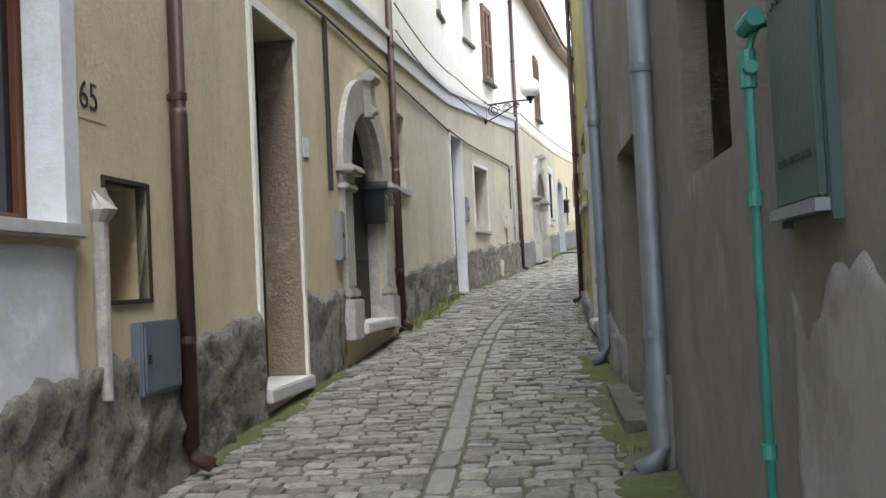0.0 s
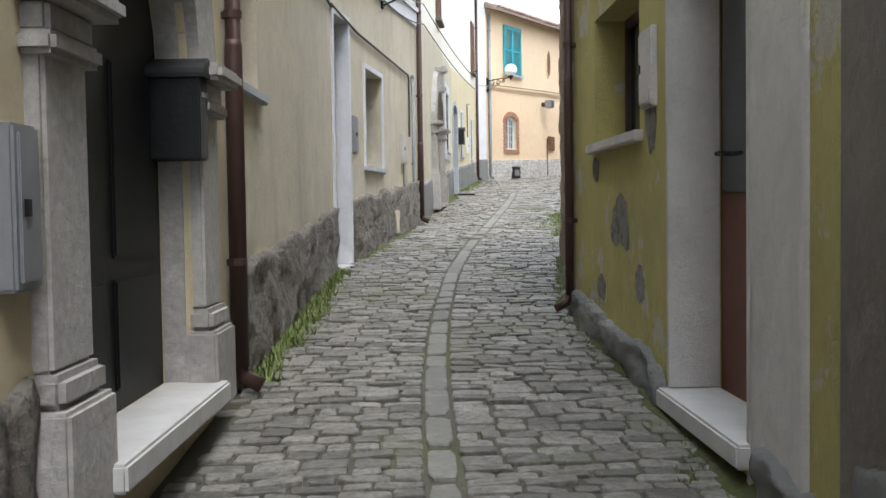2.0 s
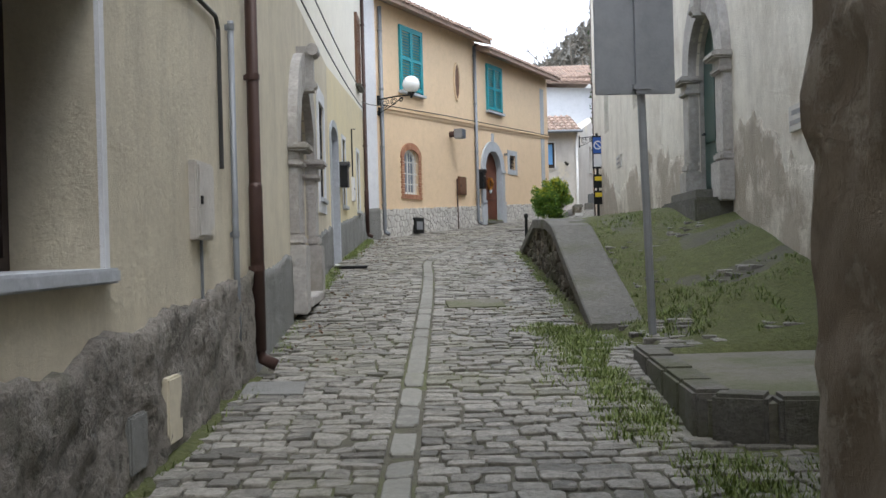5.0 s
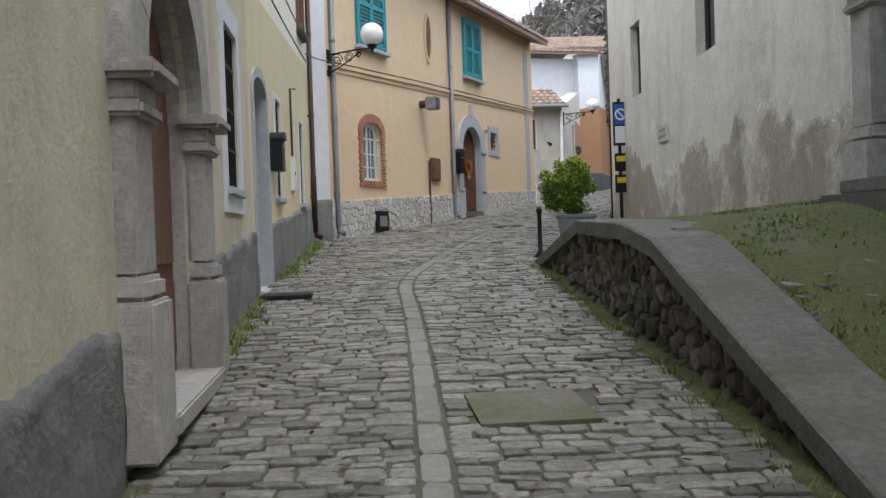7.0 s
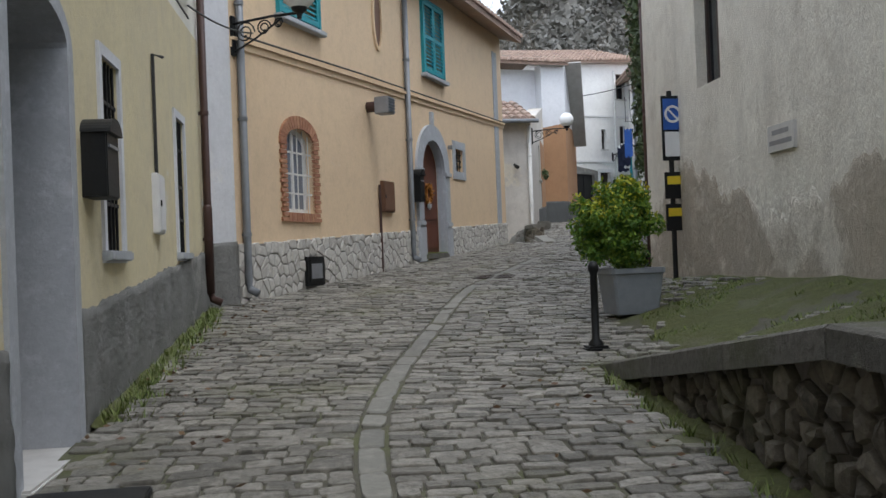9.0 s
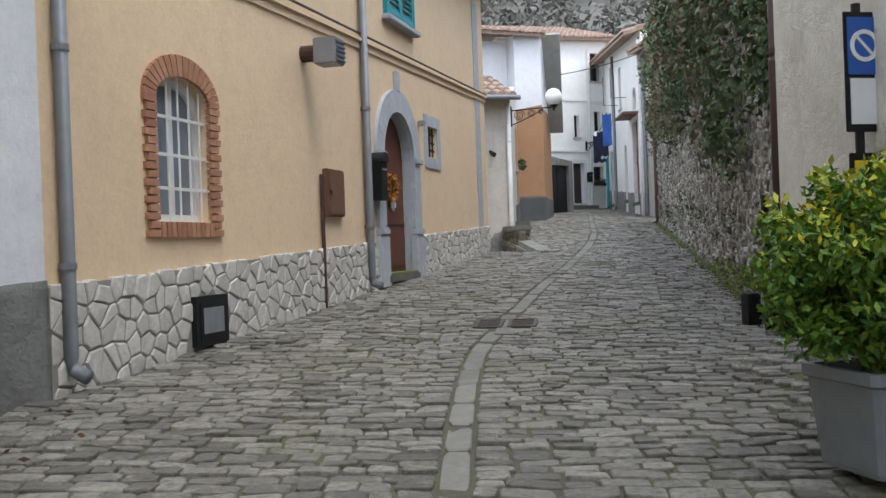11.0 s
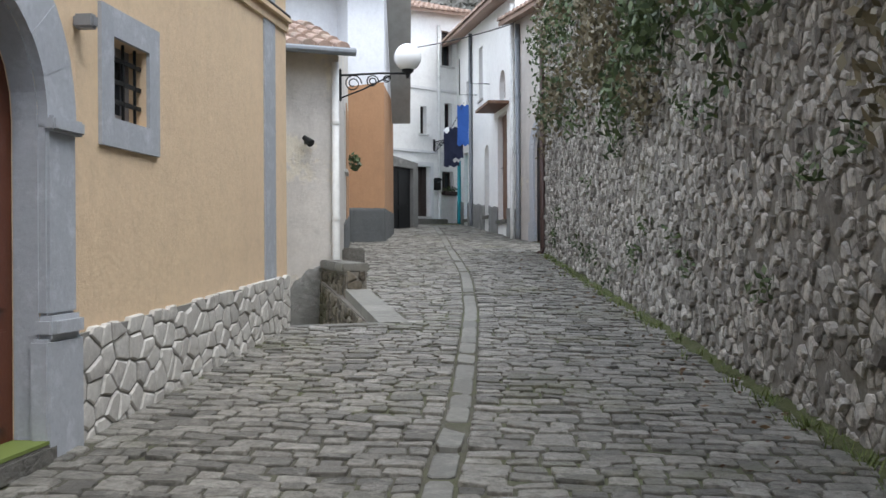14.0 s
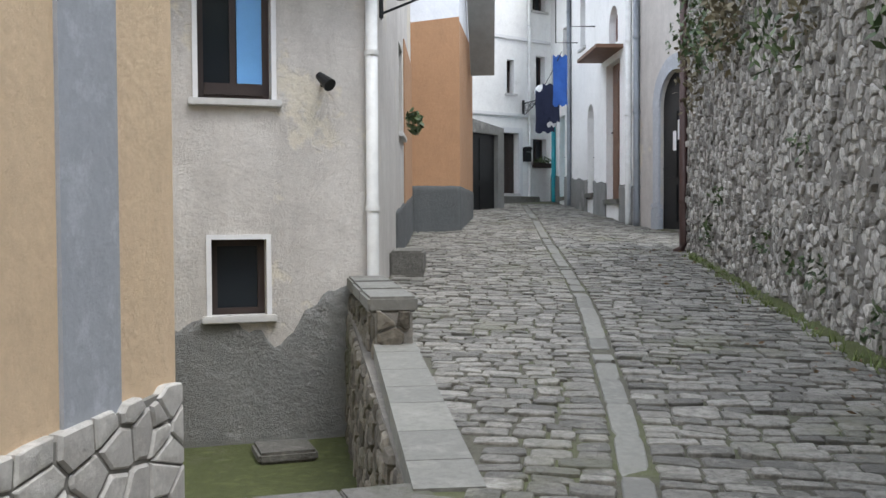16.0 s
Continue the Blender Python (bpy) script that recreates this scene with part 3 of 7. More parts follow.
def shutter(house, line, s0, s1, z0, z1, material=M_teal, label="closed teal louvred shutters"):
    win = part("shutter_frame", Geo().box(s0 - 0.04, s0, 0, 0.05, z0 - 0.04, z1 + 0.04).box(s1, s1 + 0.04, 0, 0.05, z0 - 0.04, z1 + 0.04).box(s0, s1, 0, 0.05, z1, z1 + 0.04), material, house, label, line.m)
    c = (s0 + s1) / 2
    for a, b in ((s0 + 0.004, c - 0.004), (c + 0.004, s1 - 0.004)):
        g = Geo().box(a, a + 0.05, 0.01, 0.045, z0, z1).box(b - 0.05, b, 0.01, 0.045, z0, z1)
        for z in (z0, (z0 + z1) / 2 - 0.03, z1 - 0.06):
            g.box(a + 0.05, b - 0.05, 0.01, 0.045, z, z + 0.06)
        leaf = part("shutter", g, material, win, m=line.m)
        k = int((z1 - z0 - 0.1) / 0.06)
        slats = Geo()
        for i in range(k):
            z = z0 + 0.07 + i * (z1 - z0 - 0.14) / k
            slats.add([(a + 0.05, 0.012, z + 0.035), (b - 0.05, 0.012, z + 0.035), (b - 0.05, 0.042, z), (a + 0.05, 0.042, z), (a + 0.05, 0.012, z + 0.043), (b - 0.05, 0.012, z + 0.043), (b - 0.05, 0.042, z + 0.008), (a + 0.05, 0.042, z + 0.008)], ((0, 1, 2, 3), (4, 5, 6, 7), (0, 1, 5, 4), (2, 3, 7, 6), (0, 3, 7, 4), (1, 2, 6, 5)))
        part("slats", slats, material, win, m=line.m, kind="stuff")
    part("sill", Geo().box(s0 - 0.09, s1 + 0.09, 0, 0.1, z0 - 0.1, z0 - 0.04, 0.01), M_bluestone if material == M_teal else M_coping, win, m=line.m)
    return win


def pipe(line, s, z0, z1, r=0.036, material=M_brownpipe, label="brown painted metal downpipe on the facade", shoe=True, n=0.052, top=None, lower=None):
    """A downpipe with collars and a bent shoe; lower: the height up to which a stouter cast-iron foot runs."""
    t = thing("downpipe", line.at(s, n, z0), label, "downpipe")
    pts = [(s, n, z1), (s, n, z0 + 0.14)] + ([(s, n + 0.02, z0 + 0.07), (s, n + 0.1, z0 + 0.03)] if shoe else [(s, n, z0)])
    part("pipe", Geo().tube(pts, r, 14), material, t, m=line.m, smooth=True)
    if lower:
        part("cast_foot", Geo().tube([(s, n, z0 + 0.12), (s, n, lower), (s, n, lower + 0.03)], [r * 1.14, r * 1.14, r * 1.03], 14), M_brownpipe, t, "rusty brown foot length", line.m, smooth=True)
    z = z0 + 0.6
    while z < z1:
        part("collar", Geo().tube([(s, n, z), (s, n, z + 0.035)], r * 1.18, 14).box(s - 0.012, s + 0.012, -0.01, n, z, z + 0.03), material, t, m=line.m)
        z += 1.15
    return t


def street_lamp(line, s, z, reach=0.75, globe=0.17, label="wall lamp with white globe on scrolled iron bracket", drop=0.0):
    t = thing("street_lamp", line.at(s, 0, z), label, "street lamp", "wall lamps along the street")
    part("wall_plate", Geo().box(s - 0.04, s + 0.04, 0, 0.03, z - 0.32, z + 0.08, 0.01), M_black, t, m=line.m)
    part("arm", Geo().tube([(s, 0.02, z), (s, reach * 0.6, z + 0.03), (s, reach, z + 0.03)], 0.014, 8), M_black, t, m=line.m)
    g = Geo()
    for c, r in ((0.15, 0.11), (0.36, 0.08), (0.52, 0.05)):
        g.tube([(s, reach * c / 0.75 + r * (1 - k / 30) * math.cos(k * 0.55), z - r * 0.9 + r * (1 - k / 30) * math.sin(k * 0.55)) for k in range(22)], 0.008, 6)
    g.tube([(s, 0.02, z - 0.28), (s, reach * 0.35, z - 0.17), (s, reach * 0.75, z + 0.0)], 0.01, 6)
    part("scroll", g, M_black, t, "wrought iron scrollwork", line.m)
    part("holder", Geo().lathe((s, reach, z + 0.02), [(0.02, -0.05), (0.03, 0.0), (0.07, 0.03), (0.08, 0.06)], 14), M_black, t, m=line.m)
    part("globe", Geo().globe((s, reach, z + 0.06 + globe), globe), M_globe, t, "white glass globe", line.m, smooth=True)
    return t


def wall_box(name, line, s0, s1, z0, z1, d, material, label, category, lid=True, n0=0.0):
    t = thing(name, line.at((s0 + s1) / 2, n0, z0), label, category)
    part("body", Geo().box(s0, s1, n0 - 0.01, n0 + d, z0, z1, 0.008), material, t, m=line.m)
    if lid:
        part("lid", Geo().box(s0 + 0.02, s1 - 0.02, n0 + d, n0 + d + 0.008, z0 + 0.02, z1 - 0.02, 0.003), material, t, m=line.m)
        part("lock", Geo().box(s0 + 0.035, s0 + 0.06, n0 + d + 0.006, n0 + d + 0.016, (z0 + z1) / 2 - 0.02, (z0 + z1) / 2 + 0.02), M_black, t, m=line.m)
    return t


def mailbox(line, s0, s1, z0, z1, d=0.12, n0=0.0):
    t = thing("mailbox", line.at((s0 + s1) / 2, n0, z0), "black metal mailbox with rounded hood on the wall", "mailbox", "mailboxes")
    c, h = (s0 + s1) / 2, z1 - z0
    part("body", Geo().box(s0, s1, n0 - 0.01, n0 + d, z0, z0 + h * 0.8, 0.006), M_black, t, m=line.m)
    part("hood", Geo().prism(list(arc(s0 - 0.012, s1 + 0.012, z1, h * 0.2)), n0 - 0.01, n0 + d + 0.02), M_black, t, m=line.m)
    part("slot", Geo().box(s0 + 0.03, s1 - 0.03, n0 + d, n0 + d + 0.008, z0 + h * 0.62, z0 + h * 0.66), M_greymetal, t, m=line.m)
    return t


def cable(points, r=0.012, label="black electric cable run along the facade", line=None):
    c = part("cable", Geo().tube(points, r, 6), M_cable, None, label, line.m if line else None, category="cable")
    return c


def sag(a, b, drop=0.2, n=10):
    a, b = Vector(a), Vector(b)
    return [a.lerp(b, i / n) - Vector((0, 0, drop * 4 * (i / n) * (1 - i / n))) for i in range(n + 1)]


def text(parent, words, place, size, material, label=""):
    cu = bpy.data.curves.new("lettering", "FONT")
    cu.body, cu.size, cu.extrude = words, size, 0.001
    cu.materials.append(material)
    ob = new("lettering", cu)
    ob.parent = parent
    ob.matrix_parent_inverse = PLACED[parent].inverted()
    ob.matrix_basis = place
    return tagged(ob, label)


def house(line, label):
    return thing("house", line.at(line.len / 2, 0, line.ground(line.len / 2)), label, "house", "houses along the street")


def close_house(h, line, bottom, top, depth, mat_wall, roof=True, over=0.35, pitch=0.3):
    part("rear_wall", shell(line, bottom, top, depth), mat_wall, h, m=line.m)
    if roof:
        slab, tiles = roof_geo(line, top, depth, over, pitch)
        r = part("roof", slab, M_tile, h, "sloping roof with projecting eave", line.m)
        part("roof_tiles", tiles, M_tile, r, "rows of weathered terracotta tiles", line.m, kind="stuff")


# ---- left side of the street ----
LA1, LA2 = Line((-1.65, -4), (-2.417, 7.5)), Line((-2.417, 7.5), (-2.57, 9.95))
LB1, LB2 = Line((-2.57, 9.95), (-2.84, 14.42)), Line((-2.84, 14.42), (-2.5, 19.3))
LC1, LC2 = Line((-2.5, 19.3), (-2.41, 26.6)), Line((-2.41, 26.6), (-2.06, 32.85))
LW = Line((-2.06, 32.85), (-1.8, 33.17))
LY = Line((-1.8, 33.17), (3.05, 42.12))
BAND = lambda y: 3.42 + (y - 8) * 0.055

# house with the number 65
h = house(LA1, "old beige plastered house with stone arched doorway")
s = LA1.s
op = [(s(1.7), s(3.42), 1.43, 3.0, 0), (s(3.72), s(4.12), 1.14, 1.63, 0), (s(5.66), s(6.57), 0.56, 2.87, 0)]
part("wall", wall_geo(LA1, (-2, -1.2), (BAND(-4), BAND(7.5)), op), M_beige, h, m=LA1.m)
part("upper_wall", wall_geo(LA1, (BAND(-4), BAND(7.5)), (6.6, 6.8)), M_cream, h, "pale cream upper storey", LA1.m)
window(h, LA1, *op[0], recess=0.16, frame_mat=M_redwood, sill=M_marble, label="recessed window with red-brown wooden frame")
part("window_reveal", Geo().box(s(3.42) - 0.012, s(3.42) + 0.1, -0.15, 0.006, 1.44, 3.0), M_bluewhite, h, m=LA1.m)
n = part("niche", Geo().box(s(3.70), s(4.14), -0.32, -0.3, 1.12, 1.65), M_concrete, h, "open meter niche with rusty frame", LA1.m)
part("niche_frame", Geo().box(s(3.72) - 0.02, s(3.72), -0.05, 0.01, 1.12, 1.65).box(s(4.12), s(4.12) + 0.02, -0.05, 0.01, 1.12, 1.65).box(s(3.72), s(4.12), -0.05, 0.01, 1.63, 1.65).box(s(3.72), s(4.12), -0.05, 0.01, 1.12, 1.14), M_darkwood, n, m=LA1.m)
part("meter", Geo().box(s(3.84), s(4.0), -0.3, -0.2, 1.3, 1.5, 0.02), M_greymetal, n, "old grey meter", LA1.m)
door(h, LA1, *op[2], recess=0.26, leaf=M_darkwood, sill=M_marble)
part("door_reveal", Geo().box(op[2][1] - 0.014, op[2][1] - 0.001, -0.25, -0.002, 0.57, 2.86), M_brown, h, "worn grey-brown door reveal", LA1.m)
part("door_trim", Geo().box(op[2][0] - 0.06, op[2][0], 0, 0.02, 0.5, 2.93).box(op[2][1], op[2][1] + 0.05, 0, 0.02, 0.5, 2.93).box(op[2][0], op[2][1], 0, 0.02, 2.87, 2.93), M_cream, h, m=LA1.m)
for span in ((0.5, op[2][0] - 0.04), (op[2][1] + 0.04, LA1.len),):
    part("plinth", rough_geo(LA1, (span,), lambda q: LA1.ground(q) - 0.1, lambda q: LA1.ground(q) + 0.62, 0.03, 0.03, 0.12), M_render, h, "rough cast grey plinth", LA1.m, smooth=True)
part("plaster_patch", rough_geo(LA1, ((0.5, s(3.46)),), lambda q: LA1.ground(q) + 0.5, lambda q: 1.34, 0.012, 0.006, 0.02), M_bluewhite, h, "pale grey plaster patch under the window", LA1.m, smooth=True)
num = part("house_number_plate", Geo().box(s(3.53), s(3.76), 0.001, 0.003, 1.86, 2.04), M_beige, h, "stencilled house number", LA1.m)
text(num, "65", LA1.read(s(3.535), 0.005, 1.9), 0.16, M_black, "black stencilled number 65")
part("house_plate", Geo().box(s(6.72), s(6.86), 0.0, 0.012, 2.08, 2.22, 0.004), M_bluewhite, h, m=LA1.m)
wall_box("meter_cover", LA1, s(3.92), s(4.33), 0.72, 1.04, 0.05, M_bluegrey, "blue-grey sheet metal cover on the plinth", "meter box")
part("stone_bracket", Geo().tube([(s(3.62), 0.03, 0.75), (s(3.62), 0.03, 1.45), (s(3.62), 0.05, 1.5), (s(3.62), 0.03, 1.58)], [0.03, 0.035, 0.055, 0.03], 10), M_surround, h, m=LA1.m)

s = LA2.s
ao = (s(8.02), s(9.32), 0.84, 2.68, 0.55)
part("wall", wall_geo(LA2, (-1.2, -1), (BAND(7.5), BAND(9.95)), [ao]), M_beige, h, m=LA2.m)
part("upper_wall", wall_geo(LA2, (BAND(7.5), BAND(9.95)), (6.8, 6.9)), M_cream, h, m=LA2.m)
arch_surround(h, LA2, *ao[:4], ao[4], w=0.3, blocks=0.3)
door(h, LA2, *ao, recess=0.13, leaf=M_black, panels=2, sill=M_marble, label="dark arched double door", out=0.14)
for span in ((0, s(7.68)),):
    part("plinth", rough_geo(LA2, (span,), lambda q: LA2.ground(q) - 0.1, lambda q: LA2.ground(q) + 0.6, 0.025, 0.022, 0.1), M_render, h, m=LA2.m, smooth=True)
close_house(h, LA1, (-2, -1.2), (6.6, 6.8), 6, M_cream)
mailbox(LA2, ao[1] - 0.14, ao[1] - 0.01, 1.74, 2.14, 0.2, -0.12)
wall_box("meter_box", LA2, s(7.53), s(7.68), 1.36, 1.75, 0.05, M_greymetal, "grey plastic meter box beside the arched doorway", "meter box")

# house between the first and the second downpipe
h = house(LB1, "grey-beige plastered house with white-framed door and windows")
s = LB1.s
op = [(s(10.2), s(10.85), 2.17, 3.0, 0)]
part("wall", wall_geo(LB1, (-1, -0.6), (BAND(9.95), BAND(14.42)), op), M_greybeige, h, m=LB1.m)
op2 = [(s(13.9), s(14.4), 5.0, 6.0, 0)]
part("upper_wall", wall_geo(LB1, (BAND(9.95), BAND(14.42)), (6.9, 7.0), op2), M_cream, h, "pale cream upper storey", LB1.m)
window(h, LB1, *op[0], recess=0.3, sill=M_bluestone, muntins=1)
window(h, LB1, *op2[0], sill=M_coping)
for span in ((0.08, LB1.len),):
    part("plinth", rough_geo(LB1, (span,), lambda q: LB1.ground(q) - 0.1, lambda q: LB1.ground(q) + 0.57, 0.035, 0.03, 0.06), M_render, h, "rough cast grey plinth", LB1.m, smooth=True)
close_house(h, LB1, (-1, -0.6), (6.9, 7.0), 6, M_cream)
s = LB2.s
op = [(s(14.5), s(15.12), 0.98, 3.33, 0), (s(15.87), s(16.8), 1.97, 3.0, 0)]
part("wall", wall_geo(LB2, (-0.6, 0), (BAND(14.42), BAND(19.3)), op), M_greybeige, h, m=LB2.m)
op2 = [(s(15.65), s(16.2), 5.0, 5.75, 0), (s(16.95), s(17.5), 4.62, 5.85, 0)]
part("upper_wall", wall_geo(LB2, (BAND(14.42), BAND(19.3)), (7.0, 7.1), op2), M_cream, h, m=LB2.m)
door(h, LB2, *op[0], recess=0.13, leaf=M_darkwood, panels=1, sill=M_marble, label="dark door deep in a white-lined opening")
g = Geo()
for a in (op[0][0] - 0.05, op[0][1] - 0.012):
    g.box(a, a + 0.062, -0.12, 0.02, 0.99, 3.38)
part("door_lining", g.box(op[0][0] + 0.012, op[0][1] - 0.012, -0.12, 0.02, 3.318, 3.38), M_bluewhite, h, "white painted door lining", LB2.m)
window(h, LB2, *op[1], recess=0.32, sill=M_bluestone, trim=0.05, trim_mat=M_bluewhite)
window(h, LB2, *op2[0], sill=M_coping)
shutter(h, LB2, *op2[1][:4], material=M_brownwood, label="closed brown louvred shutters")
for span in ((op[0][1] + 0.06, LB2.len),):
    part("plinth", rough_geo(LB2, (span,), lambda q: LB2.ground(q) - 0.1, lambda q: LB2.ground(q) + 0.6, 0.035, 0.03, 0.06, seed=3), M_render, h, m=LB2.m, smooth=True)
close_house(h, LB2, (-0.6, 0), (7.0, 7.1), 6, M_cream)
wall_box("intercom", LB2, s(15.26), s(15.42), 2.08, 2.45, 0.03, M_greymetal, "grey framed intercom panel beside the white door", "intercom")
wall_box("meter_box", LB2, s(18.0), s(18.32), 2.08, 2.46, 0.04, M_lightgrey, "pale painted meter box on the facade", "meter box")
wall_box("plinth_hatch", LB2, s(17.42), s(17.62), 1.22, 1.5, 0.05, M_greybeige, "small ochre hatch in the plinth", "hatch", False)
wall_box("plinth_hatch", LB2, s(16.95), s(17.15), 1.2, 1.42, 0.045, M_cement, "small grey hatch in the plinth", "hatch", False)
part("hanging_line", Geo().tube([(s(18.15), 0.015, 2.08), (s(18.15), 0.015, 1.3)], 0.008, 6), M_greypipe, None, "thin grey conduit under the meter box", LB2.m, category="conduit")

for line, a, b in ((LA1, 2.5, LA1.len), (LA2, 0, LA2.len), (LB1, 0, LB1.len), (LB2, 0, LB2.len)):
    g = Geo()
    for lo, hi, n in ((-0.02, 0.16, 0.03), (0.16, 0.22, 0.06)):
        za, zb = BAND(line.at(a, 0, 0).y), BAND(line.at(b, 0, 0).y)
        g.add([(q, m, z) for q, zz in ((a, za), (b, zb)) for m in (0, n) for z in (zz + lo, zz + hi)], ((0, 1, 3, 2), (4, 6, 7, 5), (0, 4, 5, 1), (2, 3, 7, 6), (0, 2, 6, 4), (1, 5, 7, 3)))
    part("string_course", g, M_bluewhite, None, "white painted moulding band along the facades", line.m, category="moulding", kind="structure")

# pale yellow house
h = house(LC1, "pale yellow house with stone arch and barred windows")
s = LC1.s
TOPC = 6.75
ao = (s(22.0), s(23.38), 1.6, 3.52, 0.6)
op = [ao, (s(24.95), s(25.7), 2.62, 3.75, 0)]
part("wall", wall_geo(LC1, (0, 0.5), (4.25, 4.45), op), M_greybeige, h, m=LC1.m, label="faded yellow plaster")
up = [(s(22.95), s(23.6), 4.85, 6.2, 0)]
part("upper_wall", wall_geo(LC1, (4.25, 4.45), (7.1, 7.3), up), M_cream, h, m=LC1.m)
shutter(h, LC1, *up[0][:4], material=M_brownwood, label="closed brown louvred shutters")
arch_surround(h, LC1, *ao[:4], ao[4], w=0.32, blocks=0.55, proud=0.08)
door(h, LC1, *ao, recess=0.1, leaf=M_brownwood, panels=2, sill=M_surround, label="worn brown arched door", out=0.15)
window(h, LC1, *op[1], recess=0.05, bars=7, sill=M_bluestone, trim=0.17, trim_mat=M_bluewhite, label="barred window with bluish white surround")
for span in ((0, ao[0] - 0.36), (ao[1] + 0.36, LC1.len),):
    part("plinth", rough_geo(LC1, (span,), lambda q: LC1.ground(q) - 0.1, lambda q: LC1.ground(q) + 0.55, 0.02, 0.012, 0.05), M_cement, h, "grey cement plinth", LC1.m, smooth=True)
close_house(h, LC1, (0, 0.5), (7.1, 7.3), 6, M_cream)
s = LC2.s
op = [(s(26.86), s(27.72), 1.8, 3.72, 0.16), (s(28.42), s(28.85), 2.67, 3.68, 0), (s(30.95), s(31.4), 2.68, 3.72, 0)]
part("wall", wall_geo(LC2, (0.5, 1), (4.45, 4.65), op), M_pale, h, m=LC2.m)
up = [(s(31.3), s(31.9), 5.0, 6.2, 0)]
part("upper_wall", wall_geo(LC2, (4.45, 4.65), (7.3, 7.45), up), M_cream, h, m=LC2.m)
shutter(h, LC2, *up[0][:4], material=M_brownwood, label="closed brown louvred shutters")
door(h, LC2, *op[0], recess=0.4, leaf=M_darkwood, panels=1, sill=M_marble, label="dark door deep in a blue-grey opening")
a, b = op[0][0], op[0][1]
part("door_lining", Geo().box(a - 0.09, a + 0.01, -0.38, 0.02, 1.7, 3.56).box(b - 0.01, b + 0.09, -0.38, 0.02, 1.7, 3.56).ribbon(arc(a, b, 3.71, 0.16), arc(a, b, 3.71, 0.16, 14, 0.09), -0.38, 0.02), M_bluestone, h, "blue-grey painted door lining", LC2.m)
for o in op[1:]:
    window(h, LC2, *o, recess=0.04, bars=5, sill=M_bluestone, trim=0.06, trim_mat=M_bluewhite, label="narrow barred window")
for span in ((0, a - 0.1), (b + 0.1, LC2.len),):
    part("plinth", rough_geo(LC2, (span,), lambda q: LC2.ground(q) - 0.1, lambda q: LC2.ground(q) + 0.55, 0.02, 0.012, 0.04, seed=5), M_cement, h, m=LC2.m, smooth=True)
close_house(h, LC2, (0.5, 1), (7.3, 7.45), 6, M_cream)
mailbox(LC2, s(27.98), s(28.24), 2.92, 3.3)
wall_box("meter_box", LC2, s(29.88), s(30.14), 2.8, 3.2, 0.04, M_whitepaint, "white meter box with conduit on the yellow wall", "meter box")
cable([(s(30.0), 0.015, 3.2), (s(30.0), 0.015, 4.0), (s(30.2), 0.05, 4.02)], 0.012, "grey conduit above the meter box", LC2)
part("door_mat", Geo().box(-2.36, -1.93, 26.4, 26.86, road_z(26.6) + 0.0, road_z(26.6) + 0.034, 0.006), M_black, None, "black rubber door mat on the cobbles", category="door mat")
h = house(LW, "white painted corner strip beside the apricot house")
part("wall", wall_geo(LW, (1, 1), (7.3, 7.3)), M_bluewhite, h, m=LW.m)
for span in ((0, LW.len),):
    part("plinth", rough_geo(LW, (span,), lambda q: LW.ground(q) - 0.1, lambda q: LW.ground(q) + 0.6, 0.02, 0.012, 0.02), M_cement, h, m=LW.m, smooth=True)

# apricot house
h = house(LY, "apricot plastered house with teal shutters and stone plinth")
s = LY.s
ao = (s(37.92), s(38.82), 2.62, 4.36, 0.48)
op = [(s(34.13), s(34.72), 3.12, 4.06, 0.16), ao, (s(39.4), s(39.76), 3.97, 4.34, 0)]
part("wall", wall_geo(LY, (0.8, 0.8), (6.95, 6.95), op, 0.4, 0, s(37.55)), M_orange, h, m=LY.m)
part("wall", wall_geo(LY, (0.8, 0.8), (6.75, 6.75), op, 0.4, s(37.55)), M_orange, h, m=LY.m)
w = window(h, LY, *op[0], recess=0.08, frame_mat=M_whitepaint, pane_mat=M_curtain, bars=5, label="arched window with white bars and brick surround")
arch_surround(h, LY, *ao[:4], ao[4], w=0.24, proud=0.04, stone_mat=M_bluestone, caps=False, blocks=0.5, key=False)
for q in (ao[0] - 0.26, ao[1]):
    part("impost", Geo().box(q, q + 0.26, -0.03, 0.07, 3.84, 3.9, 0.01), M_bluestone, h, m=LY.m)
part("finial", Geo().box((ao[0] + ao[1]) / 2 - 0.05, (ao[0] + ao[1]) / 2 + 0.05, 0, 0.05, 4.58, 4.8, 0.01), M_bluestone, h, m=LY.m)
part("door_reveal", Geo().box(ao[0] - 0.01, ao[0] + 0.008, -0.1, 0.0, 2.64, 3.88).box(ao[1] - 0.008, ao[1] + 0.01, -0.1, 0.0, 2.64, 3.88).ribbon(arc(ao[0] + 0.008, ao[1] - 0.008, 4.352, 0.472), arc(ao[0], ao[1], 4.36, 0.48, 14, 0.01), -0.1, 0.0), M_bluestone, h, "bluish grey stone reveal", LY.m)
d = door(h, LY, *ao, recess=0.11, leaf=M_redwood, panels=1, sill=M_coping, label="dark red-brown arched door", out=0.06)
window(h, LY, *op[2], recess=0.09, frame_mat=M_greymetal, bars=3, trim=0.13, trim_mat=M_bluestone, label="small barred window with stone surround")
shutter(h, LY, s(34.08), s(34.92), 5.3, 6.58)
shutter(h, LY, s(38.15), s(38.95), 5.4, 6.48)
c = s(36.57)
oval = [(c + 0.13 * math.cos(2 * math.pi * i / 20), 5.82 + 0.4 * math.sin(2 * math.pi * i / 20)) for i in range(20)]
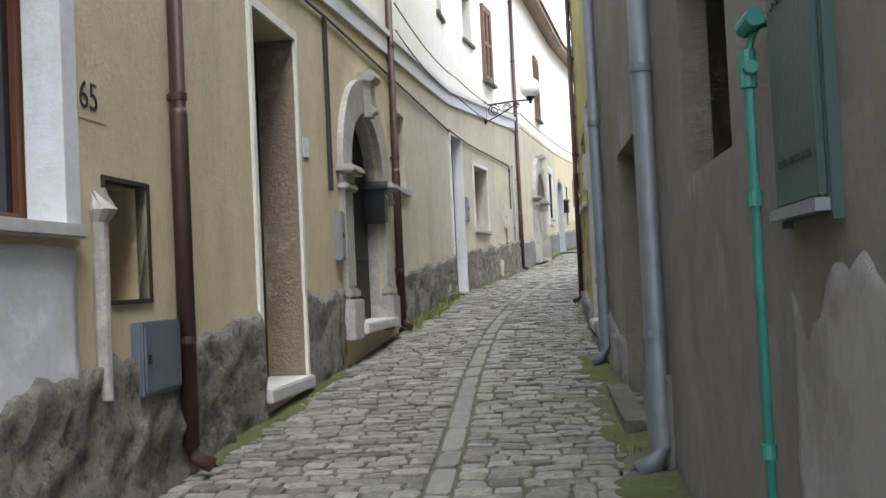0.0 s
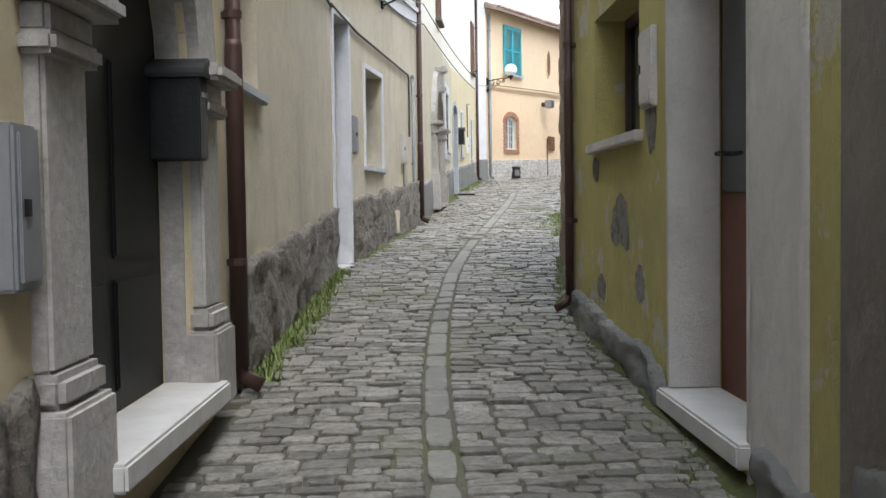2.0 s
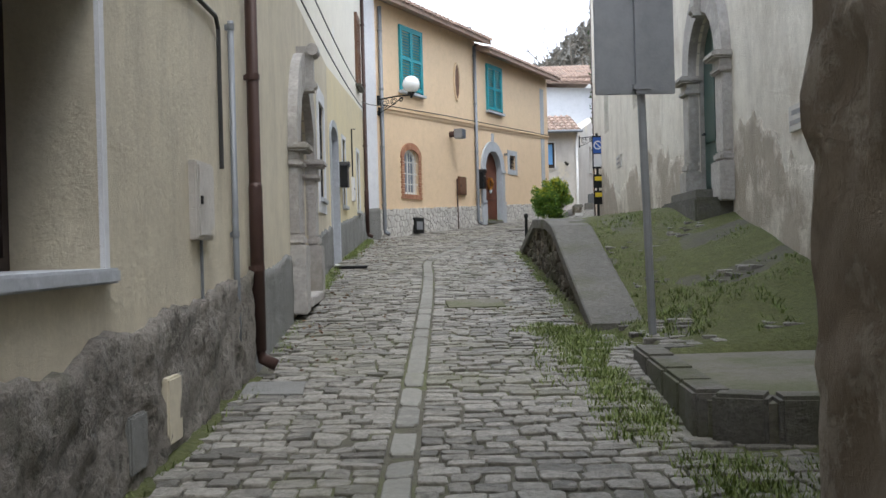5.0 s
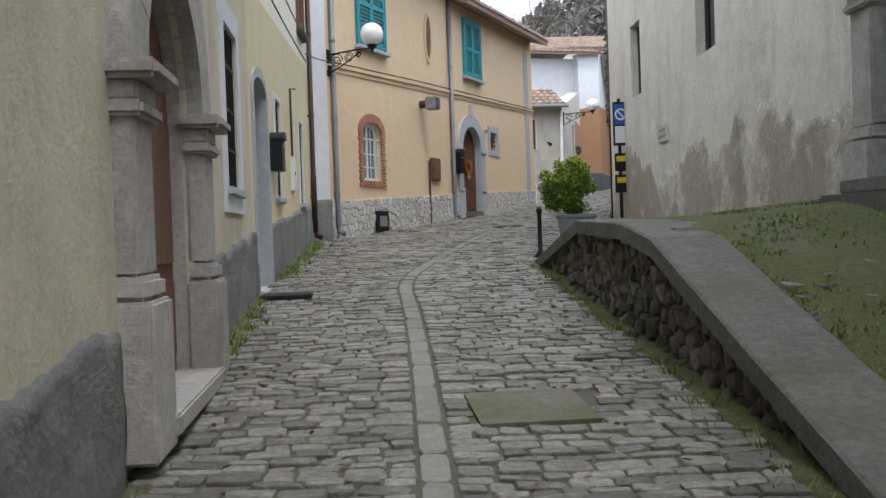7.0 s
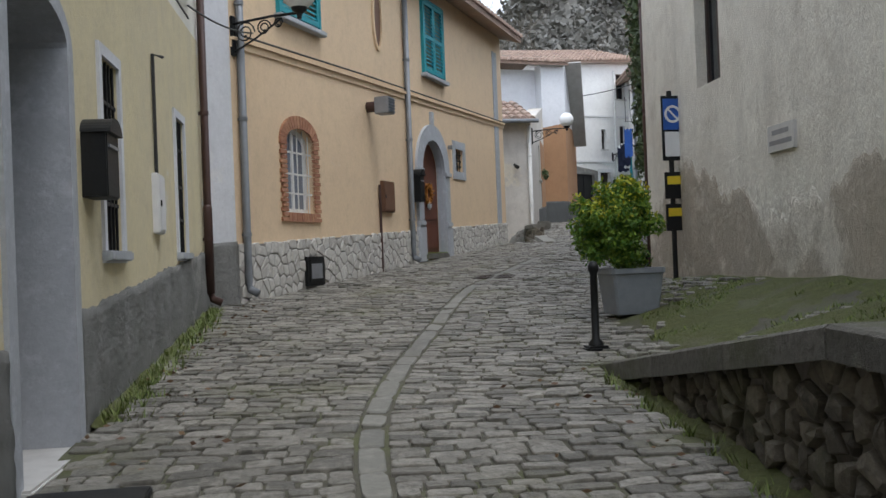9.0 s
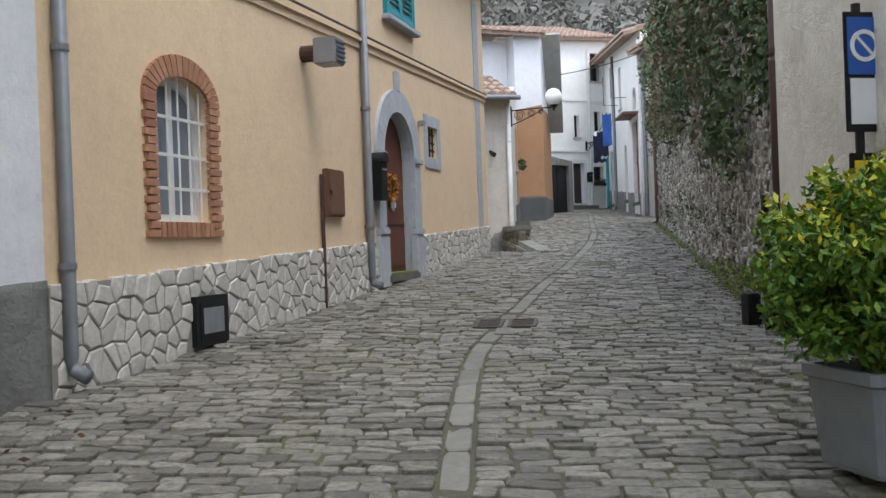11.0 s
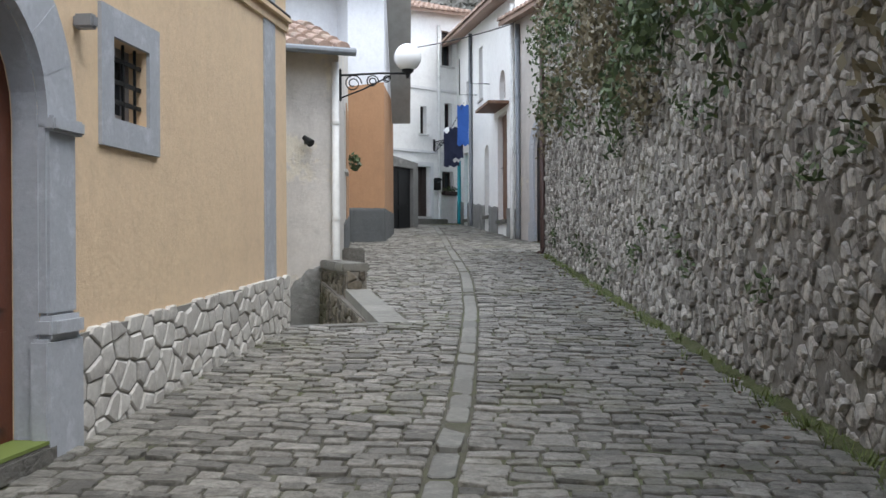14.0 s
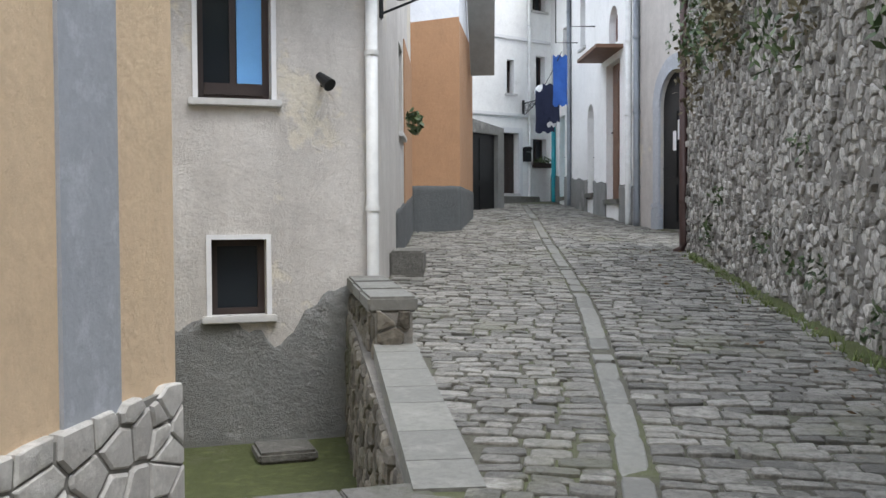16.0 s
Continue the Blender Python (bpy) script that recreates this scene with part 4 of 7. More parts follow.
o = part("oval_window", Geo().ribbon([(x, z) for x, z in oval + oval[:1]], [(c + (x - c) * 1.35, 5.82 + (z - 5.82) * 1.12) for x, z in oval + oval[:1]], 0, 0.03), M_orange, h, "narrow oval niche with moulded rim", LY.m)
part("niche", Geo().prism(oval, 0.0, 0.006), M_brownwood, o, m=LY.m)
for a, b, top in ((0, s(37.55), 6.95), (s(37.55) + 0.01, LY.len, 6.75)):
    sub = Line(LY.at(a, 0, 0)[:2], LY.at(b, 0, 0)[:2])
    slab, tiles = roof_geo(sub, (top, top), 7, 0.42, 0.3)
    r = part("roof", slab, M_tile, h, "tiled roof with projecting eave", sub.m)
    part("roof_tiles", tiles, M_tile, r, "rows of weathered terracotta tiles", sub.m, kind="stuff")
part("rear_wall", shell(LY, (0.8, 0.8), (6.7, 6.7), 7), M_orange, h, m=LY.m)
for lo, hi, n in ((0, 0.07, 0.02), (0.07, 0.1, 0.05)):
    part("string_course", Geo().add([(q, m, z) for q, zz in ((0, 4.72), (LY.len, 5.0)) for m in (0, n) for z in (zz + lo, zz + hi)], ((0, 1, 3, 2), (4, 6, 7, 5), (0, 4, 5, 1), (2, 3, 7, 6), (0, 2, 6, 4), (1, 5, 7, 3))), M_orange, h, m=LY.m)
part("grey_strip", Geo().box(s(41.58), s(41.82), 0, 0.012, 3.0, 6.4), M_bluestone, h, "grey painted strip near the corner", LY.m)
part("chimney", Geo().tube([(s(40.5), -1.6, 7.0), (s(40.5), -1.6, 8.1)], 0.08, 10), M_greypipe, h, "thin metal flue", LY.m)
v = part("basement_vent", Geo().box(s(34.42), s(34.8), 0.02, 0.06, 2.3, 2.63).box(s(34.46), s(34.76), 0.061, 0.065, 2.34, 2.59), M_black, h, "black basement vent in the stone plinth", LY.m)
part("pane", Geo().box(s(34.49), s(34.73), 0.066, 0.07, 2.38, 2.55), M_greymetal, v, m=LY.m)
wall_box("gas_cabinet", LY, s(36.5), s(36.85), 3.2, 3.62, 0.05, M_brownwood, "brown metal gas cabinet on the apricot wall", "meter box")
part("gas_pipe", Geo().tube([(s(36.42), 0.03, 2.4), (s(36.42), 0.03, 3.56)], 0.018, 8), M_brownpipe, None, "thin brown gas pipe beside the cabinet", LY.m, category="pipe")
mailbox(LY, s(37.5) + 0.08, s(37.5) + 0.26, 3.38, 3.86, 0.13)
t = thing("vent_hood", LY.at(s(36.2), 0, 4.5), "grey slatted vent hood on the apricot wall", "vent")
part("duct", Geo().tube([(s(36.2), 0, 4.56), (s(36.2), 0.16, 4.56)], 0.07, 12), M_brownpipe, t, m=LY.m)
part("hood", Geo().box(s(36.2) - 0.11, s(36.2) + 0.11, 0.14, 0.34, 4.45, 4.67, 0.01), M_greymetal, t, m=LY.m)
for i in range(5):
    part("slat", Geo().box(s(36.2) - 0.1, s(36.2) + 0.1, 0.34, 0.352, 4.475 + i * 0.038, 4.49 + i * 0.038), M_bluegrey, t, m=LY.m)
g, rnd = Geo(), random.Random(4)
for i in range(60):
    a = 2 * math.pi * i / 60
    leaves_geo(g, (s(38.38) + 0.13 * math.cos(a), -0.07, 3.55 + 0.13 * math.sin(a)), (0.035, 0.025, 0.035), 4, 0.035, rnd)
t = part("wreath", g, M_gold, None, "dried orange wreath hung on the door", LY.m, category="wreath", fix=False)
part("bow", Geo().box(s(38.38) - 0.06, s(38.38) + 0.06, -0.09, -0.04, 3.3, 3.42, 0.03), M_bluestone, t, m=LY.m)
part("green_mat", Geo().box(ao[0] + 0.02, ao[1] - 0.02, -0.1, 0.05, 2.628, 2.642), M_grass, None, "green artificial turf mat on the doorstep", LY.m, category="door mat")
t = part("floodlight", Geo().box(s(39.1) - 0.03, s(39.1) + 0.03, 0, 0.09, 4.3, 4.36, 0.01), M_greymetal, None, "small grey wall light on the apricot wall", LY.m, category="lamp")

# brick surround of the arched window, each brick on its own
inner, outer = arc(op[0][0], op[0][1], op[0][3], op[0][4], 36), arc(op[0][0], op[0][1], op[0][3], op[0][4], 36, 0.14)
for i in range(18):
    part("brick", Geo().ribbon([inner[2 * i], inner[2 * i + 1], (inner[2 * i + 1][0] * 0.35 + inner[2 * i + 2][0] * 0.65, inner[2 * i + 1][1] * 0.35 + inner[2 * i + 2][1] * 0.65)], [outer[2 * i], outer[2 * i + 1], (outer[2 * i + 1][0] * 0.35 + outer[2 * i + 2][0] * 0.65, outer[2 * i + 1][1] * 0.35 + outer[2 * i + 2][1] * 0.65)], -0.02, 0.025), M_brick, w, m=LY.m)
z, i = op[0][2] - 0.1, 0
while z < op[0][3] - op[0][4] - 0.02:
    for q0, q1 in ((op[0][0] - 0.14 + 0.03 * (i % 2), op[0][0]), (op[0][1], op[0][1] + 0.14 - 0.03 * (i % 2))):
        part("brick", Geo().box(q0, q1, -0.02, 0.025, z + 0.005, z + 0.047), M_brick, w, m=LY.m)
    z, i = z + 0.052, i + 1
for i in range(11):
    q = op[0][0] + (op[0][1] - op[0][0]) * i / 11
    part("brick", Geo().box(q + 0.004, q + 0.05, -0.02, 0.03, op[0][2] - 0.1, op[0][2] - 0.002), M_brick, w, m=LY.m)

# downpipes, lamps, cables of this side
pipe(LA1, LA1.s(4.4), 0.32, 6.6, 0.037, M_brownpipe, "black-brown metal downpipe on the beige facade", lower=2.0)
pipe(LB1, 0.02, 0.68, 6.7, 0.037, M_brownpipe, lower=2.3)
pipe(LC1, 0.02, 1.3, 7.0, 0.037, M_brownpipe, lower=2.4)
pipe(LB2, LB2.s(18.85), 1.5, 3.3, 0.018, M_greypipe, "thin grey conduit on the facade", False, 0.03)
pipe(LC2, LC2.s(32.5), 2.2, 7.2, 0.036, M_brownpipe, lower=3.1)
pipe(LY, 0.12, 2.25, 6.8, 0.04, M_greypipe, "grey zinc downpipe on the apricot house")
pipe(LY, LY.s(37.42), 2.5, 6.8, 0.04, M_greypipe, "grey zinc downpipe on the apricot house")
street_lamp(LB2, LB2.s(16.9), 4.12, 0.8)
street_lamp(LY, 0.05, 4.95, 0.75)
cable([(LA1.s(6.0), 0.02, 3.2), (LA1.len, 0.02, 3.26)], line=LA1)
cable([(0, 0.02, 3.26), (LA2.len, 0.02, 3.3)], line=LA2)
cable([(0, 0.02, 3.3), (LB1.len, 0.02, 3.36), (LB1.len, 0.03, 3.35)], line=LB1)
cable([(0, 0.02, 3.38), (LB2.s(15.5), 0.02, 3.3), (LB2.s(18.55), 0.02, 3.26), (LB2.s(18.6), 0.02, 3.2), (LB2.s(18.6), 0.02, 2.46)], line=LB2)
cable([(LA2.s(7.42), 0.02, 3.25), (LA2.s(7.42), 0.02, 1.9)], 0.02, "grey conduit dropping to the meter box", LA2)
for dz in (0.0, 0.28):
    cable(sag(LA2.at(LA2.len, 0.12, 3.75 + dz), LB2.at(0.3, 0.1, 3.9 + dz), 0.1), 0.008, "thin overhead cable along the facade")
    cable(sag(LB2.at(0.3, 0.1, 3.9 + dz), LC1.at(0.3, 0.1, 4.1 + dz), 0.15), 0.008, "thin overhead cable along the facade")
    cable(sag(LC1.at(0.3, 0.1, 4.1 + dz), LC2.at(4.5, 0.12, 4.5 + dz), 0.1), 0.008, "thin overhead cable along the facade")
cable(sag(LC2.at(4.5, 0.12, 4.6), LY.at(0.3, 0.1, 4.9), 0.05), 0.008, "thin overhead cable along the facade")
cable([(0.2, 0.03, 4.86), (s(36), 0.03, 4.96), (LY.len, 0.03, 5.12)], 0.012, line=LY)

# ---- right side of the street ----
# Wall tops and roofs here are unseen, raised to shade the lane.
RA = Line((-0.39, 8.0), (0.05, 4.4))
RA0 = Line((0.05, 4.4), (0.89, -4))
RB = Line((-0.8, 12.1), (-0.39, 8.0))
RC = Line((-0.70, 15.38), (-0.8, 12.1))
RE = Line((4.0, 15.53), (-0.70, 15.38))
h = house(RA0, "grey rough-plastered house with green wall cabinet")
s = RA0.s
op = [(s(3.62), s(2.72), 1.47, 2.2, 0.0)]
part("wall", wall_geo(RA0, (-1, -2), (6.2, 6.0), op, 0.1), M_grey, h, m=RA0.m)
close_house(h, RA0, (-1, -2), (6.2, 6.0), 5, M_grey)
s = RA.s
op = [(s(6.3), s(5.35), 0.32, 1.88, 0)]
part("wall", wall_geo(RA, (-1, -1), (6.2, 6.2), op), M_grey, h, m=RA.m)
close_house(h, RA, (-1, -1), (6.2, 6.2), 5, M_grey, pitch=0.29)
bk = part("brick_infill", Geo().box(op[0][0], op[0][1], -0.36, -0.2, 0.2, 1.88), M_mortar, h, "doorway closed with worn bricks", RA.m)
for j in range(14):
    for i in range(6):
        q = op[0][0] + (i - (0.5 if j % 2 else 0)) * 0.2
        a, b = max(op[0][0], q), min(op[0][1], q + 0.19)
        if b - a > 0.03:
            part("brick", Geo().box(a, b, -0.2, -0.18 + random.uniform(0, 0.015), 0.33 + j * 0.075, 0.395 + j * 0.075), M_oldbrick, bk, m=RA.m)
part("timber_leaf", Geo().box(op[0][0], op[0][1], -0.19, -0.15, 1.42, 1.88), M_brown, bk, m=RA.m)
part("stone_slab", Geo().add([(q, n, z) for q, zz in ((s(6.2), 0.49), (s(5.14), 0.42)) for n in (0.02, 0.14) for z in (zz - 0.12, zz)], ((0, 1, 3, 2), (4, 6, 7, 5), (0, 4, 5, 1), (2, 3, 7, 6), (0, 2, 6, 4), (1, 5, 7, 3))), M_coping, None, "loose pale stone slab at the doorway foot", RA.m, category="stone slab")
part("patched_render", rough_geo(RA0, ((RA0.s(2.15), RA0.s(-2)),), lambda q: RA0.ground(q) - 0.1, lambda q: 1.12 + 0.2 * noise.noise((q * 1.1, 3, 3)), 0.004, 0.012, 0.16, 0.03, 26), M_patch, h, "pale patched render low on the wall", RA0.m, smooth=True)
part("foot_render", rough_geo(RA, ((0.1, op[0][0] - 0.05), (op[0][1] + 0.05, RA.len)), lambda q: RA.ground(q) - 0.1, lambda q: RA.ground(q) + 0.3, 0.02, 0.02, 0.2), M_cement, h, "damp grey render at the wall foot", RA.m, smooth=True)
# green cabinet and pipe
s = RA0.s
t = thing("wall_cabinet", RA0.at(s(1.8), 0, 1.2), "dark green metal wall cabinet with vents", "meter box")
a, b = s(2.12), s(1.77)
part("body", Geo().box(a, b, -0.03, 0.02, 1.24, 1.73, 0.008), M_darkgreen, t, m=RA0.m)
part("door", Geo().box(a + 0.015, b - 0.015, 0.02, 0.032, 1.265, 1.705, 0.004), M_darkgreen, t, m=RA0.m)
part("lower_edge", Geo().box(a, b, 0.02, 0.045, 1.24, 1.262), M_greypipe, t, "bare metal lower edge", RA0.m)
for z in (1.34, 1.65):
    for i in range(6):
        q = a + 0.06 + i * (b - a - 0.14) / 5
        part("vent_slot", Geo().box(q, q + 0.022, 0.032, 0.036, z, z + 0.012), M_black, t, m=RA0.m)
part("frame", Geo().box(a - 0.012, a, 0, 0.02, 1.225, 1.76).box(b, b + 0.012, 0, 0.02, 1.225, 1.76).box(a, b, 0, 0.02, 1.735, 1.76), M_darkgreen, t, "rusty frame", RA0.m)
t = thing("gas_pipe", RA0.at(s(2.3), 0.05, 0.1), "green enamelled gas pipe with valve on the wall", "pipe")
q = s(2.22)
part("pipe", Geo().tube([(q, 0.05, 0.1), (q, 0.05, 1.6), (q, 0.03, 1.66), (q, -0.02, 1.68)], 0.011, 12), M_greenpipe, t, m=RA0.m, smooth=True)
part("valve", Geo().tube([(q - 0.035, 0.05, 1.57), (q + 0.035, 0.05, 1.57)], 0.015, 10).tube([(q, 0.05, 1.53), (q, 0.05, 1.61)], 0.019, 12), M_greenpipe, t, m=RA0.m)
for z in (0.75, 1.28):
    part("joint", Geo().tube([(q, 0.05, z), (q, 0.05, z + 0.03)], 0.017, 12), M_greenpipe, t, m=RA0.m)
part("cap", Geo().tube([(q - 0.02, 0.05, 1.66), (q + 0.05, 0.04, 1.67)], 0.02, 12), M_greenpipe, t, "weathered pale cap", RA0.m)
pipe(RA, RA.s(4.45), 0.27, 6.0, 0.045, M_greypipe, "grey zinc downpipe on the rough wall")
pipe(RA, RA.s(7.4), 0.49, 6.0, 0.04, M_greypipe, "grey zinc downpipe between two houses")

h = house(RB, "mossy yellow plastered house with wooden glazed door")
s = RB.s
op = [(s(9.69), s(8.68), 0.74, 2.75, 0), (s(11.38), s(10.24), 1.89, 2.62, 0)]
part("wall", wall_geo(RB, (-0.8, -1), (6.3, 6.2), op), M_mossy, h, m=RB.m)
close_house(h, RB, (-0.8, -1), (6.3, 6.2), 5, M_mossy)
door(h, RB, *op[0], recess=0.22, leaf=M_redwood, panels=1, sill=M_marble, label="red-brown wooden door with glazed upper half", glass=True)
part("door_lining", Geo().box(op[0][0] - 0.02, op[0][0] + 0.012, -0.21, 0.012, 0.75, 2.77).box(op[0][1] - 0.012, op[0][1] + 0.012, -0.21, 0.012, 0.6, 2.77), M_lightgrey, h, "smooth grey door lining", RB.m)
part("plaster_patch", rough_geo(RB, ((op[0][1] + 0.01, RB.s(8.2)),), lambda q: RB.ground(q) + 0.15, lambda q: 2.55, 0.012, 0.008, 0.1), M_lightgrey, h, "pale grey plaster patch beside the door", RB.m, smooth=True)
window(h, RB, *op[1], recess=0.18, sill=M_lightgrey, frame_mat=M_darkwood, label="deep window with dark panes")
wall_box("meter_box", RB, s(10.12), s(9.9), 1.98, 2.34, 0.03, M_lightgrey, "grey rounded meter box beside the door", "meter box")
for span in ((0, op[0][0] - 0.05), (op[0][1] + 0.16, RB.len),):
    part("plinth", rough_geo(RB, (span,), lambda q: RB.ground(q) - 0.1, lambda q: RB.ground(q) + 0.16, 0.05, 0.03, 0.08), M_cement, h, m=RB.m, smooth=True)


def ragged(cx, cz, rx, rz, seed, bite=0.0):
    out = []
    for k in range(46):
        a = 2 * math.pi * k / 46
        r = 1 + 0.3 * noise.noise((math.cos(a) * 1.6 + seed, math.sin(a) * 1.6, seed)) + 0.16 * noise.noise((math.cos(a) * 5 + seed, math.sin(a) * 5, 2)) - bite * max(0, -math.sin(a)) ** 3
        out.append((cx + rx * r * math.cos(a), cz + rz * r * math.sin(a)))
    return out


for cx, cz, rx, rz, sd, bite in ((1.42, 1.4, 0.22, 0.17, 1, 0.75), (1.85, 1.15, 0.09, 0.1, 2, 0.2), (0.75, 1.75, 0.1, 0.07, 3, 0), (2.1, 2.0, 0.12, 0.2, 4, 0), (0.9, 1.05, 0.12, 0.08, 6, 0.3)):
    part("bare_patch", Geo().prism(ragged(cx, cz, rx, rz, sd, bite), 0.001, 0.005), M_render, h, "patch where plaster has fallen off", RB.m)
t = pipe(RB, 0.06, 0.82, 6.2, 0.026, M_brownpipe, "grey downpipe with rusty broken lower length", lower=2.35)

h = house(RC, "brown weathered masonry house with arched doorway")
s = RC.s
ao = (s(14.55), s(13.3), 0.98, 2.6, 0.6)
part("wall", wall_geo(RC, (-0.4, -0.6), (5.6, 5.6), [ao], 0.45), M_brown, h, m=RC.m)
door(h, RC, *ao, recess=0.17, leaf=M_darkgreen, panels=2, sill=M_coping, label="dark green arched door", out=0.03)
part("end_wall", wall_geo(RE, (-0.4, -0.4), (5.6, 5.6), (), 0.4, 0, RE.len - 0.45), M_brown, h, m=RE.m)
part("corner_render", rough_geo(RC, ((0, ao[0] - 0.02), (ao[1] + 0.02, RC.len)), lambda q: RC.ground(q) - 0.1, lambda q: 5.4, 0.02, 0.03, 0.1, rows=60, seed=8), M_brown, h, m=RC.m, smooth=True)
part("corner_edge", rough_geo(RE, ((RE.len - 0.6, RE.len),), lambda q: 0.8, lambda q: 5.5, 0.012, 0.02, 0.1, seed=2, rows=30), M_brown, h, m=RE.m, smooth=True)
slab, tiles = roof_geo(RC, (5.6, 5.6), 4.5, 0.3, 0.3)
r = part("roof", slab, M_tile, h, "tiled roof", RC.m)
part("roof_tiles", tiles, M_tile, r, m=RC.m, kind="stuff")

# church, terrace, retaining wall
LCH = Line((2.57, 33.42), (1.02, 15.62))
h = thing("church", LCH.at(9, 0, 2.4), "church with peeling cream plaster and pilastered door", "church")
s = LCH.s
ao = (s(24.05), s(22.85), 2.5, 4.35, 0.55)
op = [ao, (s(31.75), s(31.15), 4.02, 5.0, 0), (s(28.4), s(27.7), 4.02, 5.0, 0)]
part("wall", wall_geo(LCH, (0.5, 0), (8.3, 8.0), op, 0.5), M_church, h, m=LCH.m)
part("rear_wall", shell(LCH, (0.5, 0), (8.3, 8.0), 8, 0.5), M_church, h, m=LCH.m)
slab, tiles = roof_geo(LCH, (8.3, 8.0), 8, 0.3, 0.3)
part("roof", slab, M_tile, h, m=LCH.m)
door(h, LCH, *ao, recess=0.08, leaf=M_darkgreen, panels=2, sill=M_coping, label="tall dark green church door", out=0.3)
part("step", Geo().box(ao[0] - 0.25, ao[1] + 0.25, -0.02, 0.36, 2.1, 2.42, 0.02), M_coping, h, "worn stone step", LCH.m)
arch_surround(h, LCH, *ao[:4], ao[4], w=0.3, proud=0.09, blocks=0.35)
for o in op[1:]:
    window(h, LCH, *o, recess=0.1, label="small deep window with dark panes")


def interp(x, xs, ys):
    return float(np.interp(x, xs, ys))


church_z = lambda y: interp(y, (15.4, 19, 20.4, 22.5, 24, 27.3, 31.35, 33.4, 36), (1.02, 1.3, 1.85, 2.25, 2.42, 2.36, 2.32, 2.25, 2.38))
coping_z = lambda y: interp(y, (20.55, 21.9, 23.74, 25.9, 28.65), (1.4, 1.76, 2.28, 2.33, 1.93))
part("peeled_render", rough_geo(LCH, ((0.02, ao[0] - 0.34), (ao[1] + 0.34, LCH.len - 0.3)), lambda q: church_z(LCH.at(q, 0, 0).y) - 0.2, lambda q: church_z(LCH.at(q, 0, 0).y) + 0.7 + 0.5 * noise.noise((q * 0.4, 1, 4)) + 0.3 * noise.noise((q * 1.3, 2, 4)) + 0.16 * noise.noise((q * 4.7, 2, 4)), 0.004, 0.005, 0.22, 0.04, 12), M_churchlow, h, "peeled brown lower render with ragged edge", LCH.m, smooth=True)


def plaque(line, s0, s1, z0, z1):
    t = thing("street_plaque", line.at((s0 + s1) / 2, 0, z0), "pale stone street plaque on the church wall", "plaque", "plaques")
    part("slab", Geo().box(s0, s1, -0.005, 0.025, z0, z1, 0.005), M_marble, t, m=line.m)
    for i, k in enumerate((0.75, 1.0)):
        part("writing_bar", Geo().box((s0 + s1) / 2 - (s1 - s0) * 0.42 * k, (s0 + s1) / 2 + (s1 - s0) * 0.42 * k, 0.025, 0.0275, z1 - 0.075 - i * 0.075, z1 - 0.04 - i * 0.075), M_greymetal, t, m=line.m)


plaque(LCH, s(30.16), s(29.7), 3.26, 3.46)
plaque(LCH, s(20.8), s(20.38), 2.82, 3.02)

TL = Line((0.42, 28.65), (-0.12, 20.6))
tw = part("retaining_wall", Geo(), M_darkrubble, None, "low rubble retaining wall with concrete coping", category="retaining wall", kind="structure")
g = Geo()
NS = 40
for i in range(NS):
    a, b = TL.len * i / NS, TL.len * (i + 1) / NS
    za, zb = coping_z(TL.at(a, 0, 0).y), coping_z(TL.at(b, 0, 0).y)
    g.add([(q, n, z) for q, zz in ((a, za), (b, zb)) for n in (-0.3, -0.02) for z in (0.9, zz - 0.1)], ((0, 1, 3, 2), (4, 6, 7, 5), (0, 4, 5, 1), (2, 3, 7, 6), (0, 2, 6, 4), (1, 5, 7, 3)))
part("core", g, M_mortar, tw, m=TL.m)
cuts = [0, 1.0, 1.9, 2.75, 3.6, 4.4, 5.2, 6.1, 7.0, TL.len]
for a, b in zip(cuts, cuts[1:]):
    za, zb = coping_z(TL.at(a, 0, 0).y), coping_z(TL.at(b, 0, 0).y)
    part("coping_stone", Geo().add([(q, n, z) for q, zz in ((a + 0.004, za), (b - 0.004, zb)) for n, ins in ((-0.36, 0), (-0.34, 1), (0.035, 1), (0.05, 0)) for z in (zz - 0.11, zz - 0.012 if not ins else zz)], ((0, 1, 3, 2), (2, 3, 5, 4), (4, 5, 7, 6), (8, 10, 11, 9), (10, 12, 13, 11), (12, 14, 15, 13), (1, 9, 11, 3), (3, 11, 13, 5), (5, 13, 15, 7), (7, 15, 14, 6), (0, 8, 9, 1), (0, 2, 10, 8), (2, 4, 12, 10), (4, 6, 14, 12))), M_coping, tw, m=TL.m)
for c, poly in cell_stones(TL.len, 0.85, 0.1, 0.5, 1.25, seed=3, keep=lambda c: 0 < c[1] < coping_z(TL.at(c[0], 0, 0).y) - TL.ground(c[0]) - 0.08):
    g = Geo()
    stone_geo(g, c, poly, lambda q, z, n: TL.at(q, n - 0.02, z + TL.ground(q) - 0.03), 0.012, random.uniform(0.015, 0.045), 0.012)
    part("stone", g, M_darkrubble, tw, fix=False)

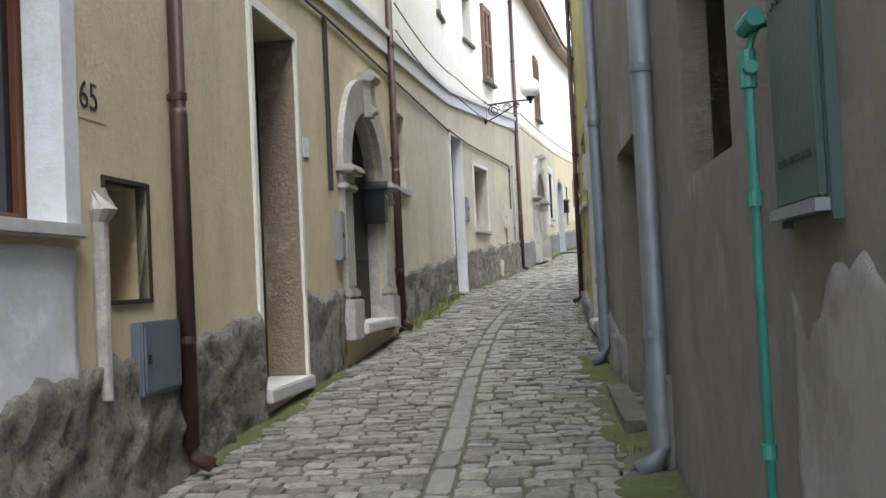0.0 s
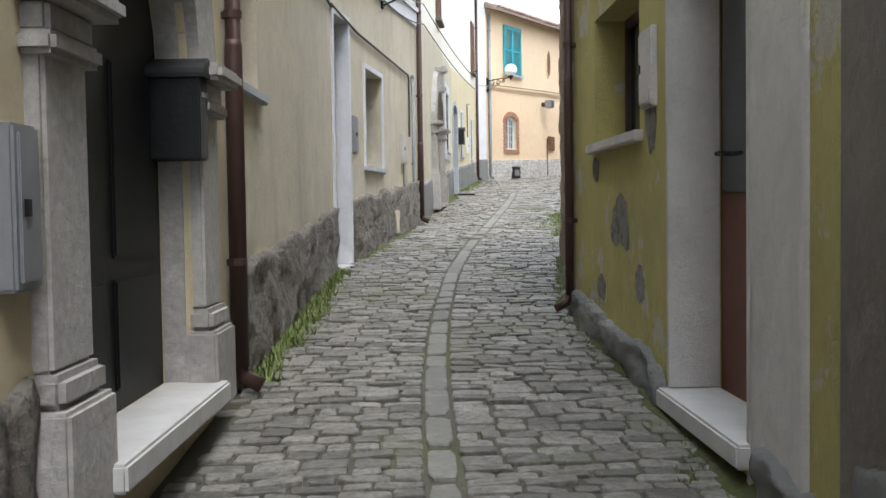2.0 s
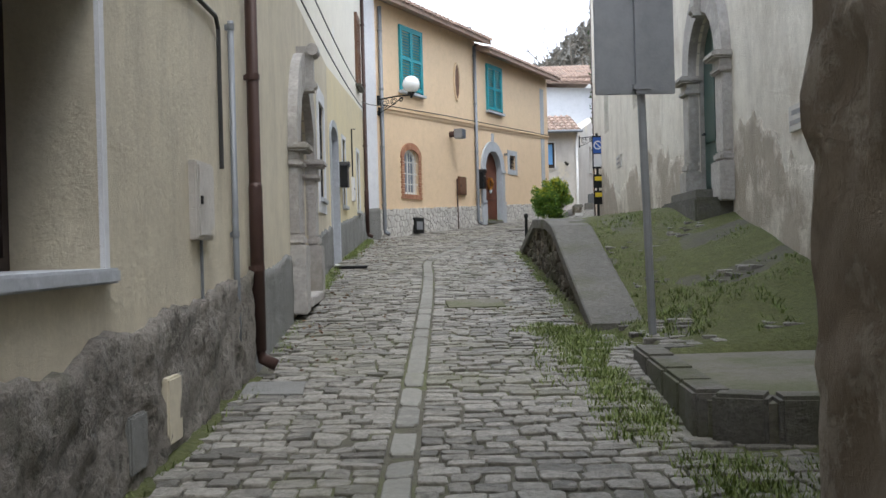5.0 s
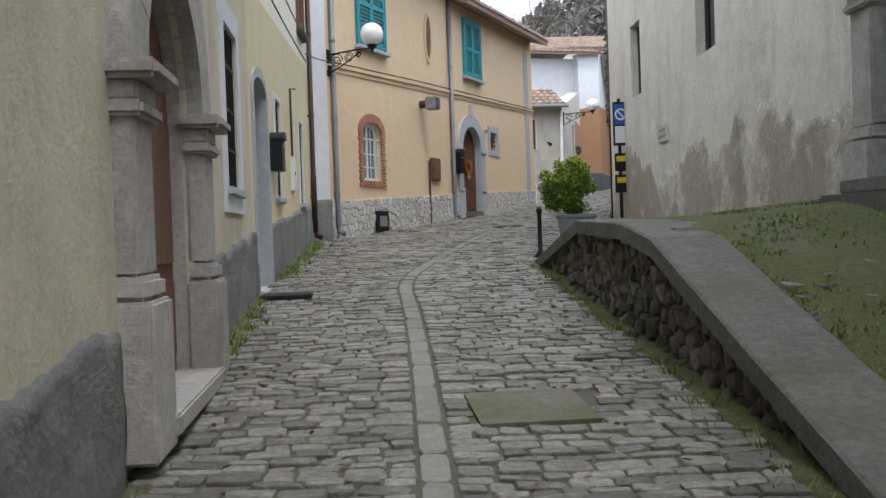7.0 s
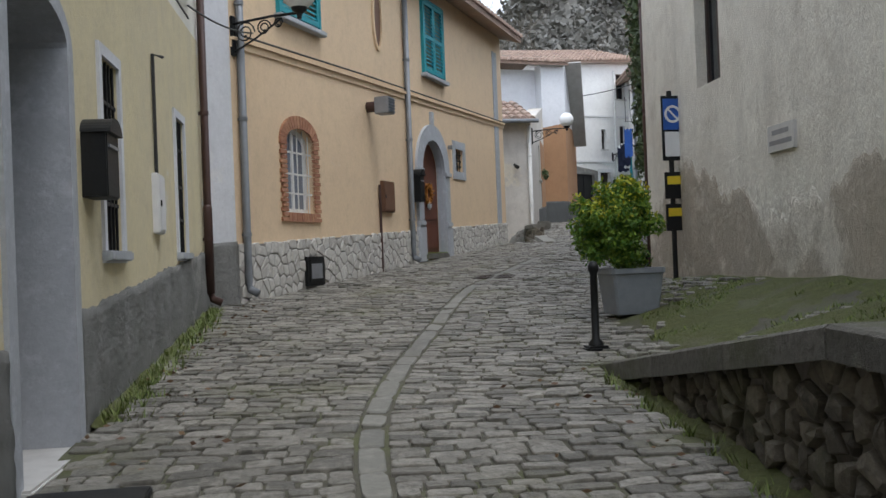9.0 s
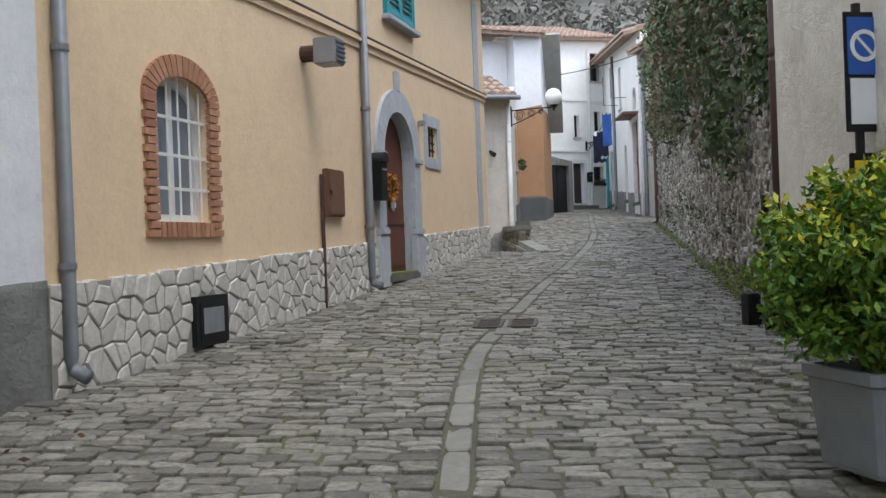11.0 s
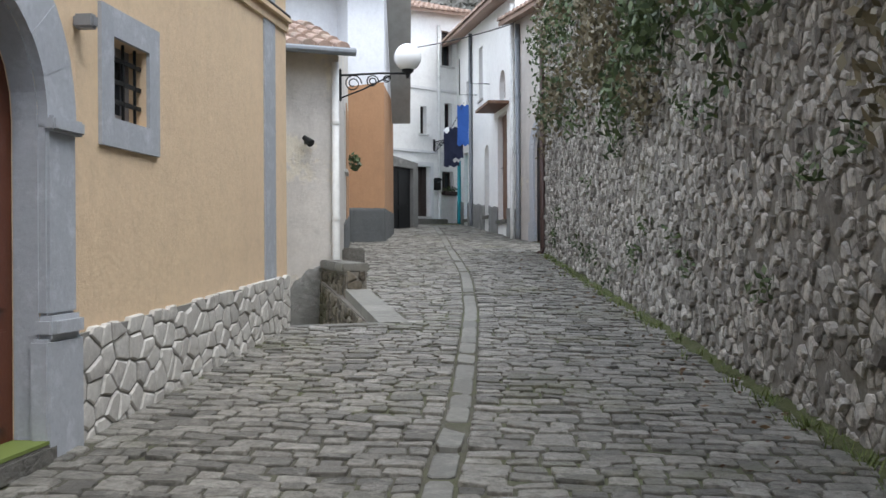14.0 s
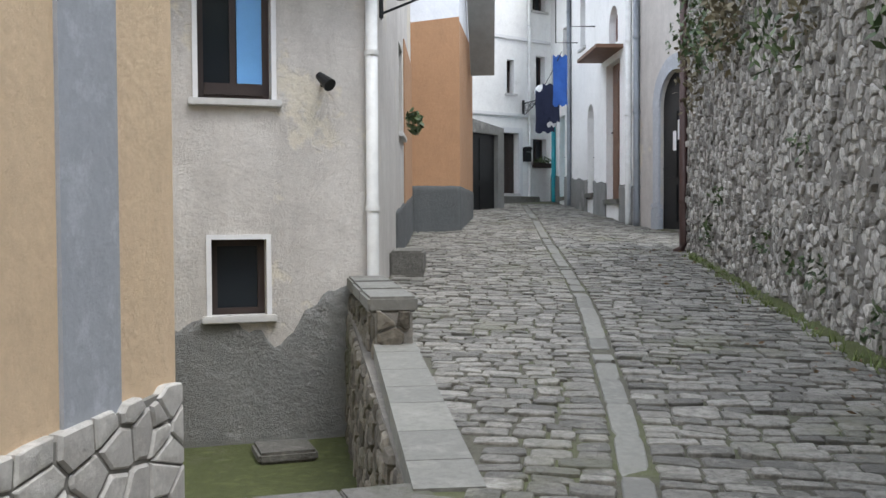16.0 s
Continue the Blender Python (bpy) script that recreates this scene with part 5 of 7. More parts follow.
# ---- beyond the apricot house ----
LG, LS = Line((1.6, 46.4), (4.75, 46.4)), Line((4.75, 46.4), (6.7, 52.3))
h = house(LG, "grey plastered house with tiled roof above a sunken yard")
op = [(1.84, 2.36, 4.5, 5.35, 0), (1.92, 2.31, 2.95, 3.5, 0)]
part("wall", wall_geo(LG, (1.4, 1.4), (5.75, 5.75), op), M_lightgrey, h, m=LG.m)
w = window(h, LG, *op[0], recess=0.12, frame_mat=M_darkwood, sill=M_marble, trim=0.035, label="window with dark frame and a light blue panel")
# flat light blue panel just in front of the right part of the glass
part("blind", Geo().box(2.13, 2.31, -0.142, -0.128, 4.63, 5.31), M_skyblue, w, "light blue panel over one side of the glass", LG.m)
part("lower_rail", Geo().box(1.89, 2.31, -0.135, -0.105, 4.54, 4.63, 0.006), M_darkwood, w, m=LG.m)
window(h, LG, *op[1], recess=0.1, frame_mat=M_darkwood, trim=0.035, muntins=0, sill=M_marble, label="low cellar window with dark panes")
part("damp_render", rough_geo(LG, ((0.02, LG.len - 0.02),), lambda q: 1.9, lambda q: 2.85 + 0.55 * max(0, q - 2.4), 0.006, 0.004, 0.2), M_cement, h, "damp grey render on the lower wall", LG.m, smooth=True)
slab, tiles = roof_geo(LG, (5.75, 5.75), 3.2, 0.3, 0.36)
r = part("roof", slab, M_tile, h, "terracotta tiled roof", LG.m)
part("roof_tiles", tiles, M_tile, r, m=LG.m, kind="stuff")
part("gutter", Geo().tube([(0, 0.36, 5.68), (LG.len + 0.1, 0.36, 5.68)], 0.05, 10), M_greypipe, h, "metal gutter along the eave", LG.m)
so = (LS.s(49.3), LS.s(50.0), 4.55, 5.5, 0)
part("side_wall", wall_geo(LS, (1.6, 2.4), (5.7, 6.9), [so]), M_lightgrey, h, m=LS.m)
part("orange_plaster", Geo().box(LS.s(50.25), LS.len - 0.01, 0.002, 0.014, 3.2, 5.7), M_deeporange, h, "orange painted part of the side wall", LS.m)
part("plinth", rough_geo(LS, ((LS.s(48.6), LS.len - 0.01),), lambda q: LS.ground(q) - 0.1, lambda q: LS.ground(q) + 0.5, 0.02, 0.006, 0.02), M_darkplinth, h, "dark grey plinth", LS.m, smooth=True)
window(h, LS, *so, sill=M_marble, label="side window with a plant on its sill")
part("step", Geo().box(LS.s(47.6), LS.s(48.5), 0, 0.3, 3.0, 3.36, 0.02), M_coping, h, "low stone step at the side wall", LS.m)
pipe(LG, LG.len - 0.06, 3.1, 5.6, 0.045, M_whitepipe, "white enamel downpipe at the house corner", False, 0.06)
t = thing("surveillance_light", LG.at(LG.len - 0.42, 0, 4.6), "small dark wall spotlight on the grey wall", "lamp")
part("arm", Geo().tube([(LG.len - 0.42, 0, 4.62), (LG.len - 0.42, 0.12, 4.66)], 0.014, 8), M_black, t, m=LG.m)
part("head", Geo().tube([(LG.len - 0.46, 0.1, 4.68), (LG.len - 0.4, 0.2, 4.6)], [0.03, 0.05], 12), M_black, t, m=LG.m)
g = Geo()
leaves_geo(g, LS.at(LS.s(49.7), 0.15, 4.7), (0.09, 0.14, 0.14), 110, 0.045, random.Random(8))
part("window_plant", g, M_ivy, None, "green potted plant on the window sill", category="plant", fix=False)
street_lamp(LS, 0.25, 5.5, 0.85)

LO, LR = Line((6.7, 52.3), (7.45, 52.45)), Line((7.45, 52.45), (8.65, 55.3))
h = house(LO, "narrow orange house with white gable and grey plinth")
for line in (LO, LR):
    part("wall", wall_geo(line, (2, 2), (6.3, 6.45) if line is LO else (6.4, 6.5)), M_deeporange, h, m=line.m)
    part("upper_wall", wall_geo(line, (6.3, 6.45) if line is LO else (6.4, 6.5), (8.2, 8.2)), M_bluewhite, h, "white upper wall", line.m)
    for span in ((0, line.len),):
        part("plinth", rough_geo(line, (span,), lambda q: 3.2, lambda q: 4.08, 0.01, 0.004, 0.02), M_darkplinth, h, "dark grey plinth", line.m, smooth=True)
part("eave", Geo().add([(LR.len * 0.1, 0.02, 8.3), (LR.len * 0.1, 0.5, 8.3), (LR.len * 0.75, 0.02, 5.95), (LR.len * 0.75, 0.4, 5.95), (LR.len * 0.1 + 0.12, 0.02, 8.36), (LR.len * 0.1 + 0.12, 0.5, 8.36), (LR.len * 0.75 + 0.12, 0.02, 6.0), (LR.len * 0.75 + 0.12, 0.4, 6.0)], ((0, 1, 3, 2), (4, 5, 7, 6), (0, 1, 5, 4), (2, 3, 7, 6), (0, 2, 6, 4), (1, 3, 7, 5))), M_concrete, h, "grey sloping soffit", LR.m)
slab, tiles = roof_geo(LO, (8.2, 8.2), 5, 0.25, 0.2, s0=-2.2)
r = part("roof", slab, M_tile, h, m=LO.m)
part("roof_tiles", tiles, M_tile, r, m=LO.m, kind="stuff")
part("rear_wall", Geo().box(-2.1, 0, -5, -0.4, 3, 8.1), M_bluewhite, h, m=LO.m)

LF, LGATE = Line((6.5, 58.75), (13.35, 61.55)), Line((8.95, 57.0), (10.35, 58.2))
h = house(LGATE, "low outbuilding with dark gate")
part("wall", wall_geo(LGATE, (3, 3), (5.6, 5.45), [(0.25, 1.6, 3.7, 5.3, 0)], 0.3), M_cement, h, m=LGATE.m)
door(h, LGATE, 0.25, 1.6, 3.7, 5.3, recess=0.1, leaf=M_black, label="dark metal gate")
h = house(LF, "white three-storey house closing the street")
s = lambda x: (x - 6.5) / 6.85 * LF.len
op = [(s(11.28), s(11.75), 4.2, 5.6, 0), (s(12.2), s(12.62), 4.93, 5.5, 0), (s(11.42), s(11.64), 6.5, 7.28, 0), (s(12.3), s(12.58), 6.62, 7.45, 0), (s(12.2), s(12.6), 8.5, 9.5, 0)]
part("wall", wall_geo(LF, (3, 3), (9.5, 10.1), op), M_white, h, m=LF.m)
close_house(h, LF, (3, 3), (9.5, 10.1), 6, M_white, over=0.3)
door(h, LF, *op[0], recess=0.15, leaf=M_darkwood, sill=M_marble, label="dark wooden house door")
part("door_trim", Geo().box(op[0][0] - 0.12, op[0][0], 0, 0.03, 4.1, 5.72).box(op[0][1], op[0][1] + 0.12, 0, 0.03, 4.1, 5.72).box(op[0][0], op[0][1], 0, 0.03, 5.6, 5.72), M_whitepaint, h, m=LF.m)
for o in op[1:]:
    window(h, LF, *o, recess=0.15, sill=M_marble)
for z in (5.98, 7.75):
    part("string_course", Geo().box(0, LF.len, 0, 0.04, z, z + 0.07), M_whitepaint, h, m=LF.m)
part("doorstep", Geo().box(s(11.0), s(12.1), 0, 0.35, 3.9, 4.13, 0.02), M_coping, h, "mossy stone doorstep", LF.m)
pipe(LF, s(12.05), 4.05, 9.6, 0.04, M_whitepipe, "white downpipe on the white facade", False)
street_lamp(LF, s(11.9), 6.3, 0.6, 0.16)
mailbox(LF, s(11.88), s(12.05), 4.95, 5.3)
t = thing("flower_box", LF.at(s(12.4), 0.06, 4.85), "dark flower box with small plants under the window", "flower box")
part("box", Geo().box(s(12.15), s(12.68), 0.02, 0.16, 4.82, 4.93, 0.01), M_darkwood, t, m=LF.m)
g = Geo()
leaves_geo(g, LF.at(s(12.4), 0.1, 4.99), (0.25, 0.12, 0.08), 120, 0.04, random.Random(2))
part("plants", g, M_ivy, t, fix=False)

LH1, LH2 = Line((12.75, 61.27), (10.62, 53.3)), Line((10.62, 53.3), (10.36, 50.3))
LSW = Line((9.12, 49.25), (2.66, 33.35))
h = house(LH2, "grey stone house with arched dark door")
ao = (LH2.s(52.3), LH2.s(51.25), 3.46, 5.75, 0.5)
part("wall", wall_geo(LH2, (2.5, 2.5), (8.0, 8.0), [ao]), M_lightgrey, h, m=LH2.m)
door(h, LH2, *ao, recess=0.05, leaf=M_black, panels=2, sill=M_coping, label="dark arched door with pinned notices")
arch_surround(h, LH2, *ao[:4], ao[4], w=0.22, proud=0.03, caps=False, key=False, stone_mat=M_bluestone, blocks=0.4)
for q, z in ((0.35, 4.6), (0.5, 4.75)):
    part("notice", Geo().box(ao[0] + q, ao[0] + q + 0.1, -0.036, -0.03, z, z + 0.28), M_whitepaint, h, "white paper notice on the door", LH2.m)
close_house(h, LH2, (2.5, 2.5), (8.0, 8.0), 6, M_lightgrey)
pipe(LH2, 0.25, 3.5, 7.9, 0.05, M_greypipe, "grey downpipe on the stone house", False)
pipe(LSW, 0.06, 3.2, 6.9, 0.045, M_brownpipe, "dark brown downpipe at the end of the stone wall")
h = house(LH1, "white row house with tall brown door and canopy")
s = LH1.s
op = [(s(55.23), s(54.2), 3.95, 6.3, 0), (s(55.0), s(54.35), 6.6, 7.25, 0.3), (s(56.9), s(56.3), 4.1, 5.8, 0.3), (s(57.6), s(57.1), 7.0, 8.3, 0), (s(59.6), s(59.1), 6.8, 7.8, 0), (s(60.1), s(59.4), 4.1, 5.9, 0)]
part("wall", wall_geo(LH1, (3, 2.5), (9.2, 8.6), op), M_white, h, m=LH1.m)
close_house(h, LH1, (3, 2.5), (9.2, 8.6), 6, M_white, over=0.45)
door(h, LH1, *op[0], recess=0.12, leaf=M_brownwood, sill=M_coping, label="tall weathered brown door")
window(h, LH1, *op[1], recess=0.12, frame_mat=M_redwood, label="arched fanlight with red-brown frame")
door(h, LH1, *op[2], recess=0.15, leaf=M_lightgrey, sill=M_coping, label="arched grey door")
door(h, LH1, *op[5], recess=0.15, leaf=M_teal, sill=M_coping, label="faded teal door")
for o in op[3:5]:
    window(h, LH1, *o, recess=0.15, sill=M_marble)
for span in ((0, op[5][0]), (op[5][1], op[2][0]), (op[2][1], op[0][0]), (op[0][1], LH1.len),):
    part("plinth", rough_geo(LH1, (span,), lambda q: LH1.ground(q) - 0.1, lambda q: LH1.ground(q) + 0.6, 0.02, 0.012, 0.04), M_cement, h, "grey plinth", LH1.m, smooth=True)
t = part("canopy", Geo().prism([(s(55.6), 6.42), (s(53.95), 6.42), (s(53.95), 6.48), (s(55.6), 6.48)], 0, 0.45), M_brownwood, h, "small sloping canopy over the door", LH1.m)
pipe(LH1, LH1.len - 0.1, 3.5, 8.4, 0.05, M_whitepipe, "pale downpipe between two houses", False)
pipe(LH1, s(58.6), 3.9, 8.9, 0.05, M_greypipe, "grey downpipe on the white house", False)
pipe(LH1, s(60.6), 4.0, 6.5, 0.05, M_teal, "teal painted pipe on the white house", False)
for y, z, w_, hh, mt, lb in ((57.7, 5.9, 0.28, 1.0, M_cloth, "blue towel hung out to dry"), (58.6, 5.65, 0.35, 0.8, M_darkcloth, "navy shirt hung out to dry"), (59.3, 5.5, 0.4, 0.9, M_darkcloth, "navy trousers hung out to dry"), (58.95, 5.6, 0.2, 0.7, M_whitepaint, "white cloth hung out to dry")):
    g, q0 = Geo(), s(y)
    for side in (0, 0.012):
        o = len(g.v)
        for i in range(9):
            for j in range(9):
                g.v.append((q0 + 0.05 * math.sin(j * 0.9 + i * 0.4) * j / 8, 0.25 + w_ * i / 8 + side, z + hh * (1 - j / 8) + 0.03 * math.sin(i * 1.7)))
        g.f += [(o + i * 9 + j, o + (i + 1) * 9 + j, o + (i + 1) * 9 + j + 1, o + i * 9 + j + 1) for i in range(8) for j in range(8)]
    part("laundry", g, mt, None, lb, LH1.m, category="laundry", group="laundry on the line")
cable(sag(LH1.at(s(57.2), 0.45, 6.9), LH1.at(s(60.6), 0.45, 6.4), 0.05), 0.008, "clothes line on the facade")
cable(sag(LF.at(1.5, 0.1, 8.3), LH1.at(s(53), 0.1, 7.9), 0.25), 0.012, "overhead cable across the street")
for q in (56.2, 57.9):
    part("wall_bracket", Geo().tube([(s(q), 0, 7.2), (s(q), 0.45, 7.2), (s(q), 0.45, 8.1)], 0.012, 6), M_black, None, "thin iron bracket on the white facade", LH1.m, category="bracket")

# tall rubble wall of the right side
sw = part("wall_stone", wall_geo(LSW, (1.6, 1.2), (7.0, 6.3), (), 0.6), M_mortar, None, "tall rubble stone wall with creepers", LSW.m, category="stone wall", kind="structure")

# ---- ground ----
g = Geo()
xs = [-900, -200, -60, -20, -8, 0, 8, 20, 60, 200, 900]
ys = [-900, -200, -60, -30, -10, 0, 10, 20, 30, 40, 50, 63, 90, 200, 900]
for y in ys:
    for x in xs:
        g.v.append((x, y, road_z(y) - 1.7))
g.f = [(j * len(xs) + i, j * len(xs) + i + 1, (j + 1) * len(xs) + i + 1, (j + 1) * len(xs) + i) for j in range(len(ys) - 1) for i in range(len(xs) - 1)]
part("ground", g, M_moss, None, "earth ground around the village", category="ground", kind="structure")

DRAIN = [(-0.2, -4.0), (-0.6, 1.0), (-0.97, 4.5), (-1.35, 7.5), (-1.64, 10.6), (-1.74, 13.5), (-1.70, 16.0), (-1.45, 20.3), (-1.28, 23.2), (-1.17, 25.5), (-1.1, 27.2), (-0.85, 28.6), (-0.35, 30.4), (0.45, 33.2), (1.1, 34.8), (2.5, 37.8), (3.3, 39.4), (4.7, 42.4), (5.05, 43.2), (6.35, 46.3), (8.2, 51.2), (9.5, 54.6), (11.5, 60.0)]
LEFT = [(-1.6, -4), (-2.38, 7.5), (-2.53, 9.95), (-2.79, 14.42), (-2.45, 19.3), (-2.36, 26.6), (-2.02, 32.85), (-1.76, 33.15), (2.98, 42.0), (3.75, 41.98), (4.0, 42.1), (4.46, 44.5), (4.6, 46.38), (4.8, 46.4), (6.72, 52.3), (7.45, 52.4), (8.65, 55.25), (9.1, 57.2), (11.5, 60.7), (12.7, 61.2)]
RIGHT = [(12.7, 61.25), (10.62, 53.3), (10.36, 50.3), (9.14, 49.25), (2.7, 33.4), (2.5, 33.3), (1.02, 15.62), (-0.7, 15.5), (-0.76, 12.1), (-0.35, 8.0), (0.08, 4.4), (0.92, -4)]
OUTLINE = LEFT + RIGHT


def inside(p, poly):
    x, y, hit = p[0], p[1], False
    for (x0, y0), (x1, y1) in zip(poly, poly[1:] + poly[:1]):
        if (y0 > y) != (y1 > y) and x < (x1 - x0) * (y - y0) / (y1 - y0) + x0:
            hit = not hit
    return hit


TERRACE = [TL.at(0, -0.36, 0)[:2], TL.at(TL.len, -0.36, 0)[:2], (-0.12, 20.45), (0.5, 19.4), (1.33, 19.3), (2.55, 33.3), (1.7, 33.0)]


def height(x, y):
    """The paved surface: the sloping lane, lifted towards the church."""
    z = road_z(y)
    xr = interp(y, (15.5, 33.4), (1.0, 2.57))
    if 19.3 < y < 33.4:
        if y < 28.65:
            xl = interp(y, (19.3, 20.6, 28.65), (-0.1, -0.12, 0.42)) + 0.3
            if x > xl - 0.14:
                zl = coping_z(y) - 0.03 if y > 20.55 else z + 0.06
                z = zl + (church_z(y) - zl) * min(1, max(0, (x - xl) / max(0.2, xr - xl)))
        else:
            xl = interp(y, (28.65, 33.4), (0.5, 2.0))
            if x > xl:
                z += (church_z(y) - z) * min(1, (x - xl) / max(0.2, xr - xl))
    return z + 0.012 * noise.noise((x * 0.9, y * 0.9, 0)) + 0.006 * noise.noise((x * 3, y * 3, 3))


# bed of the paving, in strips from edge to edge
def crossing(y, line):
    out = [x0 + (x1 - x0) * (y - y0) / (y1 - y0) for (x0, y0), (x1, y1) in zip(line, line[1:]) if y0 != y1 and min(y0, y1) <= y <= max(y0, y1)]
    return out


g = Geo()
ys_ = [-4 + 0.25 * i for i in range(262)]
NX = 56
for y in ys_:
    l = crossing(y, LEFT)
    r = crossing(y, RIGHT)
    a = (max(l) if l else 13.2) - 0.05
    b = (min(r) if r else 13.3) + 0.06
    if 15.5 < y < 33.35:
        b = interp(y, (15.5, 33.4), (1.05, 2.6))
    for i in range(NX + 1):
        x = a + (b - a) * i / NX
        g.v.append((x, y, height(x, y) - 0.007))
g.f = [(j * (NX + 1) + i, j * (NX + 1) + i + 1, (j + 1) * (NX + 1) + i + 1, (j + 1) * (NX + 1) + i) for j in range(len(ys_) - 1) for i in range(NX)]
road = part("road", g, M_joint, None, "narrow uphill lane paved with worn cobbles", category="lane", kind="structure", fix=False)

# mossy turf over the terrace and the verge
g = Geo()
ty = [15.6 + 0.15 * i for i in range(119)]
for y in ty:
    a = interp(y, (15.6, 20.4, 20.45, 28.65, 30.2, 33.4), (-0.5, -0.3, 0.02, 0.6, 1.15, 2.5))
    b = interp(y, (15.5, 33.4), (1.05, 2.6))
    for i in range(25):
        x = a + (b - a) * i / 24
        g.v.append((x, y, height(x, y) - 0.016 + 0.03 * min(1, i / 4) * max(0.1, 0.55 + noise.noise((x * 2.1, y * 1.7, 6))) + 0.008 * noise.noise((x * 9, y * 9, 1))))
g.f = [(j * 25 + i, j * 25 + i + 1, (j + 1) * 25 + i + 1, (j + 1) * 25 + i) for j in range(len(ty) - 1) for i in range(24)]
part("moss_turf", g, M_moss, None, "mossy turf over the church terrace", category="moss", kind="structure", fix=False, smooth=True)

for line, y0, y1, w in ((RA0, 2.5, 4.35, 0.3), (RA, 4.45, 7.9, 0.32), (RB, 8.1, 12.0, 0.1), (RC, 12.2, 15.3, 0.12), (LB1, 10.1, 14.3, 0.13), (LC1, 24.1, 26.5, 0.12), (LC2, 27.9, 32.7, 0.12), (LA1, 4.6, 7.4, 0.14), (TL, 20.9, 28.3, 0.12), (LSW, 34.0, 48.8, 0.14), (LB2, 15.3, 19.2, 0.12)):
    g = Geo()
    n = int((y1 - y0) / 0.07)
    for i in range(n + 1):
        y = y0 + (y1 - y0) * i / n
        e = w * max(0.15, 0.75 + 0.9 * noise.noise((y * 2.1, w, 3)) + 0.5 * noise.noise((y * 7, w, 4)))
        for k in range(6):
            p = line.at(line.s(y), e * k / 5, 0)
            g.v.append((p.x, p.y, height(p.x, p.y) + 0.03 * (1 - k / 5) ** 1.5 + 0.008 - 0.03 * (k == 5) + 0.008 * noise.noise((p.x * 14, p.y * 14, 2))))
    g.f = [(i * 6 + k, i * 6 + k + 1, (i + 1) * 6 + k + 1, (i + 1) * 6 + k) for i in range(n) for k in range(5)]
    part("moss_strip", g, M_moss, None, "moss and silt along the foot of the wall", category="moss", kind="stuff", fix=False, smooth=True)

# the sunken yard
yard = part("sunken_yard", Geo().box(1.5, 4.5, 40.5, 46.4, 1.7, 2.02), M_moss, None, "mossy floor of the sunken yard", category="yard", kind="structure")
part("loose_slab", Geo().box(3.75, 4.15, 45.7, 46.1, 2.02, 2.1, 0.02), M_coping, None, "pale loose stone slab in the yard", category="stone slab")
LK0, LK1 = Line((3.8, 42.08), (2.9, 42.08)), Line((4.58, 46.38), (3.84, 42.1))
yw = part("yard_wall", wall_geo(LK1, (1.7, 1.7), (2.98, 2.72), (), 0.01).add([], []), M_mortar, None, "rubble wall of the sunken yard", LK1.m, category="retaining wall", kind="structure")
LKF = Line((3.89, 42.07), (4.36, 44.5))
LKI = Line((3.83, 42.1), (4.56, 46.38))
part("face", Geo().add([(q, n, z) for q, zz in ((0, 2.7), (LKI.len, 2.98)) for n in (-0.05, 0.03) for z in (1.8, zz)], ((0, 1, 3, 2), (4, 6, 7, 5), (0, 4, 5, 1), (2, 3, 7, 6), (0, 2, 6, 4), (1, 5, 7, 3))), M_mortar, yw, m=LKI.m)
for c, poly in cell_stones(LKI.len, 1.0, 0.12, seed=11):
    gg = Geo()
    stone_geo(gg, c, poly, lambda q, z, n: LKI.at(q, -0.05 - n, 1.95 + z * (0.75 + 0.06 * q)), 0.01, random.uniform(0.01, 0.03), 0.01)
    part("stone", gg, M_darkrubble, yw, fix=False)
part("face", Geo().box(0, LK0.len, -0.25, 0.0, 1.8, 2.74), M_mortar, yw, m=LK0.m)
q = 0.0
i = 0
while q < LKF.len - 0.1:
    w_ = min(0.3 + 0.07 * (i % 3), LKF.len - q)
    za, zb = road_z(LKF.at(q, 0, 0).y), road_z(LKF.at(q + w_, 0, 0).y)
    part("kerb_stone", Geo().add([(a, n, z) for a, zz in ((q + 0.004, za), (q + w_ - 0.004, zb)) for n in (-0.12, 0.115) for z in (zz - 0.15, zz + 0.012)], ((0, 1, 3, 2), (4, 6, 7, 5), (0, 4, 5, 1), (2, 3, 7, 6), (0, 2, 6, 4), (1, 5, 7, 3))), M_drainstone, yw, m=LKF.m)
    q, i = q + w_, i + 1
for i in range(4):
    part("kerb_stone", Geo().box(0.02 + i * 0.28, 0.295 + i * 0.28, -0.02, 0.2, 2.6, 2.782, 0.006), M_coping, yw, m=Line((3.85, 42.0), (2.7, 42.0)).m)
LP = Line((4.42, 44.45), (4.72, 46.36))
par = part("parapet", Geo().box(0, LP.len, -0.18, 0.03, 1.9, 3.12), M_mortar, None, "low stone parapet with pale slab coping", LP.m, category="parapet", kind="structure")
for i in range(3):
    part("coping_slab", Geo().box(i * LP.len / 3 + 0.004, (i + 1) * LP.len / 3 - 0.004, -0.22, 0.06, 3.12, 3.21 + 0.006 * i, 0.015), M_drainstone, par, m=LP.m)
for c, poly in cell_stones(LP.len, 1.1, 0.12, seed=15):
    gg = Geo()
    stone_geo(gg, c, poly, lambda q, z, n: LP.at(q, -0.18 - n, 2.0 + z), 0.01, random.uniform(0.01, 0.03), 0.01)
    part("stone", gg, M_darkrubble, par, fix=False)
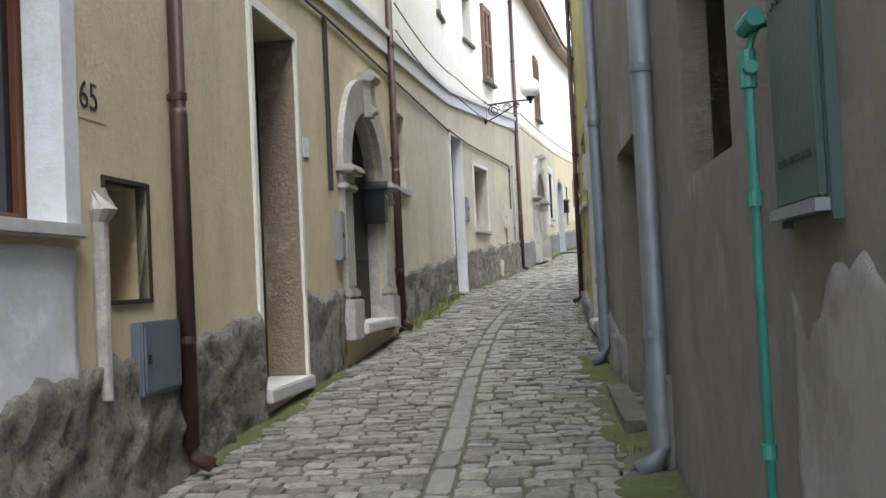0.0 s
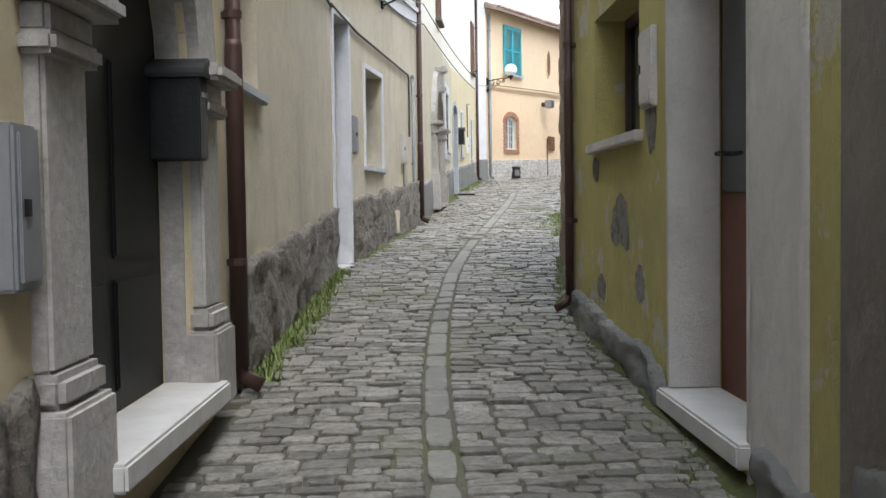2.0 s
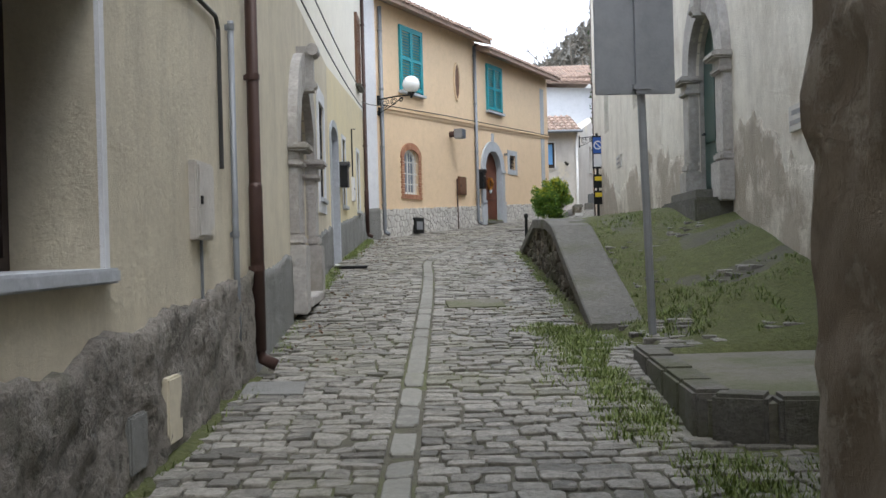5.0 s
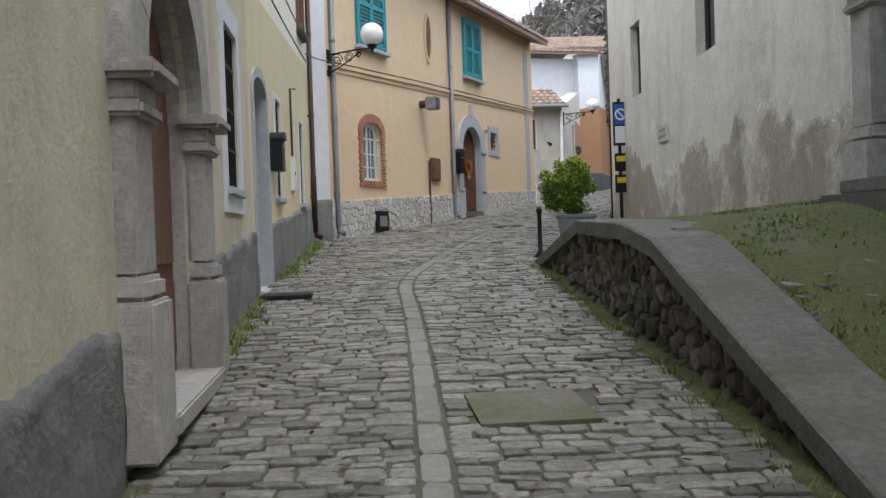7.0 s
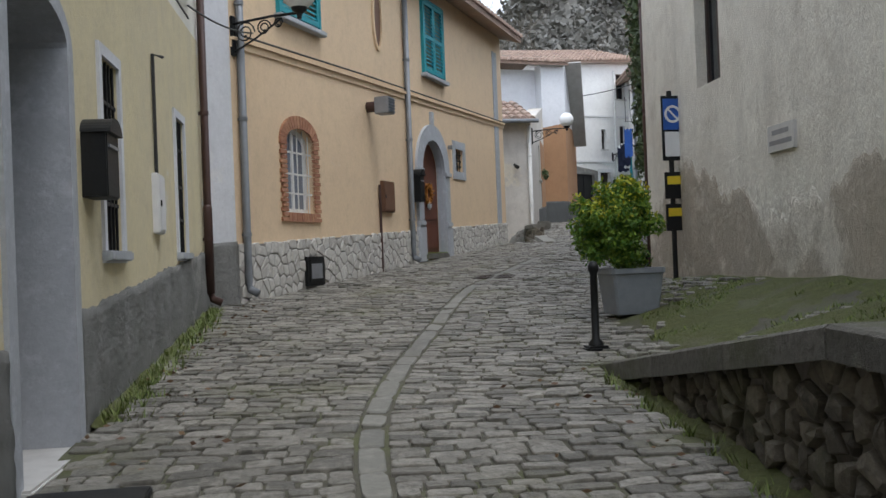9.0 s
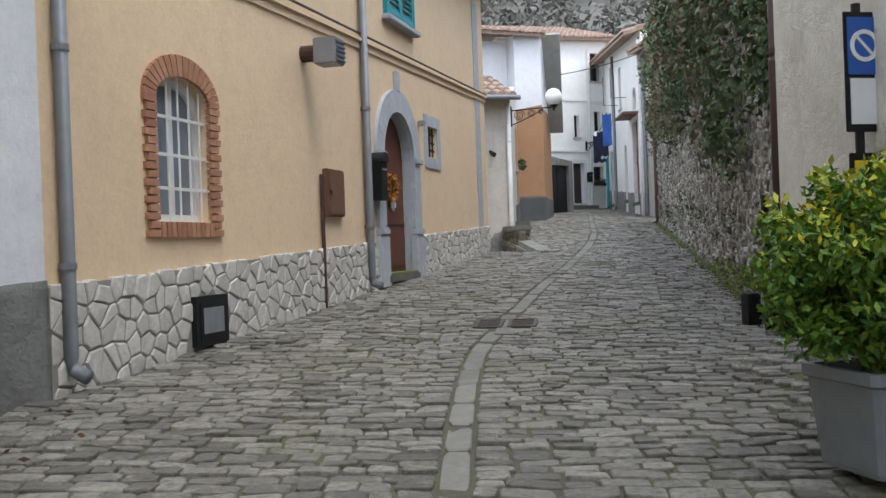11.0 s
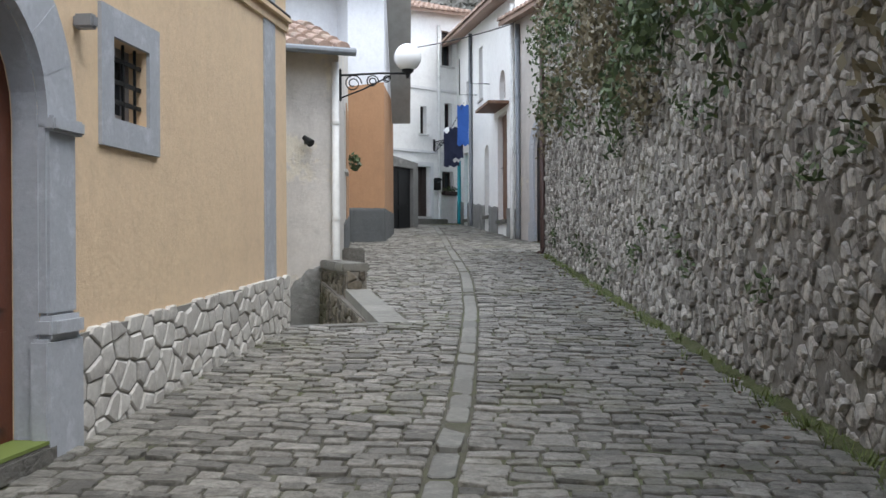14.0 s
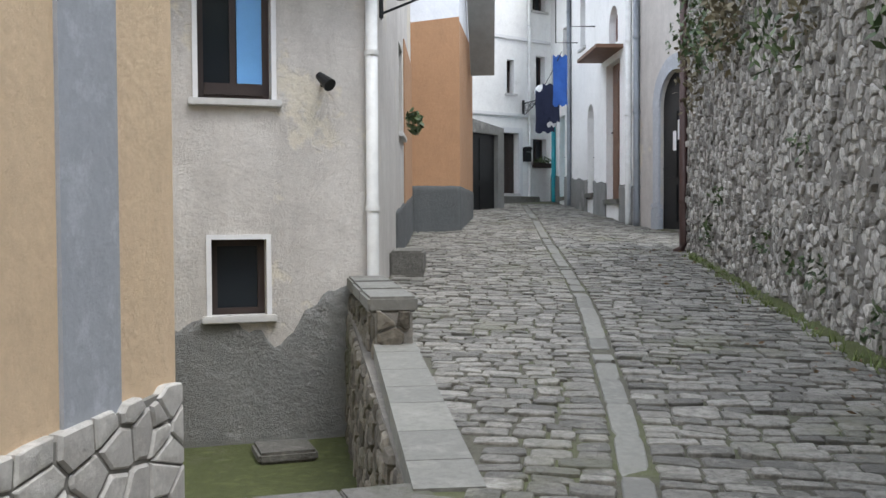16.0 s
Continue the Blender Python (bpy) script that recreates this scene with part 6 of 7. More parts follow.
for c, poly in cell_stones(0.2, 0.24, 0.12, seed=16):
    gg = Geo()
    stone_geo(gg, c, poly, lambda q, z, n: LP.at(-n, q - 0.18, 2.9 + z), 0.008, 0.02, 0.006)
    part("stone", gg, M_darkrubble, par, fix=False)

# ---- loose things in the street ----
t = thing("road_sign", (0.11, 19.9, 1.31), "road sign seen from its bare grey back", "road sign")
part("post", Geo().tube([(0.11, 19.9, 1.25), (0.05, 19.9, 3.78)], 0.028, 12), M_greymetal, t, "grey steel post")
part("panel", Geo().box(-0.25, 0.29, 19.855, 19.87, 3.0, 3.74, 0.005), M_greymetal, t, "bare grey metal sign back")
part("stiffener", Geo().box(0.02, 0.1, 19.83, 19.856, 3.0, 3.74), M_greymetal, t)
for z in (3.03, 3.66):
    part("clamp", Geo().box(0.0, 0.12, 19.82, 19.9, z, z + 0.035), M_greymetal, t)
t = thing("no_parking_sign", (2.42, 32.35, 2.3), "no-parking sign with yellow notices on dark post", "road sign")
part("post", Geo().tube([(2.4, 32.35, 2.2), (2.4, 32.35, 4.1)], 0.025, 10), M_black, t)
p = part("panel", Geo().box(2.3, 2.52, 32.31, 32.325, 3.42, 4.05, 0.004), M_black, t, "dark framed sign panel")
part("blue_field", Geo().box(2.315, 2.505, 32.302, 32.312, 3.72, 4.02), M_blue, p)
part("white_field", Geo().box(2.325, 2.495, 32.302, 32.312, 3.46, 3.7), M_whitepaint, p)
part("ring", Geo().ribbon([(2.41 + 0.062 * math.cos(a * math.pi / 12), 3.87 + 0.062 * math.sin(a * math.pi / 12)) for a in range(25)], [(2.41 + 0.085 * math.cos(a * math.pi / 12), 3.87 + 0.085 * math.sin(a * math.pi / 12)) for a in range(25)], 32.296, 32.303).prism([(2.36, 3.91), (2.372, 3.922), (2.46, 3.83), (2.448, 3.818)], 32.296, 32.303), M_whitepaint, p)
for z in (3.17, 2.86):
    q = part("lower_panel", Geo().box(2.31, 2.5, 32.31, 32.325, z - 0.12, z + 0.14, 0.004), M_black, t)
    part("yellow_field", Geo().box(2.335, 2.475, 32.304, 32.312, z + 0.02, z + 0.1), M_yellow, q)
t = thing("bollard", (0.58, 29.34, 1.94), "black iron bollard at the end of the wall", "bollard")
part("post", Geo().lathe((0.58, 29.34, 1.93), [(0.05, 0), (0.05, 0.05), (0.026, 0.08), (0.024, 0.5), (0.035, 0.52), (0.035, 0.55), (0.02, 0.58)], 14), M_black, t, smooth=True)
part("foot", Geo().box(0.5, 0.66, 29.27, 29.41, 1.92, 1.965, 0.015), M_black, t)
t = thing("short_post", (2.75, 33.95, 2.22), "thin dark post standing at the stone wall", "post")
part("post", Geo().box(2.735, 2.768, 33.9, 33.933, 2.2, 3.17), M_black, t)
t = pipe(Line((2.66, 33.35), (2.57, 33.3)), 0.0, 2.3, 8, 0.045, M_brownpipe, "rusty brown downpipe at the church corner", False, 0.12, lower=4.0)
part("dark_bin", Geo().box(2.76, 2.86, 34.18, 34.3, 2.24, 2.48, 0.01), M_black, None, "small dark box at the foot of the wall", category="box")

# potted shrub
px, py = 1.34, 30.74
pz = height(px, py)
t = thing("potted_shrub", (px, py, pz), "yellow-green shrub in a grey square planter", "potted plant")
g = Geo()
prof = [(0.17, 0.0), (0.175, 0.02), (0.205, 0.31), (0.22, 0.32), (0.22, 0.36), (0.19, 0.36), (0.185, 0.3)]
v = [(px + r * sx, py + r * sy, pz + z) for r, z in prof for sx, sy in ((-1, -0.9), (-0.9, -1), (0.9, -1), (1, -0.9), (1, 0.9), (0.9, 1), (-0.9, 1), (-1, 0.9))]
g.add(v, [(i * 8 + k, i * 8 + (k + 1) % 8, (i + 1) * 8 + (k + 1) % 8, (i + 1) * 8 + k) for i in range(len(prof) - 1) for k in range(8)] + [tuple(range(8)), tuple(range(48, 56))])
part("planter", g, M_planter, t, "grey square planter")
g = Geo()
rnd = random.Random(5)
for i in range(9):
    a = i * 0.7
    g.tube([(px, py, pz + 0.3), (px - 0.05 + 0.12 * math.cos(a), py + 0.12 * math.sin(a), pz + 0.55), (px - 0.1 + 0.24 * math.cos(a), py + 0.24 * math.sin(a), pz + 0.88)], [0.014, 0.01, 0.004], 6)
part("stems", g, M_bark, t)
leaf_g, tip = Geo(), Geo()
for i in range(95):
    while True:
        d = Vector((rnd.uniform(-1, 1), rnd.uniform(-1, 1), rnd.uniform(-1, 1)))
        if 0.35 < d.length < 1:
            break
    w_ = 1 + 0.25 * noise.noise(d * 2.2)
    cc = (px - 0.08 + d.x * 0.31 * w_, py + d.y * 0.31 * w_, pz + 0.72 + d.z * 0.34 * w_)
    leaves_geo(leaf_g, cc, (0.1, 0.1, 0.09), 150, 0.021, rnd)
    if d.z > -0.1:
        leaves_geo(tip, (cc[0], cc[1], cc[2] + 0.05), (0.09, 0.09, 0.07), 34 if d.z > 0.2 else 14, 0.021, rnd)
part("crown", leaf_g, M_leaf, t, "dense small green leaves", fix=False)
part("young_leaves", tip, M_leaftip, t, "yellow-green young leaves", fix=False)

# platform beside the lane
plat = [(-0.08, 19.45), (-0.29, 17.5), (-0.1, 17.36), (1.1, 17.2), (1.28, 19.5)]
zz = 1.35
t = part("stone_platform", Geo().add([(x, y, z) for z in (1.0, zz - 0.03) for x, y in plat], [(0, 1, 2, 3, 4), (5, 6, 7, 8, 9)] + [(i, (i + 1) % 5, 5 + (i + 1) % 5, 5 + i) for i in range(5)]), M_mossyslab, None, "low concrete platform edged with stone kerbs", category="platform", kind="structure")
for a, b in (((-0.08, 19.45), (-0.14, 18.9)), ((-0.142, 18.88), (-0.2, 18.35)), ((-0.202, 18.33), (-0.25, 17.9)), ((-0.252, 17.88), (-0.29, 17.52)), ((-0.27, 17.5), (-0.06, 17.38)), ((-0.04, 17.37), (0.3, 17.32)), ((0.32, 17.315), (0.7, 17.26)), ((0.72, 17.255), (1.1, 17.2)), ((1.2, 19.5), (0.6, 19.5)), ((0.58, 19.5), (-0.02, 19.49))):
    ln = Line(a, b)
    part("kerb_stone", Geo().box(0.004, ln.len - 0.004, -0.12, 0.06, 1.05, zz + random.uniform(0, 0.02), 0.018), M_coping, t, m=ln.m)
part("manhole_slab", Geo().add([(x, y, road_z(y) + dz) for dz in (-0.02, 0.012) for x, y in ((-1.13, 22.14), (-0.62, 22.14), (-0.62, 22.72), (-1.13, 22.72))], ((0, 1, 2, 3), (4, 5, 6, 7), (0, 1, 5, 4), (1, 2, 6, 5), (2, 3, 7, 6), (3, 0, 4, 7))), M_mossyslab, None, "dark olive cover slab let into the cobbles", category="manhole cover")

part("gutter_slab", Geo().add([(x, y, road_z(y) + dz) for dz in (-0.03, 0.014) for x, y in ((-2.48, 18.7), (-2.14, 18.66), (-2.15, 19.0), (-2.48, 19.04))], ((0, 1, 2, 3), (4, 5, 6, 7), (0, 1, 5, 4), (1, 2, 6, 5), (2, 3, 7, 6), (3, 0, 4, 7))), M_cement, None, "dark stone slab below the brown downpipe", category="drain cover")

# double drain grate
t = thing("drain_grate", (1.17, 34.95, road_z(34.95)), "pair of cast iron drain grates in the lane", "drain grate")
gm = Matrix.Translation((0.875, 34.78, road_z(34.72) - 0.002)) @ pose(0, 0, 0, 3.6, 0, -20)
for k in (0, 1):
    x0 = 0.25 * k
    fr = part("grate", Geo().box(x0, x0 + 0.21, 0, 0.025, -0.03, 0.012).box(x0, x0 + 0.21, 0.375, 0.4, -0.03, 0.012).box(x0, x0 + 0.025, 0.025, 0.375, -0.03, 0.012).box(x0 + 0.185, x0 + 0.21, 0.025, 0.375, -0.03, 0.012), M_iron, t, m=gm)
    for i in range(9):
        part("bar", Geo().box(x0 + 0.025, x0 + 0.185, 0.04 + i * 0.038, 0.058 + i * 0.038, -0.03, 0.008), M_iron, fr, m=gm)
    # near-black plate under the bars, painted for the shade in the drain
    part("pit", Geo().box(x0 + 0.02, x0 + 0.19, 0.02, 0.38, -0.025, -0.012), M_dark, fr, m=gm)

for y0, y1, x0, x1 in ((-0.3, -0.004, 0.175, 0.285), (0.0, 0.4, 0.213, 0.247), (0.404, 0.68, 0.175, 0.285)):
    part("channel_stone", Geo().box(x0, x1, y0, y1, -0.03, 0.006, 0.004), M_drainstone, t, "grey gutter stone between the grates", gm)

# ---- plants ----
rnd = random.Random(12)
g = Geo()


def tuft(x, y, z, n, hgt, spread):
    for _ in range(n):
        a, r = rnd.uniform(0, 6.28), rnd.uniform(0, spread)
        bx, by = x + r * math.cos(a), y + r * math.sin(a)
        hh, b = hgt * rnd.uniform(0.5, 1.2), rnd.uniform(0, 6.28)
        lx, ly, w_ = 0.7 * hh * math.cos(b), 0.7 * hh * math.sin(b), 0.005 + 0.018 * hgt
        g.add(((bx - w_ * math.sin(b), by + w_ * math.cos(b), z), (bx + w_ * math.sin(b), by - w_ * math.cos(b), z), (bx + lx, by + ly, z + hh)), ((0, 1, 2),))


for line, y0, y1, dens, hgt in ((LB1, 10.2, 14.3, 70, 0.085), (LA1, 4.6, 7.3, 8, 0.05), (LB2, 15.3, 19.2, 7, 0.06), (LC1, 19.5, 21.5, 8, 0.06), (LC2, 28, 32.6, 45, 0.08), (LC1, 24.0, 26.5, 14, 0.09), (RB, 8.2, 12.0, 6, 0.05), (RC, 12.2, 15.4, 8, 0.07), (TL, 20.8, 28.4, 14, 0.07), (LSW, 34.5, 49, 12, 0.08), (RA0, 3.2, 4.3, 10, 0.05), (RA, 4.6, 7.9, 9, 0.06)):
    for i in range(int((y1 - y0) * dens)):
        y = rnd.uniform(y0, y1)
        p = line.at(line.s(y), 0.04 + abs(rnd.gauss(0, 0.06)), 0)
        tuft(p.x, p.y, height(p.x, p.y) - 0.02, rnd.randint(5, 12), hgt, 0.05)
for _ in range(2600):
    y = rnd.uniform(15.6, 21)
    x = rnd.gauss(-0.38, 0.14) if rnd.random() < 0.6 else rnd.uniform(-0.3, 1)
    if noise.noise((x * 2, y * 1.3, 9)) > -0.25 and not (17.2 < y < 19.6 and x > -0.32):
        tuft(x, y, height(x, y) - 0.015, 12, 0.05, 0.07)
for _ in range(6500):
    y = rnd.uniform(20.3, 33)
    x = rnd.uniform(0.0, 2.4)
    xl, xr = interp(y, (20.3, 28.65, 33.2), (0.2, 0.75, 2.0)), interp(y, (15.5, 33.4), (1.0, 2.55))
    if xl < x < xr and noise.noise((x * 1.6, y * 1.1, 2)) > 0.0:
        tuft(x, y, height(x, y) - 0.012, 8, 0.028, 0.08)
part("grass", g, M_grass, None, "grass and moss tufts along the walls", category="grass", kind="stuff", fix=False)
g = Geo()
for _ in range(500):
    y = rnd.uniform(20, 41)
    line = rnd.choice((LC2, TL, LSW, LSW, LC1))
    y = rnd.uniform(min(line.a.y, line.b.y), max(line.a.y, line.b.y))
    p = line.at(line.s(y), 0.05 + abs(rnd.gauss(0, 0.35)), 0)
    leaves_geo(g, (p.x, p.y, height(p.x, p.y) + 0.018), (0.02, 0.02, 0.004), 1, 0.022, rnd, 0.1)
part("leaf_litter", g, M_litter, None, "scattered brown dead leaves on the cobbles", category="leaves", kind="stuff", fix=False)

ivy, dry = Geo(), Geo()
for _ in range(560):
    y = rnd.uniform(34.6, 43.5) if rnd.random() < 0.8 else rnd.uniform(43.5, 48.5)
    f = noise.noise((y * 0.7, 3, 1))
    low = 4.3 + 0.06 * (y - 34) + 1.1 * noise.noise((y * 0.9, 0, 5)) - (0.9 if 35 < y < 37.5 else 0)
    z = rnd.uniform(low, 6.7) if rnd.random() < 0.8 else rnd.uniform(6.3, 7.0)
    p = LSW.at(LSW.s(y), 0.08 + 0.25 * max(0, (z - 5)) * 0.3 + rnd.uniform(0, 0.12), z)
    leaves_geo(ivy if noise.noise((y * 0.8, z * 0.8, 7)) > -0.12 else dry, p, (0.16, 0.16, 0.26), 34, 0.045, rnd, hang=0.8)
for y in (33.6, 33.75, 33.9, 34.05, 34.2):
    for i in range(14):
        z = 3.9 + i * 0.22
        leaves_geo(ivy, LSW.at(LSW.s(y), 0.1, z), (0.12, 0.12, 0.16), 26, 0.045, rnd, hang=0.8)
for _ in range(26):
    y, z = rnd.uniform(34.5, 48), rnd.uniform(3.0, 4.6)
    leaves_geo(ivy, LSW.at(LSW.s(y), 0.06, z), (0.09, 0.09, 0.12), 30, 0.03, rnd, hang=0.5)
t = thing("creeper", LSW.at(LSW.s(38), 0.1, 6.5), "ivy and dry creeper hanging over the stone wall", "creeper", kind="stuff")
part("ivy_leaves", ivy, M_ivy, t, fix=False, kind="stuff")
part("dry_creeper", dry, M_dry, t, "dry brown creeper", fix=False, kind="stuff")
for y, z in ((34.6, 2.45), (35.2, 2.45), (36.4, 2.5)):
    g = Geo()
    leaves_geo(g, LSW.at(LSW.s(y), 0.12, z + 0.1), (0.2, 0.12, 0.1), 200, 0.024, rnd)
    part("weed", g, M_grass, None, "green weed growing at the foot of the wall", category="weed", group="weeds", fix=False)

# wooded hill and bare trees behind the village
g = Geo()
NXH, NYH = 60, 12
hill = lambda x, y: 3 + 62 * math.exp(-((x - 85) / 62) ** 2) * min(1, max(0, (y - 95) / 75)) + 1.5 * noise.noise((x * 0.03, y * 0.03, 1))
for j in range(NYH + 1):
    for i in range(NXH + 1):
        x, y = -60 + 5 * i, 95 + 10 * j
        g.v.append((x, y, hill(x, y)))
g.f = [(j * (NXH + 1) + i, j * (NXH + 1) + i + 1, (j + 1) * (NXH + 1) + i + 1, (j + 1) * (NXH + 1) + i) for j in range(NYH) for i in range(NXH)]
part("hill", g, M_woods, None, "wooded winter hill behind the village", category="hill", kind="structure", fix=False)
g = Geo()
for _ in range(1500):
    x, y = rnd.uniform(-10, 130), rnd.uniform(110, 190)
    leaves_geo(g, (x, y, hill(x, y) + 2.2), (2.4, 2.4, 2.8), 60, 0.6, rnd)
part("far_woods", g, M_woods, None, "grey-green winter woods on the hill", category="woods", kind="stuff", fix=False)


def bare_tree(x, y, z, hgt, seed):
    r = random.Random(seed)
    t = thing("bare_tree", (x, y, z), "leafless tree standing behind the roofs", "tree", "bare trees")
    trunk, limbs = Geo(), Geo()
    trunk.tube([(x, y, z), (x + 0.2, y, z + hgt * 0.4), (x + 0.1, y, z + hgt * 0.75)], [0.22, 0.16, 0.08], 8)

    def grow(p, d, ln, rad, depth):
        q = p + d * ln
        limbs.tube([p, p.lerp(q, 0.5) + Vector((r.gauss(0, 0.05), r.gauss(0, 0.05), 0)) * ln, q], [rad, rad * 0.8, rad * 0.55], 5, False)
        if depth:
            for _ in range(r.randint(3, 4)):
                grow(p.lerp(q, r.uniform(0.5, 1)), (d + Vector((r.gauss(0, 0.5), r.gauss(0, 0.5), r.gauss(0.15, 0.3)))).normalized(), ln * r.uniform(0.5, 0.8), rad * 0.5, depth - 1)

    for i in range(7):
        a = i * 2.4
        grow(Vector((x + 0.15, y, z + hgt * (0.3 + 0.06 * i))), Vector((math.cos(a) * 0.6, math.sin(a) * 0.6, 0.9)).normalized(), hgt * 0.24, 0.07, 3)
    part("trunk", trunk, M_bark, t, smooth=True)
    part("branches", limbs, M_bark, t, fix=False, kind="stuff")


bare_tree(11, 88, 3.5, 15, 1)
bare_tree(14, 92, 3.5, 17, 2)
bare_tree(18, 90, 3.5, 14, 3)

# ---- stones of walls, plinth and paving ----
NEAR = 300
rest, made = Geo(), 0
for c, poly in cell_stones(LSW.len, 4.6, 0.07, 0.6, 1.4, 21):
    gg = Geo()
    if random.random() < 0.1:
        continue
    lift, big = random.uniform(0.002, 0.024) * (1 if random.random() < 0.75 else 1.6), random.uniform(0.0, 0.006)
    place = lambda q, z, n: LSW.at(q, n, z + LSW.ground(q) - 0.05)
    y = LSW.at(c[0], 0, 0).y
    if 38.2 < y < 44.5 and c[1] < 2.3 and made < NEAR:
        stone_geo(gg, c, poly, place, 0.011, lift, big)
        part("stone", gg, M_rubble, sw, fix=False)
        made += 1
    else:
        stone_geo(rest, c, poly, place, 0.011, lift, big)
part("rubble_stones", rest, M_rubble, sw, kind="stuff", fix=False)

plinth = part("stone_plinth", Geo(), M_flagjoint, None, "plinth clad with irregular pale flagstones", category="plinth", kind="structure")
for a, b in ((0, LY.s(37.64)), (LY.s(39.08), LY.len)):
    part("bed", Geo().add([(q, n, z) for q, z1 in ((a, 2.76 + 0.4 * a / LY.len), (b, 2.76 + 0.4 * b / LY.len)) for n in (0.001, 0.02) for z in (1.8, z1)], ((0, 1, 3, 2), (4, 6, 7, 5), (0, 4, 5, 1), (2, 3, 7, 6), (0, 2, 6, 4), (1, 5, 7, 3))), M_flagjoint, plinth, m=LY.m)
ptop = lambda q: 2.78 + 0.4 * q / LY.len
for c, poly in cell_stones(LY.len, 0.68, 0.13, 0.47, 1.05, 31):
    zc = lambda q, z: LY.ground(q) - 0.06 + z * (ptop(q) - LY.ground(q) + 0.06) / 0.68
    if LY.s(37.66) < c[0] < LY.s(39.05) or (LY.s(34.4) < c[0] < LY.s(34.82) and c[1] < 0.4):
        continue
    gg = Geo()
    stone_geo(gg, c, poly, lambda q, z, n: LY.at(q, n + 0.02, zc(q, z)), 0.008, random.uniform(0.006, 0.014), 0.002)
    part("flagstone", gg, M_flag, plinth, fix=False)


class Course:
    """The lane's curved axis: metres along it to a point and a side direction."""

    def __init__(self, pts):
        fine = []
        for i in range(len(pts) - 1):
            p0, p1, p2, p3 = (Vector(pts[max(0, min(len(pts) - 1, i + k))]) for k in (-1, 0, 1, 2))
            for k in range(12):
                t = k / 12
                fine.append(0.5 * (2 * p1 + (p2 - p0) * t + (2 * p0 - 5 * p1 + 4 * p2 - p3) * t * t + (3 * p1 - p0 - 3 * p2 + p3) * t ** 3))
        self.p = fine + [Vector(pts[-1])]
        self.c = [0.0]
        for a, b in zip(self.p, self.p[1:]):
            self.c.append(self.c[-1] + (b - a).length)

    def at(self, d, u):
        i = min(len(self.p) - 2, max(0, int(np.searchsorted(self.c, d)) - 1))
        a, b = self.p[max(0, i - 6)], self.p[min(len(self.p) - 1, i + 7)]
        t = (b - a).normalized()
        p = self.p[i].lerp(self.p[i + 1], (d - self.c[i]) / max(1e-6, self.c[i + 1] - self.c[i]))
        return p.x + t.y * u, p.y - t.x * u


axis = Course(DRAIN)
cob_rnd = random.Random(77)
rest, made, drain_rest = Geo(), 0, Geo()


def cobble(g, cs, lift, rnd_):
    """A worn stone from four corners (world x, y): cut corners, a rounded shoulder, a slightly tilted top."""
    cx, cy = sum(p[0] for p in cs) / 4, sum(p[1] for p in cs) / 4
    ring = []
    for i in range(4):
        a, b = cs[i], cs[(i + 1) % 4]
        f0, f1 = rnd_.uniform(0.05, 0.2), 1 - rnd_.uniform(0.05, 0.2)
        for f in (f0, f1):
            ring.append((a[0] + (b[0] - a[0]) * f, a[1] + (b[1] - a[1]) * f))
    zc = height(cx, cy)
    tx, ty = rnd_.gauss(0, 0.035), rnd_.gauss(0, 0.035)
    v = []
    for k, dz in ((1.0, -0.03), (0.99, lift - 0.005), (0.925, lift)):
        for x, y in ring:
            x_, y_ = cx + (x - cx) * k, cy + (y - cy) * k
            v.append((x_, y_, zc + SLOPE * (y_ - cy) + dz + (x_ - cx) * tx + (y_ - cy) * ty + (rnd_.gauss(0, 0.0012) if dz > 0 else 0)))
    g.add(v, [(r * 8 + i, r * 8 + (i + 1) % 8, (r + 1) * 8 + (i + 1) % 8, (r + 1) * 8 + i) for r in range(2) for i in range(8)] + [tuple(range(16, 24))])


